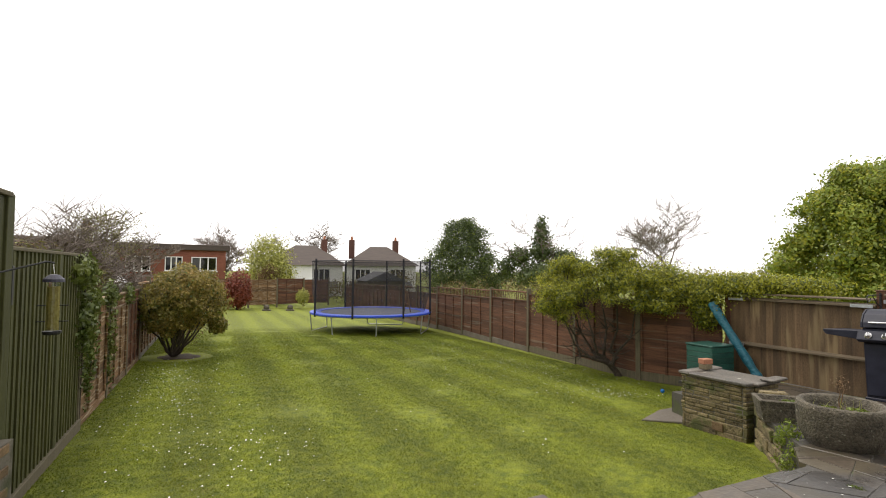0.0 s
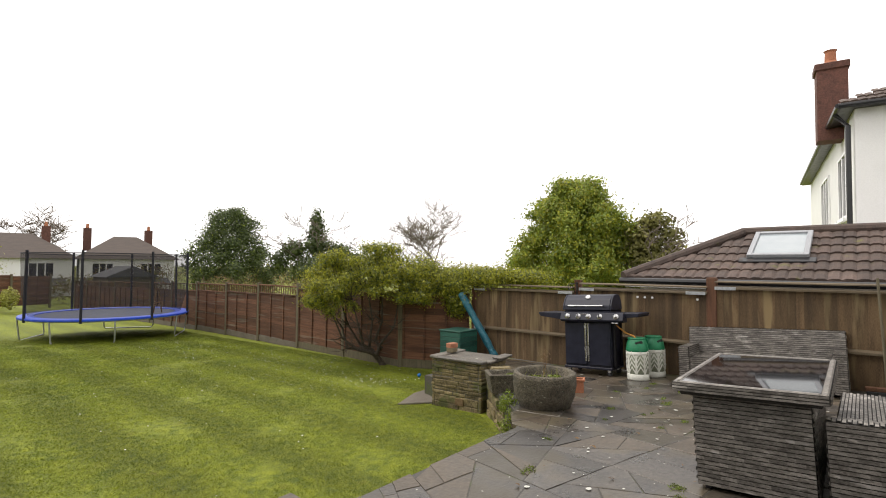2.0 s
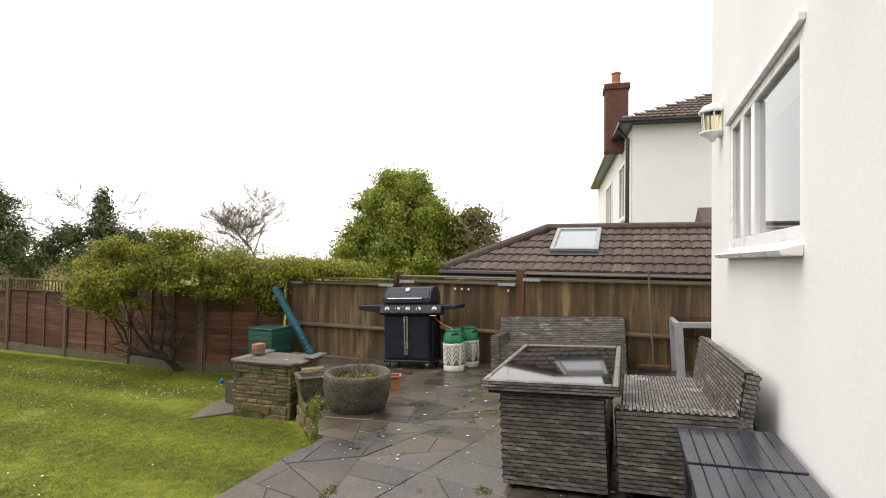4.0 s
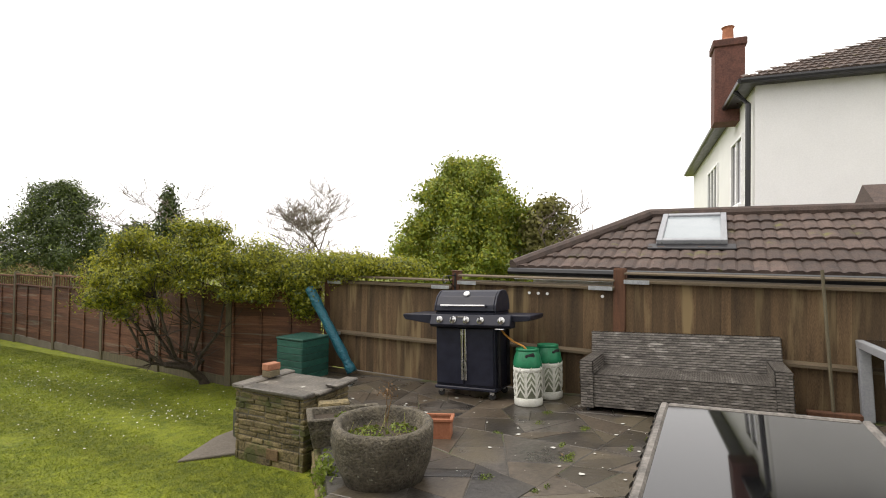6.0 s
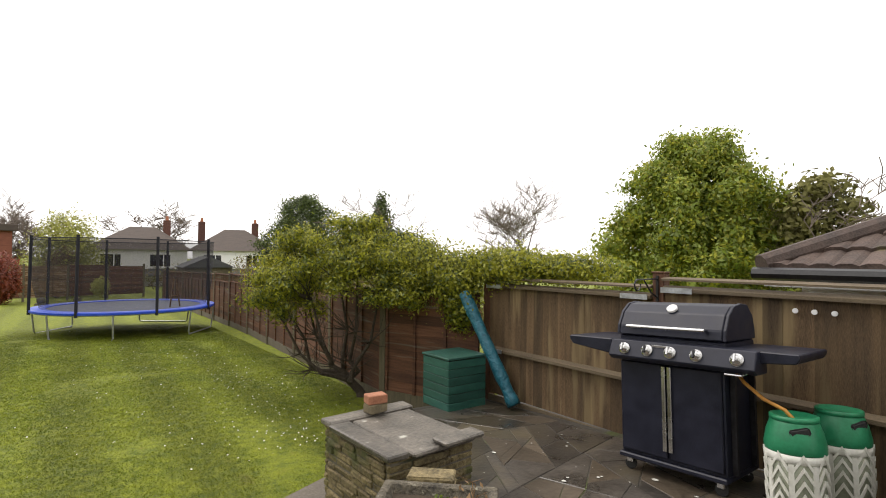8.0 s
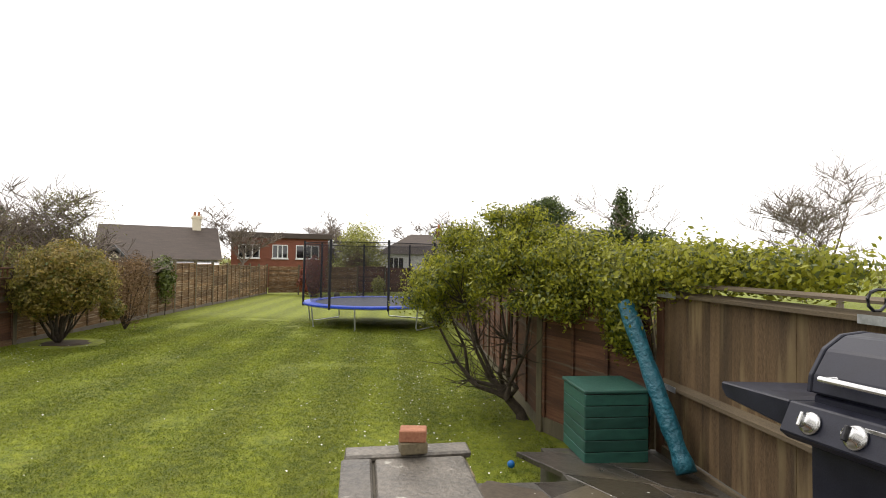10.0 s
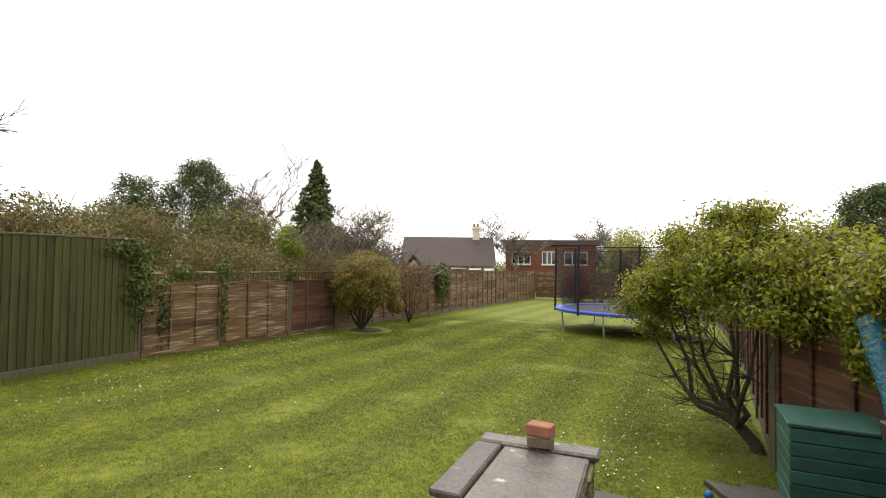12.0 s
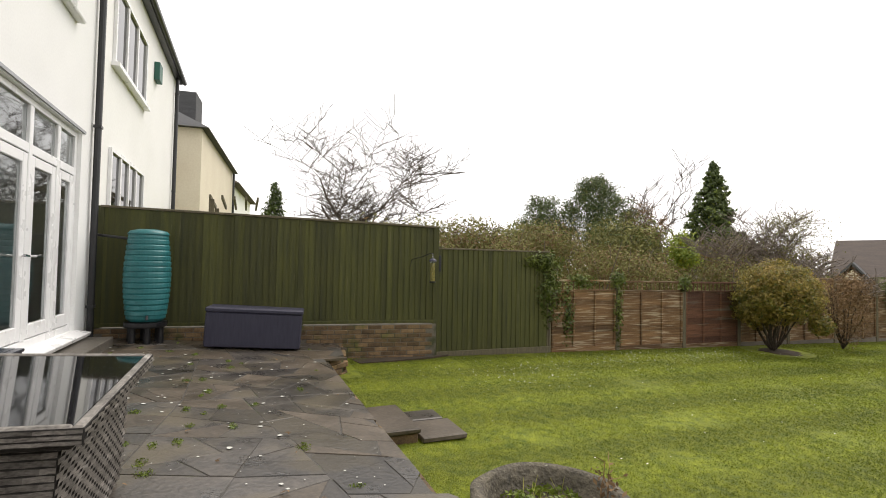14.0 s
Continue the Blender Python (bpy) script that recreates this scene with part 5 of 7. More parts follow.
def deck_box():
    base, ln = unit_between((-0.42, 0.62), (-0.16, 1.92))
    B = thing("storage_box", base, "dark blue-grey ribbed resin garden storage box, closed", "storage box")
    H, D = 0.56, 0.5
    part("body", box(0.015, ln - 0.015, 0.015, D - 0.015, 0.0, H - 0.07, 0.012), "boxnavy", B)
    n = 24
    for i in range(n):
        x = 0.03 + i * (ln - 0.06) / n
        part("rib", box(x, x + (ln - 0.06) / n - 0.010, 0.004, 0.0155, 0.03, H - 0.09, 0.003), "boxnavy", B)
    for i in range(9):
        y = 0.03 + i * (D - 0.06) / 9
        part("rib", box(ln - 0.0155, ln - 0.004, y, y + (D - 0.06) / 9 - 0.01, 0.03, H - 0.09, 0.003), "boxnavy", B)
    part("lid", box(0.0, ln, -0.005, D, H - 0.07, H, 0.018), "boxnavy", B)
    part("handle", box(ln / 2 - 0.08, ln / 2 + 0.08, -0.018, -0.004, H - 0.055, H - 0.025, 0.004), "gutter", B)
    return B


db = deck_box()
db.matrix_basis = pose(0, 0, patio_z(0, 1.2), 0, 0, 0) @ unit_between((-0.28, 1.86), (-0.46, 0.52))[0] @ pose(0, 0, 0, 0, -2.8, 0)


def bird_feeder():
    y = 3.82
    x = LX(y) + 0.02
    B = thing("bird_feeder", pose(x, y, 0), "clear tube bird feeder hanging from a black scroll bracket", "bird feeder")
    zt = 1.35
    part("bracket", tube([(0.0, -0.15, zt - 0.1), (0.02, -0.12, zt + 0.05), (0.15, 0.02, zt + 0.1), (0.32, 0.12, zt + 0.16), (0.36, 0.14, zt + 0.15)], 0.007, 6), "gutter", B)
    part("hook", tube([(0.35, 0.14, zt + 0.16), (0.36, 0.14, zt + 0.08)], 0.004, 6), "steel", B)
    F = pose(0.36, 0.14, zt - 0.34)
    part("lid", lathe([(0.065, 0.36), (0.062, 0.38), (0.03, 0.41), (0.0, 0.415)], 16), "boxnavy", B, m=F)
    part("tube", lathe([(0.038, 0.02), (0.038, 0.36)], 16), "pane", B, m=F)
    part("seed", lathe([(0.034, 0.03), (0.034, 0.33), (0.0, 0.33)], 12), "seed", B, m=F)
    part("tray", lathe([(0.05, 0.0), (0.055, 0.01), (0.055, 0.025), (0.0, 0.02)], 16), "darkmetal", B, m=F)
    for z in (0.09, 0.2):
        part("perch", tube([(-0.09, 0, z), (0.09, 0, z)], 0.004, 6), "darkmetal", B, m=F)


bird_feeder()


# ---- trampoline ----
def trampoline():
    cx, cy, R = 6.12, 17.2, 2.15
    zg = lawn_z(6, 17)
    zm = zg + 0.70
    T = thing("trampoline", pose(cx, cy, 0), "large round trampoline with blue pad and black safety net", "trampoline")
    n = 48
    ring = lambda r, z: [(r * math.cos(2 * math.pi * k / n), r * math.sin(2 * math.pi * k / n), z) for k in range(n + 1)]
    part("frame_ring", tube(ring(R - 0.03, zm - 0.05), 0.024, 8), "zinc", T)
    part("jump_mat", lathe([(0.0, zm - 0.02), (R - 0.36, zm - 0.012), (R - 0.36, zm - 0.006), (0.0, zm - 0.014)], n), "matblack", T)
    part("safety_pad", lathe([(R - 0.36, zm - 0.02), (R - 0.35, zm + 0.012), (R, zm + 0.016), (R + 0.015, zm), (R + 0.015, zm - 0.045), (R - 0.01, zm - 0.05), (R - 0.01, zm - 0.02)], n), "blue", T, "glossy blue edge pad")
    net = bmesh.new()
    vs = [[net.verts.new((r * math.cos(2 * math.pi * k / n), r * math.sin(2 * math.pi * k / n), z)) for k in range(n)] for r, z in ((R - 0.22, zm + 0.02), (R - 0.07, zm + 0.6), (R - 0.03, zm + 1.78))]
    for a, b in zip(vs, vs[1:]):
        for k in range(n):
            net.faces.new((a[k], a[(k + 1) % n], b[(k + 1) % n], b[k]))
    part("safety_net", net, "net", T, "fine black mesh net")
    part("top_cord", tube(ring(R - 0.03, zm + 1.78), 0.012, 5), "foam", T)
    for k in range(8):
        a = radians(45 * k + 12)
        c, s = math.cos(a), math.sin(a)
        part("net_pole", tube([(R * c, R * s, zm - 0.1), (R * c, R * s, zm + 0.3), ((R - 0.02) * c, (R - 0.02) * s, zm + 1.85)], 0.034, 8), "foam", T)
    for k in range(4):
        a = radians(90 * k + 12 + 22.5 + 22.5)
        da = 0.36
        q = [(R * math.cos(a + d), R * math.sin(a + d)) for d in (-da, da)]
        f = 0.97
        pts = [(q[0][0], q[0][1], zm - 0.06), (q[0][0] * f, q[0][1] * f, zg + 0.09), (q[0][0] * f, q[0][1] * f, zg + 0.03)]
        pts = pts[:2] + [(q[0][0] * 0.94 + q[1][0] * 0.03, q[0][1] * 0.94 + q[1][1] * 0.03, zg + 0.02), (q[1][0] * 0.94 + q[0][0] * 0.03, q[1][1] * 0.94 + q[0][1] * 0.03, zg + 0.02)] + [(q[1][0] * f, q[1][1] * f, zg + 0.09), (q[1][0], q[1][1], zm - 0.06)]
        part("leg", tube(pts, 0.021, 8), "zinc", T)
    L = thing("trampoline_ladder", pose(cx + 1.0, cy - 1.0, 0), "pale wooden pole ladder leaning inside the net", "ladder")
    for dx in (-0.12, 0.12):
        part("rail", tube([(dx, 0, zm), (dx * 0.2, 0.05, zm + 0.75)], 0.02, 6), "lapold", L)
    part("rung", tube([(-0.08, 0.02, zm + 0.3), (0.08, 0.02, zm + 0.3)], 0.014, 6), "lapold", L)


trampoline()
for x, y in ((3.7, 29.5), (5.0, 29.6)):
    o = thing("stone_ornament", pose(x, y, lawn_z(x, y)), "small weathered stone garden ornament on the lawn", "ornament", "stone ornaments")
    part("plinth", box(-0.22, 0.22, -0.22, 0.22, -0.03, 0.08, 0.02), "trough", o)
    part("bulb", lathe([(0.12, 0.08), (0.17, 0.16), (0.15, 0.26), (0.08, 0.33), (0.0, 0.35)], 12), "trough", o, smooth=True)


# ---- trees and shrubs of the garden ----
def shrub(name, m, label, category, blobs, count, size, material, seed, stems=(), bark="bark", group="", second=None, aspect=0.5, shell=0.55, fuzz=0.06):
    S = thing(name, m, label, category, group)
    if stems:
        bm = bmesh.new()
        for pts, r in stems:
            tube(pts, [r * (1 - 0.7 * i / (len(pts) - 1)) for i in range(len(pts))], 7, bm)
        part("trunk", bm, bark, S)
    meshpart("crown", leaves("crown", blobs, count, size, material, seed, shell, aspect=aspect, fuzz=fuzz), S)
    if second:
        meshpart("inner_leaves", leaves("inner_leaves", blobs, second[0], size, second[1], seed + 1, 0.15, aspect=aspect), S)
    return S


def twiggy(rng, base, tips, r):
    """Stems that rise from a base to given tips, bending on the way."""
    out = []
    for tip in tips:
        a, b = Vector(base), Vector(tip)
        pts = [a]
        for k in range(1, 6):
            p = a.lerp(b, k / 5)
            p.z = a.z + (b.z - a.z) * (k / 5) ** 1.25
            pts.append(p + Vector((rng.uniform(-1, 1), rng.uniform(-1, 1), rng.uniform(-1, 1))) * 0.05 * (k < 5))
        out.append((pts, r * rng.uniform(0.6, 1)))
    return out


# the wide shrub that leans out over the lawn from the right fence
def wide_shrub():
    R = random.Random(41)
    S = thing("garden_shrub", pose(-0.02, 0.36, 0), "spreading light green shrub with crooked dark trunk by the fence", "shrub")
    zg = lawn_z(8.2, 7.3)
    masses = [(7.75, 7.2, 1.25, 0.75, 0.95, 0.55), (7.55, 7.5, 0.98, 0.55, 0.85, 0.5), (8.1, 6.9, 1.6, 0.45, 0.5, 0.38), (8.0, 6.4, 1.15, 0.5, 0.6, 0.4), (8.4, 6.1, 1.05, 0.4, 0.55, 0.35), (7.7, 7.9, 1.2, 0.5, 0.6, 0.45), (7.25, 7.6, 0.78, 0.36, 0.6, 0.35)]
    blobs = []
    for m in masses:
        for k in range(22):
            d = Vector((R.gauss(0, 1), R.gauss(0, 1), R.gauss(0, 1))).normalized() * R.uniform(0.45, 1.02)
            p = (m[0] + d.x * m[3], m[1] + d.y * m[4], m[2] + 0.07 + d.z * m[5] * 1.05)
            if p[2] > 0.22 and p[0] < 8.75:
                r = R.uniform(0.09, 0.24)
                blobs.append((*p, r * 1.25, r * 1.25, r * 0.8))
    trunk, twigs = bmesh.new(), bmesh.new()
    foot = Vector((8.24, 6.9, zg - 0.05))
    fork = Vector((8.06, 6.98, zg + 0.24))
    tube([foot, foot.lerp(fork, 0.4) + Vector((0.03, 0, 0.02)), fork], [0.085, 0.062, 0.055], 9, trunk)
    # crooked main limbs: some sweep low towards the lawn, others rise
    limbs_to = [(7.22, 7.3, 0.5), (7.35, 7.75, 0.72), (7.55, 7.1, 0.75), (7.95, 7.1, 1.0), (8.05, 6.75, 1.1), (7.65, 7.7, 0.95), (8.2, 6.4, 0.9)]
    joints = []
    for t in limbs_to:
        b = Vector(t)
        low = fork + Vector(((b.x - fork.x) * 0.45, (b.y - fork.y) * 0.45, (b.z - fork.z) * 0.16))
        mid = fork + Vector(((b.x - fork.x) * 0.75, (b.y - fork.y) * 0.75, (b.z - fork.z) * 0.5))
        pts = [fork] + [p + Vector((R.uniform(-1, 1), R.uniform(-1, 1), R.uniform(-0.6, 0.6))) * 0.11 for p in (fork.lerp(low, 0.5), low, mid)] + [b]
        tube(pts, [0.042, 0.034, 0.028, 0.02, 0.013], 7, trunk)
        joints += pts[2:]
    for bl in blobs:
        c = Vector(bl[:3])
        j = min(joints, key=lambda q: (q - c).length + 0.5 * max(0, q.z - c.z))
        m1 = j.lerp(c, 0.5) + Vector((R.uniform(-0.07, 0.07), R.uniform(-0.07, 0.07), R.uniform(-0.08, 0.03)))
        tube([j, m1, c, c + Vector((R.uniform(-0.1, 0.1), R.uniform(-0.1, 0.1), R.uniform(0.06, 0.2)))], [0.011, 0.008, 0.005, 0.002], 4, twigs)
    # bare low twigs
    for k in range(170):
        j = R.choice(joints)
        q = j + Vector((R.uniform(-0.5, 0.25), R.uniform(-0.5, 0.5), R.uniform(-0.1, 0.5)))
        tube([j, j.lerp(q, 0.5) + Vector((R.uniform(-0.05, 0.05), R.uniform(-0.05, 0.05), -0.03)), q], [0.008, 0.005, 0.002], 4, twigs)
    part("trunk", trunk, "bark", S)
    tagged(part("brushwood", twigs, "bark", S), kind="stuff")
    meshpart("crown", leaves("crown", blobs, 36000, 0.025, "leafbright", 51, 0.0, aspect=0.4, fuzz=0.22), S)
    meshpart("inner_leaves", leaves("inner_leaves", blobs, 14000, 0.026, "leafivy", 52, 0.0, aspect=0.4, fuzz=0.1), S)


wide_shrub()
# climber spilling over the fence to the board fence
shrub("climber", Matrix(), "green climbing hedge spilling over the fence top", "hedge",
      [(8.75, 6.0, 1.1, 0.35, 0.6, 0.38), (8.95, 5.2, 1.28, 0.35, 0.7, 0.22), (9.2, 4.55, 1.25, 0.3, 0.7, 0.17), (8.6, 6.5, 1.25, 0.4, 0.5, 0.4), (8.7, 5.75, 0.75, 0.15, 0.3, 0.3)],
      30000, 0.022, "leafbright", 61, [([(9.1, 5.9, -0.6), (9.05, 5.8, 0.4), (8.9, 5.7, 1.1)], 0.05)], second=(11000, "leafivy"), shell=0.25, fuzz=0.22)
# clipped round shrub by the left fence
R2 = random.Random(43)
b2 = (0.12, 12.0, lawn_z(0, 12))
shrub("round_shrub", Matrix(), "rounded evergreen shrub with bronze young leaves on bare stems", "shrub",
      [(0.3, 11.9, 0.74, 0.88, 0.78, 0.56), (0.35, 11.8, 1.06, 0.74, 0.70, 0.48), (0.0, 11.7, 0.45, 0.5, 0.5, 0.4), (1.0, 12.2, 0.2, 0.22, 0.25, 0.22)],
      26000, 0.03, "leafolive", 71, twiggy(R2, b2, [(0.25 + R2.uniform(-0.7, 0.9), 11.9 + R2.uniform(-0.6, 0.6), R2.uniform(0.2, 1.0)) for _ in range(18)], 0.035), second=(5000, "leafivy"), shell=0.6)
solo("soil_bed", lathe([(0.0, 0.012), (0.35, 0.006), (0.46, -0.03)], 20, wobble=0.35), "soil", "bare dark soil patch under the shrub", "soil", kind="stuff", m=pose(0.2, 12.0, lawn_z(0, 12) + 0.01))
solo("border_bed", prism([(-0.60, 2.62), (-0.1, 2.75), (-0.15, 3.3), (-0.28, 4.0), (-0.48, 4.5)], -0.6, -0.262, axis=2), "soil", "narrow bare soil border with leaf litter along the fence", "soil", kind="stuff")
shrub("twiggy_shrub", Matrix(), "brown twiggy shrub before the fence", "shrub", [(0.35, 14.2, 0.45, 0.5, 0.6, 0.85), (0.4, 14.3, 0.9, 0.42, 0.5, 0.5)], 5200, 0.035, "leafbrown", 81, twiggy(R2, (0.2, 14.3, lawn_z(0, 14)), [(0.3 + R2.uniform(-0.4, 0.5), 14.2 + R2.uniform(-0.4, 0.4), R2.uniform(0.6, 1.3)) for _ in range(12)], 0.02), shell=0.3, aspect=0.22)
shrub("copper_beech", Matrix(), "rust-red beech shrub at the garden end", "shrub", [(2.2, 30.4, 0.35, 0.72, 0.72, 1.1), (2.2, 30.4, 0.0, 0.78, 0.7, 0.8)], 5000, 0.06, "leafrust", 91, [([(2.2, 30.4, -0.9), (2.2, 30.4, 0.5)], 0.06)], shell=0.6)


def ivy(name, label, blobs, count, size, seed, material="leafivy"):
    I = thing(name, Matrix(), label, "ivy", "ivy on the fence")
    x, y, z = blobs[0][:3]
    part("stem", tube([(x - 0.02, y, lawn_z(0, y) - 0.02), (x, y, z), (x, y + 0.03, z + blobs[0][5])], [0.015, 0.012, 0.006], 6), "bark", I)
    meshpart("leaves", leaves("leaves", blobs, count, size, material, seed, 0.1), I)


ivy("ivy", "ivy climbing over the end of the green fence", [(-0.45, 6.5, 0.9, 0.14, 0.32, 0.75), (-0.45, 6.35, 1.42, 0.14, 0.5, 0.2), (-0.5, 6.95, 0.4, 0.12, 0.16, 0.6), (-0.52, 7.3, 1.05, 0.12, 0.4, 0.16)], 3200, 0.032, 101)
ivy("ivy", "ivy covering a fence post", [(-0.46, 8.17, 0.45, 0.1, 0.12, 0.85), (-0.46, 8.17, 1.1, 0.12, 0.2, 0.2)], 900, 0.032, 102)
ivy("ivy", "ivy on top of a fence post", [(-0.47, 10.0, 1.0, 0.1, 0.2, 0.22)], 300, 0.032, 103)
ivy("ivy", "dark ivy clump hanging over the far panels", [(-0.35, 17.8, 0.55, 0.22, 0.5, 0.75), (-0.4, 17.6, 1.0, 0.2, 0.6, 0.3)], 1600, 0.05, 104)
shrub("low_plant", Matrix(), "small yellow-green plant by the far fence", "plant", [(5.9, 31.0, -0.2, 0.4, 0.3, 0.5)], 700, 0.06, "leafyellow", 105)

# ---- trees beyond the fences ----
def tree(name, label, x, y, trunk_h, r, blobs, count, size, material, seed, second=None, aspect=0.5, shell=0.5):
    T = thing(name, pose(x, y, -0.9), label, "tree")
    rng = random.Random(seed)
    part("trunk", limbs(rng, (0, 0, -0.1), trunk_h * 2.4, 0.9, 2, r, 3, seg=7), "bark", T)
    meshpart("crown", leaves("crown", blobs, count, size, material, seed, shell, aspect=aspect, fuzz=0.24), T)
    if second:
        meshpart("inner_leaves", leaves("inner_leaves", blobs, second[0], size, second[1], seed + 1, 0.2, aspect=aspect, fuzz=0.24), T)


def bare_tree(name, label, x, y, h, r, seed, depth=5, spread=1.0, kids=3, z=-0.9, up=0.75, first=0.3, bark="barkpale", least=0.012, ratio=(0.5, 0.8)):
    T = thing(name, pose(x, y, z), label, "tree")
    fine = bmesh.new()
    part("trunk", limbs(random.Random(seed), (0, 0, -0.1), h, spread, depth, r, kids, seg=6, up=up, first=first, least=least, twigs=fine, ratio=ratio), bark, T)
    tagged(part("brushwood", fine, bark, T), kind="stuff")


def lumps(rng, cx, cy, z0, z1, r, n, s):
    """Clumps heaped into a domed, uneven crown round a few large masses."""
    h = z1 - z0
    out = [(cx, cy, z0 + h * 0.38, r * 0.68, r * 0.68, h * 0.36), (cx + 0.1 * r, cy - 0.1 * r, z0 + h * 0.6, r * 0.52, r * 0.52, h * 0.3)]
    for k in range(n):
        t = (k + rng.random()) / n
        rr = r * (0.98 - 0.8 * t ** 2.4) * rng.uniform(0.6, 1.0)
        a = k * 2.4 + rng.uniform(-0.5, 0.5)
        out.append((cx + rr * math.cos(a), cy + rr * math.sin(a), z0 + t * h, s * rng.uniform(0.6, 1.2), s * rng.uniform(0.6, 1.2), s * rng.uniform(0.5, 0.9)))
    return out


def cone(rng, z0, z1, r):
    """Ragged drooping clumps up a pointed conifer."""
    out = []
    for k in range(84):
        t = (k + rng.random()) / 84
        rr = r * (1 - t) ** 0.8 * rng.uniform(0.35, 0.9)
        a = k * 2.4
        s = 0.13 + 0.27 * (1 - t)
        out.append((rr * math.cos(a), rr * math.sin(a), z0 + t * (z1 - z0), s, s, s * 0.7))
    return out


Q = random.Random(77)
tree("broadleaf_tree", "bright mid-green broadleaf tree behind the neighbouring garage", 18.2, 7.6, 1.6, 0.18, lumps(Q, 0, 0, 1.2, 5.4, 2.65, 130, 0.5), 60000, 0.058, "leafmid", 201, (30000, "leafbright"), shell=0.15)
tree("broadleaf_tree", "smaller sparse greenish tree beside the garage", 18.4, 4.9, 1.6, 0.12, lumps(Q, 0, 0, 1.6, 4.1, 1.0, 14, 0.5), 4200, 0.09, "leafscrub", 202)
bare_tree("bare_tree", "thin bare pale tree", 18.6, 4.6, 6.0, 0.08, 203, 5, 0.8, 3)
tree("evergreen_tree", "dense dark evergreen tree beyond the fence", 14.5, 26.4, 2.0, 0.2, lumps(Q, 0, 0, 0.6, 5.3, 2.5, 46, 0.62), 30000, 0.075, "leafdark", 204, (2500, "leafmid"), aspect=0.35)
tree("ivy_tree", "ivy-clad tree stump crown with side arms", 15.5, 19.8, 1.9, 0.14, [(0, 0, 4.6, 0.3, 0.3, 0.5), (0, 0, 4.0, 0.45, 0.45, 0.6), (0.1, 0.1, 3.3, 0.7, 0.7, 0.5), (-0.7, 0.9, 3.1, 0.5, 0.6, 0.5), (-1.1, 1.5, 2.5, 0.5, 0.5, 0.6), (0.6, -1.0, 3.0, 0.5, 0.6, 0.45), (0.9, -1.7, 2.5, 0.6, 0.6, 0.5), (0, 0, 2.2, 1.2, 1.6, 0.7)], 11000, 0.07, "leafdark", 205, (2000, "leafivy"))
bare_tree("bare_tree", "bare branches behind the ivy tree", 15.9, 20.1, 8.0, 0.08, 206, 5, 0.9, 3)
bare_tree("bare_tree", "large bare deciduous tree with fine pale twigs", 26.3, 21.3, 8.8, 0.17, 207, 5, 0.75, 4, first=0.31, up=0.8, least=0.013, ratio=(0.6, 0.84))
tree("conifer", "tall dark conifer with ragged column outline", -9.0, 21.1, 2.0, 0.2, [(bx * 1.3, by * 1.3, bz, br * 1.1, bs * 1.1, bq) for bx, by, bz, br, bs, bq in cone(Q, 2.4, 7.2, 1.3)], 16000, 0.08, "leafdark", 208, (1800, "leafmid"), shell=0.6)
tree("cedar", "broad dark cedar with layered boughs", -15.8, 20.0, 3.0, 0.3, lumps(Q, 0, 0, 3.0, 7.4, 2.6, 44, 0.6), 20000, 0.085, "leafdark", 209, (2000, "leafscrub"), aspect=0.25)
tree("cedar", "smaller dark cedar beside the larger one", -17.5, 17.4, 3.0, 0.25, lumps(Q, 0, 0, 2.8, 6.3, 1.9, 26, 0.55), 10000, 0.09, "leafdark", 210, aspect=0.25)
bare_tree("bare_tree", "gaunt bare tree with thick pollarded limbs", -13.2, 21.9, 11.5, 0.34, 212, 5, 0.7, 3, first=0.42, bark="bark", least=0.022)
tree("scrub_tree", "reddish leafless scrub round the bare tree", -13.6, 21.6, 1.2, 0.1, lumps(Q, 0, 0, 3.0, 5.8, 1.7, 16, 0.6), 5000, 0.08, "leafbrown", 212, aspect=0.15, shell=0.2)
tree("conifer", "small dark pointed conifer beyond the green fence", -13.5, 2.05, 1.4, 0.12, [(bx * 0.8, by * 0.8, bz, br, br, bq) for bx, by, bz, br, _, bq in cone(Q, 2.0, 5.4, 1.2)], 6000, 0.07, "leafdark", 222)
tree("yew_bush", "small bright green upright bush", -5.9, 15.8, 0.9, 0.08, [(0, 0, 3.1, 0.38, 0.38, 0.5), (0.1, 0, 2.7, 0.5, 0.5, 0.45)], 2200, 0.06, "leafmid", 213, (500, "leafbright"))
bare_tree("bare_tree", "large spreading bare tree with drooping twigs", -17.0, 6.3, 13.4, 0.30, 214, 5, 1.0, 4, first=0.30, up=0.68, least=0.017, ratio=(0.62, 0.84), bark="bark")
bare_tree("bare_tree", "arching bare tree with budding twigs", -1.8, 15.4, 6.3, 0.09, 215, 5, 1.0, 5, first=0.28, least=0.009, ratio=(0.6, 0.82))
shrub("budding_twigs", Matrix(), "cloud of small green buds on arching twigs", "shrub", [(-1.8, 15.4, 2.3, 1.3, 1.2, 0.8), (-1.6, 15.2, 2.7, 1.0, 0.9, 0.4), (-2.0, 15.6, 1.6, 0.9, 0.9, 0.9)], 3600, 0.024, "leafscrub", 315, [([(-1.8, 15.4, -0.7), (-1.8, 15.4, 1.4)], 0.05)], shell=0.2)
bare_tree("bare_tree", "bare tree behind the bungalow", -3.6, 36.5, 8.5, 0.14, 216, 5, 0.9, 4, least=0.016)
bare_tree("bare_tree", "bare tree behind the flat-roofed house", 0.5, 47, 10, 0.16, 217, 5, 0.9, 4, least=0.02)
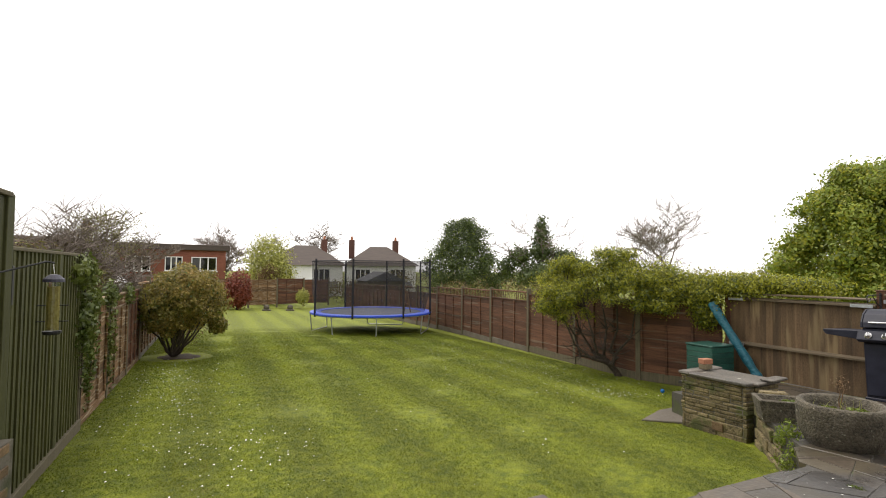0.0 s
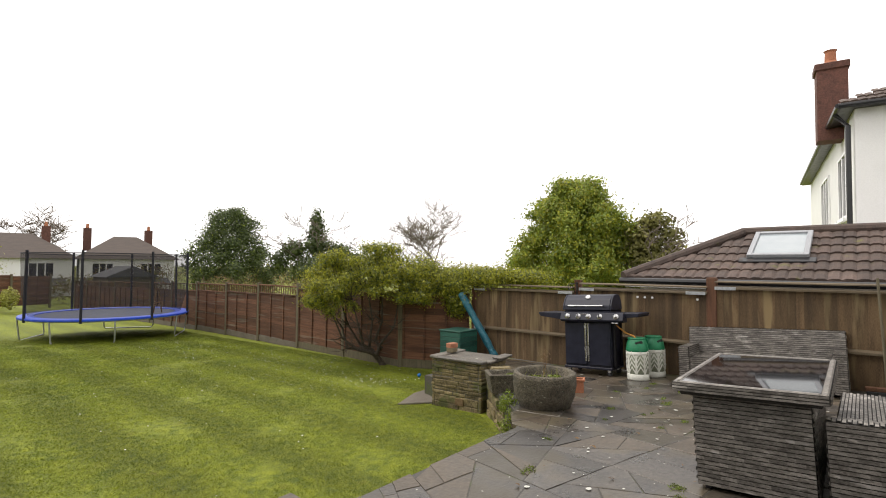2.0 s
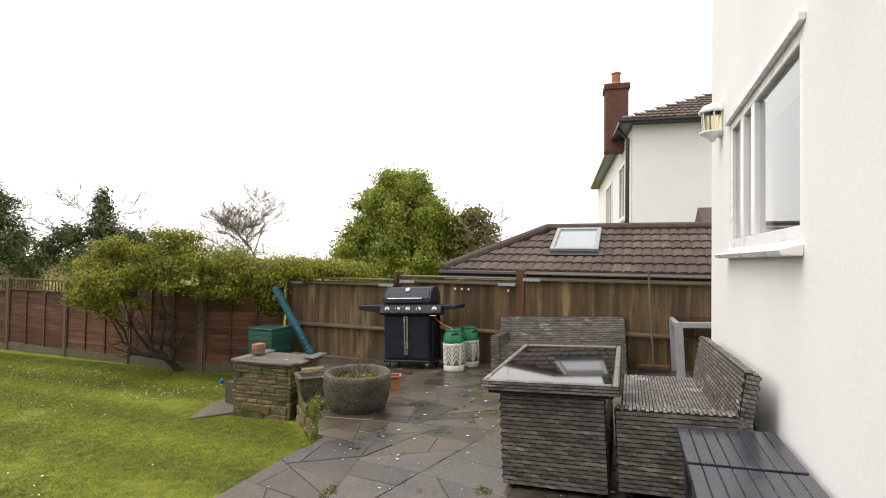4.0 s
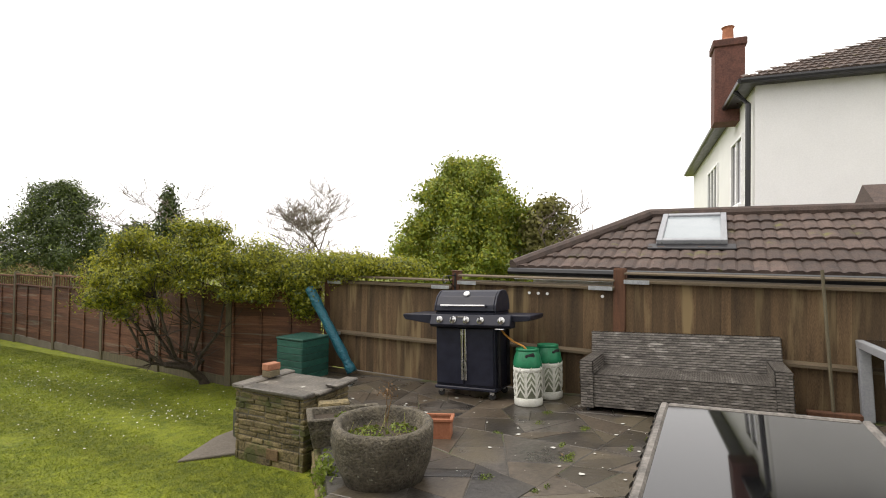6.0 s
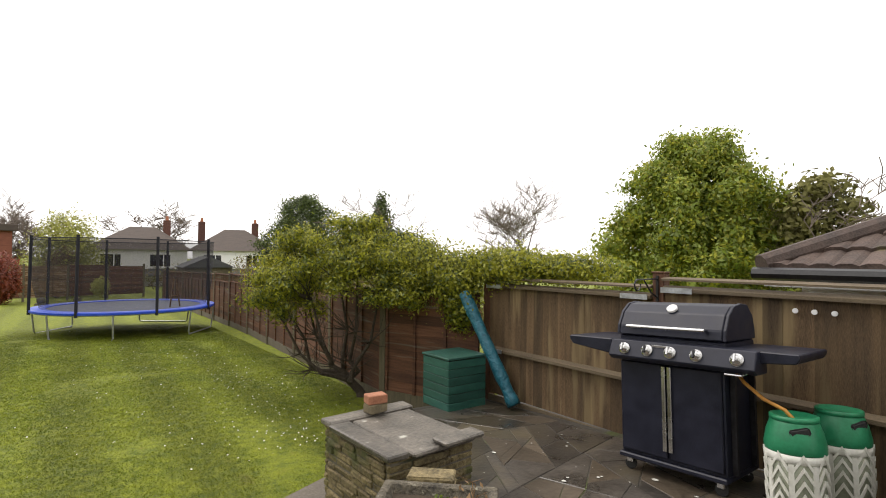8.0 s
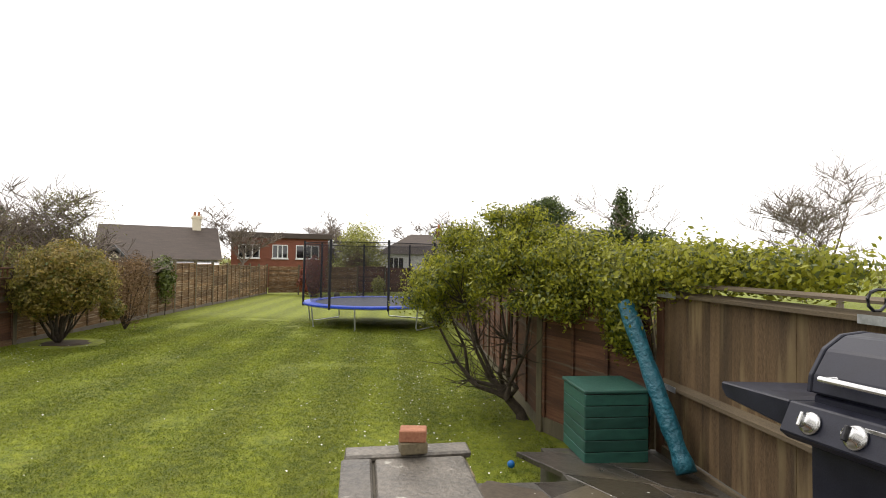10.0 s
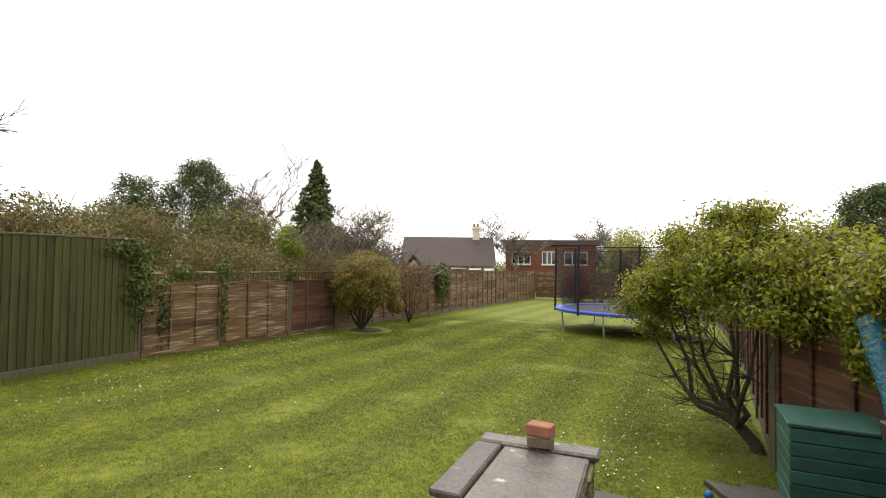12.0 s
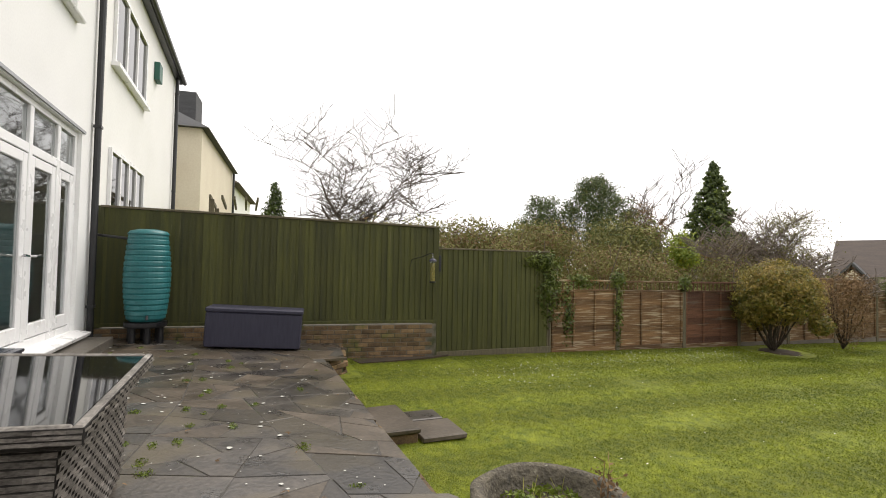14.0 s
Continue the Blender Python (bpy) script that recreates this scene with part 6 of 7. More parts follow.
bare_tree("bare_tree", "thin bare trees by the end of the garden", 2.0, 44, 8.5, 0.12, 218, 5, 0.8, 4, least=0.02)
bare_tree("bare_tree", "bare tree between the white houses", 11.5, 60, 13, 0.2, 219, 5, 0.9, 4, least=0.025)
tree("golden_conifer", "rounded yellow-green conifer at the garden end", 4.45, 37.07, 1.0, 0.2, [(0, 0, 3.5, 1.3, 1.3, 1.2), (0, 0, 2.3, 1.6, 1.6, 1.3), (0.3, 0, 1.2, 1.5, 1.5, 1.0)], 12000, 0.085, "leafyellow", 220, aspect=0.4, shell=0.75)
tree("twiggy_bush", "brown leafless bush before the golden conifer", 4.1, 35.4, 0.8, 0.1, [(0, 0, 1.4, 0.9, 0.7, 0.9), (0.3, 0, 2.2, 0.7, 0.6, 0.5)], 3800, 0.07, "leafbrown", 221, aspect=0.16, shell=0.2)


def scrub_bank(label, blobs, count, size, material, seed, second=None):
    S = thing("scrub", Matrix(), label, "scrub", kind="stuff")
    meshpart("leaves", leaves("leaves", blobs, count, size, material, seed, 0.25, aspect=0.3), S)
    if second:
        meshpart("inner_leaves", leaves("inner_leaves", blobs, second[0], size, second[1], seed + 1, 0.1, aspect=0.2), S)
    bm = bmesh.new()
    rr = random.Random(seed)
    for b in blobs:
        for _ in range(5):
            p = Vector((b[0] + rr.uniform(-0.5, 0.5) * b[3], b[1] + rr.uniform(-0.5, 0.5) * b[4], -0.9))
            q = Vector((b[0] + rr.uniform(-1, 1) * b[3], b[1] + rr.uniform(-1, 1) * b[4], b[2] + rr.uniform(0.2, 1.1) * b[5]))
            tube([p, p.lerp(q, 0.5) + Vector((rr.uniform(-0.2, 0.2), rr.uniform(-0.2, 0.2), 0.1)), q], [0.03, 0.02, 0.006], 4, bm)
    part("stems", bm, "barkpale", S)


B1 = [(-3.2 + Q.uniform(-1.2, 1.2), y, 0.7 + Q.uniform(-0.3, 0.5), 1.2, 1.0, 0.8) for y in (6.5, 8, 9.5, 11, 12.5, 14, 15.5, 17)]
B2 = [(-7.5 + Q.uniform(-2, 2), y, 1.1 + Q.uniform(-0.2, 0.7), 1.8, 1.6, 1.2) for y in (4.5, 7, 9, 11, 13.5, 16, 18.5, 21)]
B3 = [(-13 + Q.uniform(-3, 3), y, 1.7 + Q.uniform(-0.3, 0.9), 2.4, 2.3, 1.7) for y in (9, 11, 13, 15.5, 18, 21, 25)]
B2 += [(-4.6, 17.6, 1.5, 1.3, 1.2, 1.0), (-3.4, 16.6, 1.4, 1.1, 1.0, 0.9), (-6.2, 18.5, 1.7, 1.5, 1.4, 1.0), (-9.5, 12.5, 2.2, 1.8, 1.6, 1.1), (-9.0, 8.5, 2.1, 1.8, 1.6, 1.1)]
scrub_bank("tangled scrub of brambles and leafless shrubs beyond the fence", B1, 26000, 0.05, "leafscrub", 231, (16000, "leafbrown"))
scrub_bank("mixed overgrown shrubs beyond the fence", B2, 24000, 0.08, "leafscrub", 233, (16000, "leafbrown"))
scrub_bank("overgrown belt of shrubs and small trees", B3, 26000, 0.12, "leafscrub", 235, (12000, "leafivy"))
B4 = [(10.2 + Q.uniform(-0.6, 0.8), y, 0.45 + Q.uniform(-0.2, 0.3), 0.9, 1.0, 0.55) for y in (7.5, 9.5, 11.5, 13.5, 16, 19)]
scrub_bank("low garden shrubs and twigs beyond the lapped fence", B4, 5000, 0.06, "leafscrub", 237, (3500, "leafbrown"))
B5 = [(x, 40 + Q.uniform(-2, 4), 0.0 + Q.uniform(-0.3, 0.6), 2.0, 1.5, 1.0) for x in (10, 13, 16, 20, 24, 28, 32)] + [(22 + k * 5, 34 - k * 2.2, 0.6, 2.6, 2.2, 1.4) for k in range(6)] + [(34, 10 + 4 * k, 1.0, 3, 3, 1.6) for k in range(3)]
scrub_bank("distant belt of brown and green garden shrubs", B5, 9000, 0.13, "leafscrub", 239, (8000, "leafbrown"))

B6 = [(x, 66 + Q.uniform(-4, 4), 0.1 + Q.uniform(-0.3, 0.5), 4.0, 3.0, 1.5) for x in range(-34, 52, 5)]
scrub_bank("far hedge line behind the houses", B6, 9000, 0.2, "leafscrub", 241, (6000, "leafbrown"))


# ---- neighbouring buildings ----
def simple_window(parent, x0, x1, z0, z1, splits, y=0.0):
    """Frame and panes standing a little proud of a far wall."""
    w = thing("window", pose(0, y, 0), "", "")
    w.parent = parent
    part("pane", box(x0, x1, 0.004, 0.012, z0, z1), "tableglass", w)
    fr = bmesh.new()
    for a in ((x0 - 0.06, x0, z0 - 0.06, z1 + 0.06), (x1, x1 + 0.06, z0 - 0.06, z1 + 0.06), (x0, x1, z0 - 0.06, z0), (x0, x1, z1, z1 + 0.06)):
        box(a[0], a[1], 0.003, 0.05, a[2], a[3], bm=fr)
    for s in splits:
        box(s - 0.04, s + 0.04, 0.013, 0.045, z0, z1, bm=fr)
    part("window_frame", fr, "upvc", w)
    part("window_sill", box(x0 - 0.12, x1 + 0.12, 0.003, 0.12, z0 - 0.13, z0 - 0.062), "upvc", w)


def tiled_slope(parent, length, run, rise, m, left=0.0, right=0.0, tw=0.30, th=0.33, name="roof_tile"):
    """Rows of interlocking tiles up a slope: local x along the eave, y up the slope in plan. left and right: how far the ends run in at the top."""
    sl = math.hypot(run, rise)
    rows = int(sl / th)
    ang = math.degrees(math.atan2(rise, run))
    def make():
        bm = bmesh.new()
        prof = [(0.0, 0.012), (0.05, 0.03), (0.12, 0.03), (0.15, 0.012), (0.19, 0.03), (0.26, 0.03), (0.30, 0.012)]
        a = [bm.verts.new((x, 0, z + 0.022)) for x, z in prof]
        b = [bm.verts.new((x, th + 0.03, z - 0.006)) for x, z in prof]
        c = [bm.verts.new((x, 0, -0.004)) for x, z in prof]
        for i in range(len(prof) - 1):
            bm.faces.new((a[i], a[i + 1], b[i + 1], b[i]))
            bm.faces.new((c[i], c[i + 1], a[i + 1], a[i]))
        return bm
    me = shared(name + ":std", make, "tile")
    R = random.Random(3)
    for r in range(rows):
        f = r / rows
        x0, x1 = left * f, length - right * f
        k0 = math.ceil(x0 / tw)
        k1 = math.floor(x1 / tw)
        for k in range(k0, k1):
            piece(name, me, parent, m @ pose(0, 0, 0, ang, 0, 0) @ pose(k * tw, r * th, 0.01 + R.uniform(-0.003, 0.003), 0, R.uniform(-0.4, 0.4), 0))


def garage():
    # hipped single-storey roof just behind the board fence; eave along y
    G = thing("garage", pose(9.42, 2.64, 0), "single-storey neighbouring outbuilding with hipped brown tiled roof and skylights", "outbuilding")
    ze, zr, run, L = 1.29, 2.07, 1.85, 9.0
    part("wall", box(0.15, 4.2, -L, -0.2, -0.9, ze - 0.06), "whiteold", G)
    bm = bmesh.new()
    hip = 1.45
    v = [bm.verts.new(p) for p in ((0, 0, ze), (0, -L, ze), (run, -L, zr), (run, -hip, zr), (2 * run, 0, ze), (2 * run, -L, ze))]
    for q in ((0, 3, 2, 1), (0, 4, 3), (4, 5, 2, 3), (0, 1, 5, 4)):
        bm.faces.new([v[i] for i in q])
    part("roof", bm, "tilefar", G)
    tiled_slope(G, L, run, zr - ze, pose(0, 0, ze, 0, 0, -90), left=hip, right=0.0)
    part("fascia", box(-0.03, 0.0, -L, 0.0, ze - 0.13, ze - 0.005), "upvc", G)
    part("gutter", tube([(-0.08, 0.06, ze - 0.03), (-0.08, -L, ze - 0.03)], 0.05, 8), "gutter", G)
    part("hip_tiles", tube([(0.0, 0.03, ze + 0.04), (run, -hip, zr + 0.05)], 0.085, 10), "tile", G)
    part("ridge_tiles", tube([(run, -hip, zr + 0.05), (run, -L, zr + 0.05)], 0.085, 10), "tile", G)
    # skylights lie on the slope
    for y0 in (-1.66, -4.3):
        s = thing("skylight", pose(0, y0, ze, 0, 0, -90) @ pose(0, 0, 0, math.degrees(math.atan2(zr - ze, run)), 0, 0), "", "")
        s.parent = G
        x0, x1, a, b = 0.0, 0.80, 0.78, 1.86
        for q in ((x0, x0 + 0.07, a, b), (x1 - 0.07, x1, a, b), (x0 + 0.07, x1 - 0.07, a, a + 0.08), (x0 + 0.07, x1 - 0.07, b - 0.08, b)):
            part("frame", box(*q, 0.02, 0.11, 0.006), "greymetal", s)
        part("pane", box(x0 + 0.07, x1 - 0.07, a + 0.08, b - 0.08, 0.07, 0.08), "skyglass", s, "pale glass with the sky's reflection put into its colour")
        part("flashing", box(x0 - 0.09, x1 + 0.09, a - 0.16, a, 0.03, 0.06, 0.004), "gutter", s)
    # steeper roof of the rear part
    part("rear_roof", prism([(1.7, zr - 0.15), (3.0, zr + 0.5), (4.3, zr - 0.15)], -L, -4.2, axis=1), "tile", G)


# opaque pale base colour paints the sky's reflection on the skylight panes
M["skyglass"] = mat("sky_toned_skylight_glass", (0.30, 0.34, 0.36), (0.36, 0.40, 0.42), 3, 0.06, 0.0, spec=1.0, rvar=0.02)
garage()


def neighbour_right():
    # white side wall towards the viewer; rear wall runs away, turned a little
    H = thing("house", pose(14.4, -0.35, 0, 0, 0, 7.5), "white rendered neighbouring house with brown tiled hip roof and brick chimney", "house")
    W, D, ze = 11.0, 8.0, 4.85
    part("wall", box(0, W, -D, 0, -0.9, ze), "white", H)
    bm = hip_roof(W, D, ze + 0.02, 2.1, 0.25, ridge=4.0)
    part("roof", bm, "tilefar", H)
    for y0 in (0,):
        tiled_slope(H, D + 0.5, 4.25, 2.1, pose(-0.25, 0.25, ze + 0.04, 0, 0, -90), left=4.0, right=4.0)
    part("soffit", box(-0.26, W + 0.26, -D - 0.26, 0.26, ze - 0.03, ze + 0.01), "gutter", H)
    part("gutter", tube([(-0.29, 0.3, ze + 0.0), (-0.29, -D, ze + 0.0)], 0.055, 8), "gutter", H)
    part("gutter", tube([(-0.29, 0.3, ze + 0.0), (W, 0.3, ze + 0.0)], 0.055, 8), "gutter", H)
    part("downpipe", tube([(0.25, 0.3, ze - 0.05), (0.1, 0.1, ze - 0.35), (0.1, 0.1, 0.0)], 0.05, 8), "gutter", H)
    simple_window(H, 1.1, 2.3, 2.7, 4.1, [1.7], 0.0)
    simple_window(H, 4.6, 6.4, 2.7, 4.1, [5.2, 5.8], 0.0)
    C = part("chimney", box(1.55, 2.1, -0.1, 0.5, ze - 0.3, ze + 1.55), "chimney", H, "red brick chimney stack")
    part("chimney_cap", box(1.51, 2.14, -0.14, 0.54, ze + 1.39, ze + 1.56, 0.02), "chimney", C)
    part("chimney_pot", lathe([(0.14, 0.0), (0.16, 0.05), (0.12, 0.1), (0.11, 0.32), (0.14, 0.36)], 12), "terracotta", C, m=pose(1.82, 0.2, ze + 1.56))


neighbour_right()


def neighbour_left():
    base, ln = unit_between((-0.63, -1.06), (-8.1, -0.98))
    # x runs away from us along the wall; the garden side is -y here, so mirror with a half turn
    b2, _ = unit_between((-8.1, -0.98), (-0.63, -1.06))
    H = thing("house", b2, "white rendered attached house with upstairs windows and alarm box", "house")
    ze = 6.45
    x = lambda d: ln - d
    part("wall", box(0, ln, -7.0, 0.0, -0.4, ze), "whiteold", H)
    simple_window(H, x(3.35), x(0.9), 0.5, 3.02, [x(1.5), x(2.1), x(2.7)], 0.0)
    simple_window(H, x(3.25), x(0.9), 4.5, 5.7, [x(2.45), x(1.65)], 0.0)
    part("alarm_box", box(x(4.62), x(4.25), 0.003, 0.12, 5.35, 5.75, 0.01), "greentarp", H, "dark green alarm box")
    part("roof", hip_roof(ln, 7.0, ze, 2.5, 0.25, ridge=3.0), "tilefar", H)
    part("soffit", box(-0.24, ln, 0.003, 0.15, ze - 0.06, ze - 0.01), "gutter", H)
    part("gutter", tube([(-0.28, 0.2, ze), (ln, 0.2, ze)], 0.06, 8), "gutter", H)
    downpipe(H, 0.25, 0.08, 0.0, ze, 0.05)
    # next house along, cream, stepped forward
    H2 = thing("house", pose(-17.2, 0.35, 0, 0, 0, -5), "cream rendered house with dark tiled roof and brick chimney", "house")
    part("wall", box(0, 8.0, -7, 0, -0.4, 5.4), "cream", H2)
    part("string_course", box(-0.02, 8.02, 0.003, 0.03, 2.75, 2.85), "gutter", H2)
    part("roof", hip_roof(8.0, 7.0, 5.4, 2.4, 0.22), "tileblack", H2)
    part("dormer", box(4.6, 5.8, -2.2, -0.6, 5.6, 7.2), "tileblack", H2)
    ch = part("chimney", box(1.2, 1.8, -2.6, -1.9, 6.2, 8.2), "chimney", H2, "brick chimney stack")
    part("chimney_cap", box(1.12, 1.88, -2.68, -1.82, 8.0, 8.22, 0.03), "chimney", ch)
    part("downpipe", tube([(0.4, 0.1, 5.3), (0.4, 0.1, 0)], 0.05, 8), "gutter", H2)
    simple_window(H2, 2.5, 4.2, 0.8, 2.0, [3.3], 0.0)
    H3 = thing("house", pose(-28, 1.2, 0, 0, 0, -6), "pale row house further along the street", "house")
    part("wall", box(0, 9.0, -7, 0, -0.4, 5.2), "whiteold", H3)
    part("roof", hip_roof(9.0, 7.0, 5.2, 2.4, 0.4), "tilefar", H3)
    ch = part("chimney", box(6.2, 6.9, -3.6, -2.8, 6.4, 8.3), "chimney", H3)
    P = thing("pergola", pose(-7.4, 0.12, 0.62), "timber pergola roof beyond the green fence", "pergola")
    for k in range(5):
        part("beam", box(-1.2, 1.5, k * 0.28, k * 0.28 + 0.05, 2.25, 2.35, 0.004), "postgrey", P)
    for px in (-1.1, 1.3):
        part("pillar", box(px, px + 0.12, 0.0, 0.12, -1.6, 2.25, 0.004), "postgrey", P)


neighbour_left()


def far_houses():
    # bungalow with a ridge roof and chimney
    B = thing("bungalow", pose(-9.55, 30.6, -0.8, 0, 0, 24), "cream bungalow with dark tiled roof and chimney", "bungalow")
    part("wall", box(0, 6.3, 0, 5.2, 0, 2.05), "cream", B)
    part("roof", prism([(-0.45, 1.95), (5.65, 1.95), (2.6, 4.0)], -0.1, 6.4, axis=0), "tilefar", B)
    part("gable", prism([(0.0, 2.04), (5.2, 2.04), (2.6, 3.75)], 6.3, 6.45, axis=0), "cream", B)
    ch = part("chimney", box(4.9, 5.4, 2.3, 2.9, 3.4, 4.75), "cream", B, "cream chimney stack")
    part("chimney_cap", box(4.84, 5.46, 2.24, 2.96, 4.55, 4.68), "cream", ch)
    for k in (5.03, 5.27):
        part("chimney_pot", lathe([(0.08, 0), (0.09, 0.04), (0.07, 0.26)], 10), "terracotta", ch, m=pose(k, 2.6, 4.75))
    part("porch", prism([(0.0, 1.2), (1.9, 1.2), (0.95, 2.3)], -1.2, 0.3, axis=1), "cream", B)
    part("porch_roof", prism([(-0.25, 1.15), (0.95, 2.55), (2.15, 1.15), (2.15, 1.28), (0.95, 2.7), (-0.25, 1.28)], -1.35, 0.3, axis=1), "tileblack", B)
    part("conservatory", prism([(0.2, 0.0), (0.2, 1.9), (-1.6, 1.5), (-1.6, 0.0)], 3.2, 6.2, axis=0), "upvc", B)
    # flat-roofed brick house
    F = thing("house", pose(-4.95, 39.1, -0.9, 0, 0, 13), "red brick flat-roofed house with three white windows", "house")
    part("wall", box(0, 6.9, 0, 7, 0, 3.7), "brickfar", F)
    part("roof_edge", box(-0.25, 7.15, -0.25, 7.2, 3.7, 4.1, 0.02), "tilefar", F)
    for x0, x1 in ((0.55, 1.9), (2.9, 3.9), (4.6, 6.2)):
        w = thing("window", pose(x1 + x0, 0, 0, 0, 0, 180), "", "")
        w.parent = F
        simple_window(w, x0, x1, 2.25, 3.15, [x0 + (x1 - x0) / 3, x0 + 2 * (x1 - x0) / 3])
    # white semi-detached pair
    for nm, x, y, W, r in (("a", 5.6, 50.2, 7.2, -9), ("b", 13.1, 49.0, 7.0, -12)):
        H = thing("house", pose(x, y, -1.25, 0, 0, r), "white rendered semi-detached house with brown hipped roof", "house", "white houses beyond the garden")
        part("wall", box(0, W, 0, 7, 0, 3.15), "white", H)
        part("roof", hip_roof(W, 7.0, 3.15, 2.1, 0.4, ridge=2.6), "tilefar", H, m=pose(0, 7, 0))
        for cx in ((5.2,) if nm == "a" else (0.3, 5.0)):
            ch = part("chimney", box(cx, cx + 0.6, 3.0, 3.7, 3.9, 5.9), "chimney", H, "brick chimney stack")
            part("chimney_pot", lathe([(0.13, 0), (0.14, 0.06), (0.1, 0.4)], 10), "terracotta", ch, m=pose(cx + 0.3, 3.35, 5.9))
        for x0, x1 in ((0.9, 2.3), (4.4, 5.9)):
            w = thing("window", pose(x1 + x0, 0, 0, 0, 0, 180), "", "")
            w.parent = H
            simple_window(w, x0, x1, 1.75, 2.75, [x0 + (x1 - x0) / 3, x0 + 2 * (x1 - x0) / 3])
        part("lean_to_roof", prism([(0.0, 1.45), (-1.6, 0.95), (-1.6, 1.05), (0.0, 1.55)], 0.3, W - 0.5, axis=0), "tileblack", H)
    S = thing("shed", pose(9.3, 28.5, lawn_z(8, 28)), "grey timber garden shed beyond the fence", "shed")
    part("body", box(0, 2.2, 0, 2.4, 0, 1.8), "postgrey", S)
    part("roof", prism([(-0.15, 1.78), (2.35, 1.78), (1.1, 2.35)], -0.15, 2.55, axis=1), "tileblack", S)


far_houses()


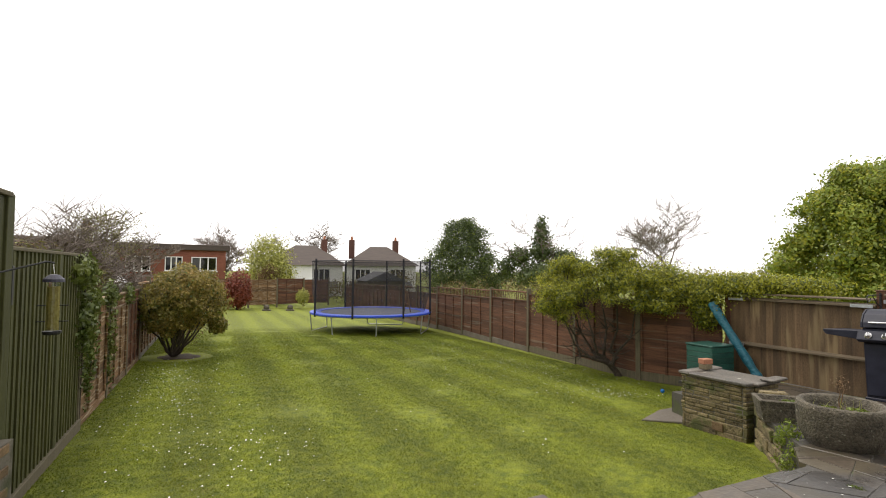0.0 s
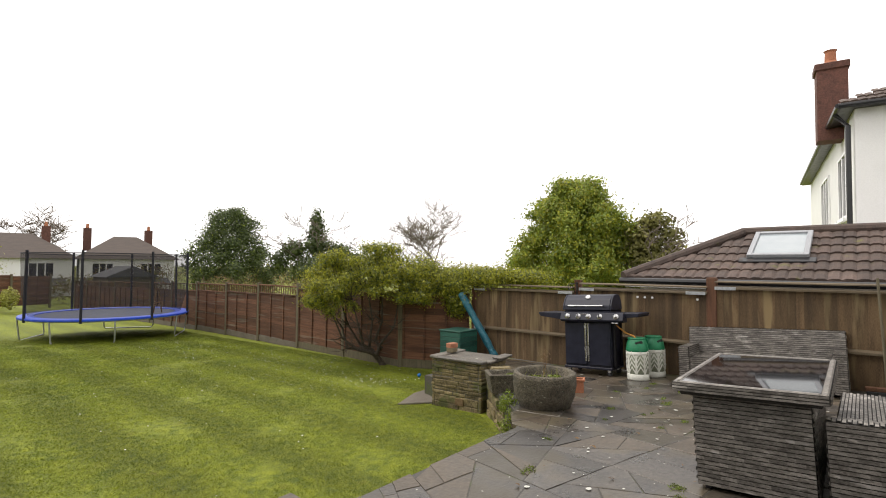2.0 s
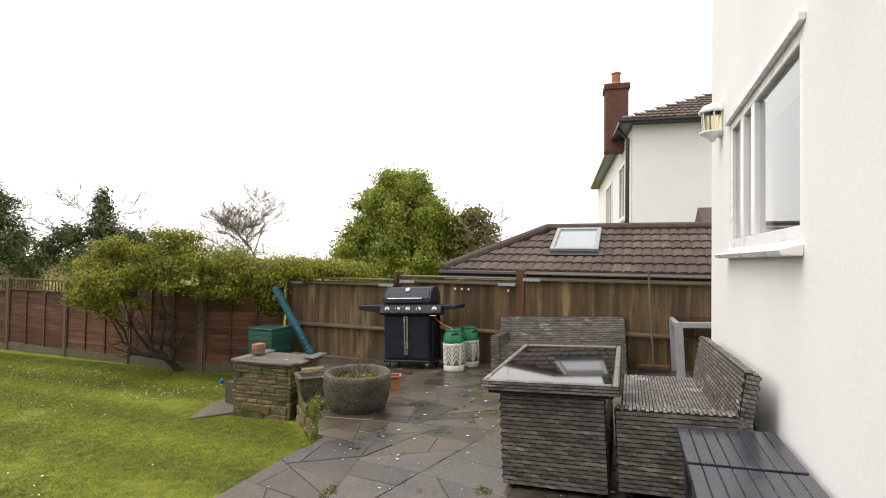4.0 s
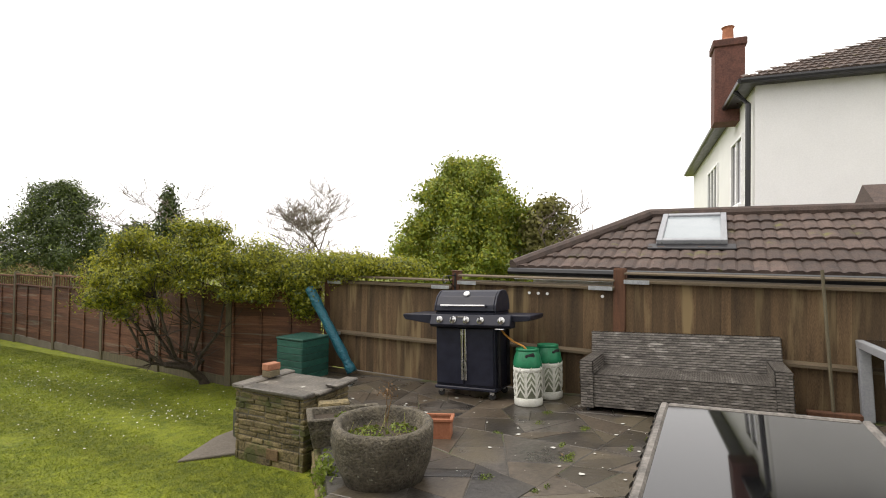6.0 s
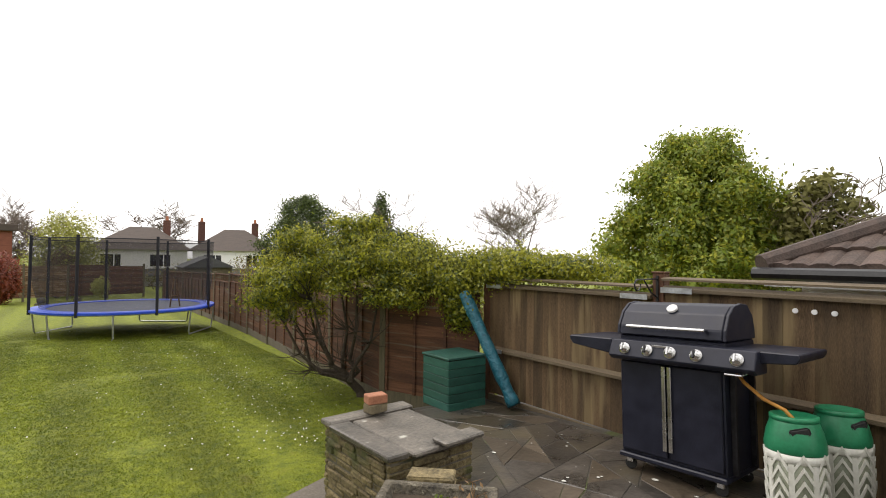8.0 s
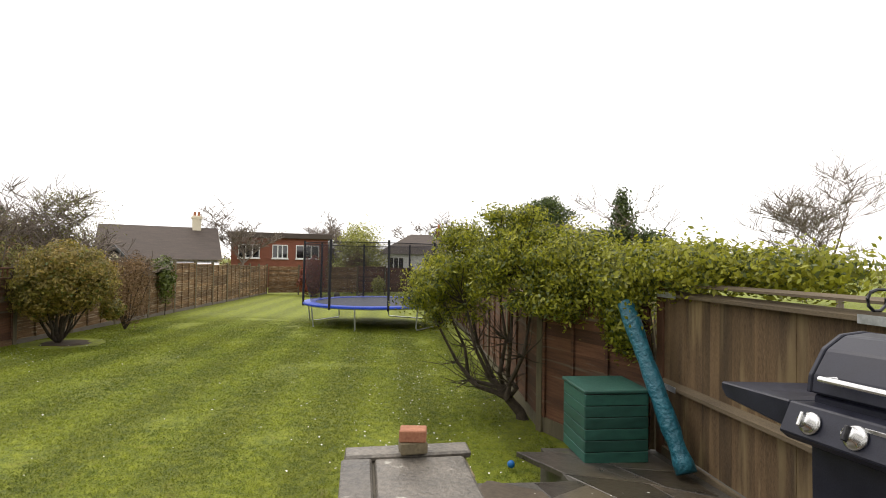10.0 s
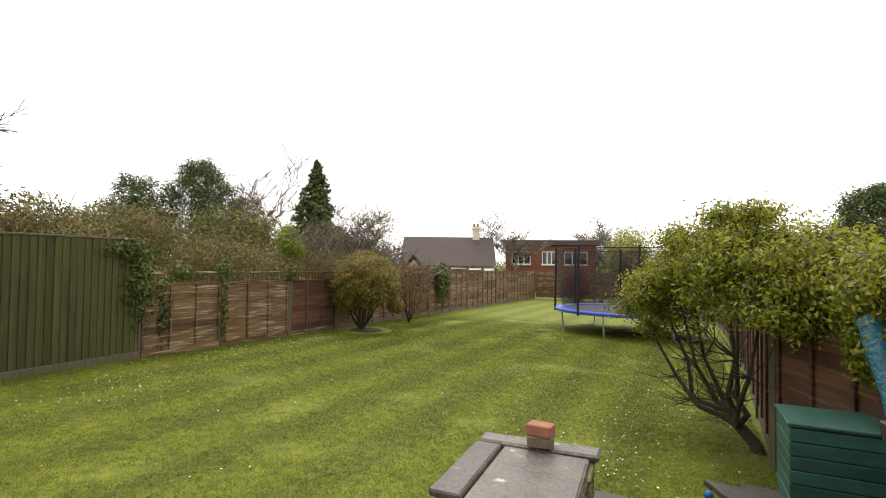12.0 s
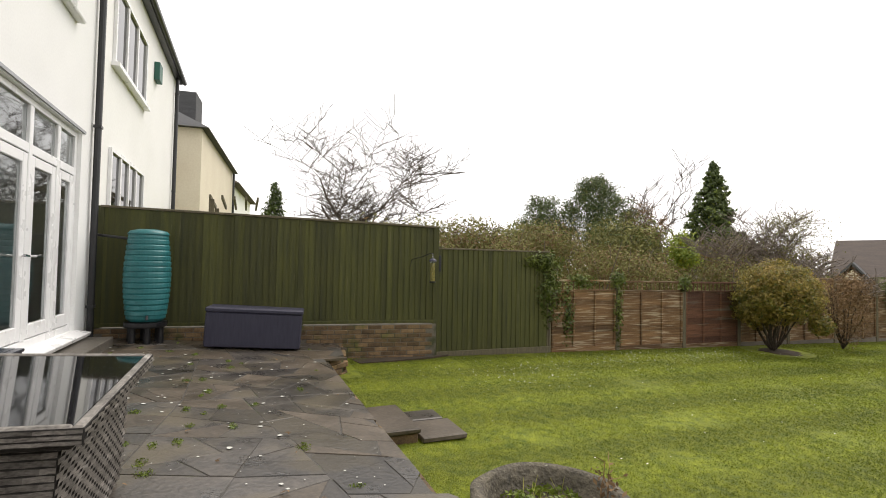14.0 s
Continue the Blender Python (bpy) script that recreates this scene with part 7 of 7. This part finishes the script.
# ---- grass, daisies and small litter ----
def grass_blades():
    rng = np.random.default_rng(12)
    n = 620000
    # denser near the patio
    u = rng.random(n) ** 1.7
    y = 2.05 + u * 16.5
    x = -0.5 + rng.random(n) * 8.8
    keep = (x < np.interp(y, (1.9, 2.12, 2.33, 3.4, 4.3, 4.85, 4.87, 5.6), (4.9, 5.2, 5.4, 6.35, 6.4, 6.5, 7.84, 8.3))) & ~((x < 0.75) & (y < 2.6))
    keep &= ~(((x - 0.2) ** 2 + (y - 12.0) ** 2) < 0.5)
    x, y = x[keep], y[keep]
    n = len(x)
    z = -0.33 - 0.0185 * (y - 4) - 0.028 * (np.clip(x, -1, 9) - 1) + 0.002
    a = rng.random(n) * 6.283
    h = (0.005 + 0.010 * rng.random(n)) * (1 + 0.03 * (y - 2)) * np.clip((18.5 - y) / 6, 0.05, 1)
    w = 0.002 + 0.0008 * (y - 2)
    lean = rng.normal(0, 1.1, (n, 2)) * h[:, None]
    p0 = np.stack([x - np.cos(a) * w, y - np.sin(a) * w, z], 1)
    p1 = np.stack([x + np.cos(a) * w, y + np.sin(a) * w, z], 1)
    p2 = np.stack([x + lean[:, 0], y + lean[:, 1], z + h], 1)
    v = np.stack([p0, p1, p2], 1).reshape(-1, 3)
    tagged(new("grass", rawmesh("grass", v, np.arange(n * 3).reshape(-1, 3), "blade")), "short mown grass blades of the lawn", "grass", kind="stuff")
    # daisies in loose drifts
    pts = []
    for cx, cy, sx, sy, k in ((0.5, 6.5, 0.4, 1.6, 150), (0.3, 9.5, 0.35, 1.6, 170), (7.0, 8.5, 0.5, 2.6, 200), (5.8, 11, 1.0, 3.0, 120), (6.6, 6.0, 0.6, 0.8, 90), (3.5, 8, 3, 5, 90), (1.2, 5.2, 0.3, 0.5, 70)):
        pts.append(np.stack([rng.normal(cx, sx, k), rng.normal(cy, sy, k)], 1))
    p = np.concatenate(pts)
    p = p[(p[:, 0] > -0.3) & (p[:, 0] < 8.1) & (p[:, 1] > 2.3) & ~((p[:, 0] > 4.9) & (p[:, 1] < 5.6))]
    k = len(p)
    r = 0.005 + 0.006 * rng.random(k)
    zz = -0.33 - 0.0185 * (p[:, 1] - 4) - 0.028 * (np.clip(p[:, 0], -1, 9) - 1) + 0.022
    ang = np.arange(6) * math.pi / 3
    v = np.stack([p[:, None, 0] + r[:, None] * np.cos(ang), p[:, None, 1] + r[:, None] * np.sin(ang), zz[:, None] + rng.normal(0, 0.003, (k, 6))], 2).reshape(-1, 3)
    tagged(new("daisies", rawmesh("daisies", v, np.arange(k * 6).reshape(-1, 6), "daisy")), "scattered small white daisies in the grass", "daisies", kind="stuff")


grass_blades()


def patio_litter():
    rng = np.random.default_rng(33)
    # pale lichen spots lying on the stones
    k = 950
    x, y = rng.uniform(-0.6, 8.5, k), rng.uniform(-0.9, 5.0, k)
    keep = ((y < 1.95) | (x > 7.2)) & (x < 8.7) & (y < 4.6)
    x, y = x[keep], y[keep]
    k = len(x)
    r = 0.005 + 0.018 * rng.random(k) ** 3
    ang = np.arange(7) * 2 * math.pi / 7
    rr = r[:, None] * rng.uniform(0.6, 1.2, (k, 7))
    xx, yy = x[:, None] + rr * np.cos(ang), y[:, None] + rr * np.sin(ang)
    zz = np.where(xx > 5.3, -0.035 * (xx - 5.3), 0) - 0.05 * (yy - 2.05) + 0.0065
    tagged(new("lichen", rawmesh("lichen", np.stack([xx, yy, zz], 2).reshape(-1, 3), np.arange(k * 7).reshape(-1, 7), "lichen")), "pale lichen spots on the paving", "lichen", kind="stuff")
    blobs = []
    for _ in range(46):
        bx, by = rng.uniform(-0.5, 5.0), rng.uniform(-0.7, 1.95)
        blobs.append((bx, by, patio_z(bx, by), rng.uniform(0.03, 0.10), rng.uniform(0.02, 0.06), 0.016))
    for _ in range(26):
        bx, by = rng.uniform(5.4, 8.6), rng.uniform(-0.3, 2.0)
        blobs.append((bx, by, patio_z(bx, by), rng.uniform(0.03, 0.09), rng.uniform(0.02, 0.06), 0.014))
    S = tagged(new("moss", leaves("moss", blobs, 11000, 0.007, "moss", 44, 0.1)), "moss and small weeds in the paving joints", "moss", kind="stuff")
    lv = [(rng.uniform(-0.4, 8.5), rng.uniform(-0.8, 1.9)) for _ in range(90)]
    bl = [(a, b, patio_z(a, b) + 0.012, 0.02, 0.02, 0.004) for a, b in lv]
    tagged(new("fallen_leaves", leaves("fallen_leaves", bl, 110, 0.018, "leafbrown", 46, 0.2, flat=3)), "scattered fallen brown leaves on the patio", "leaf litter", kind="stuff")


patio_litter()
build_paving()
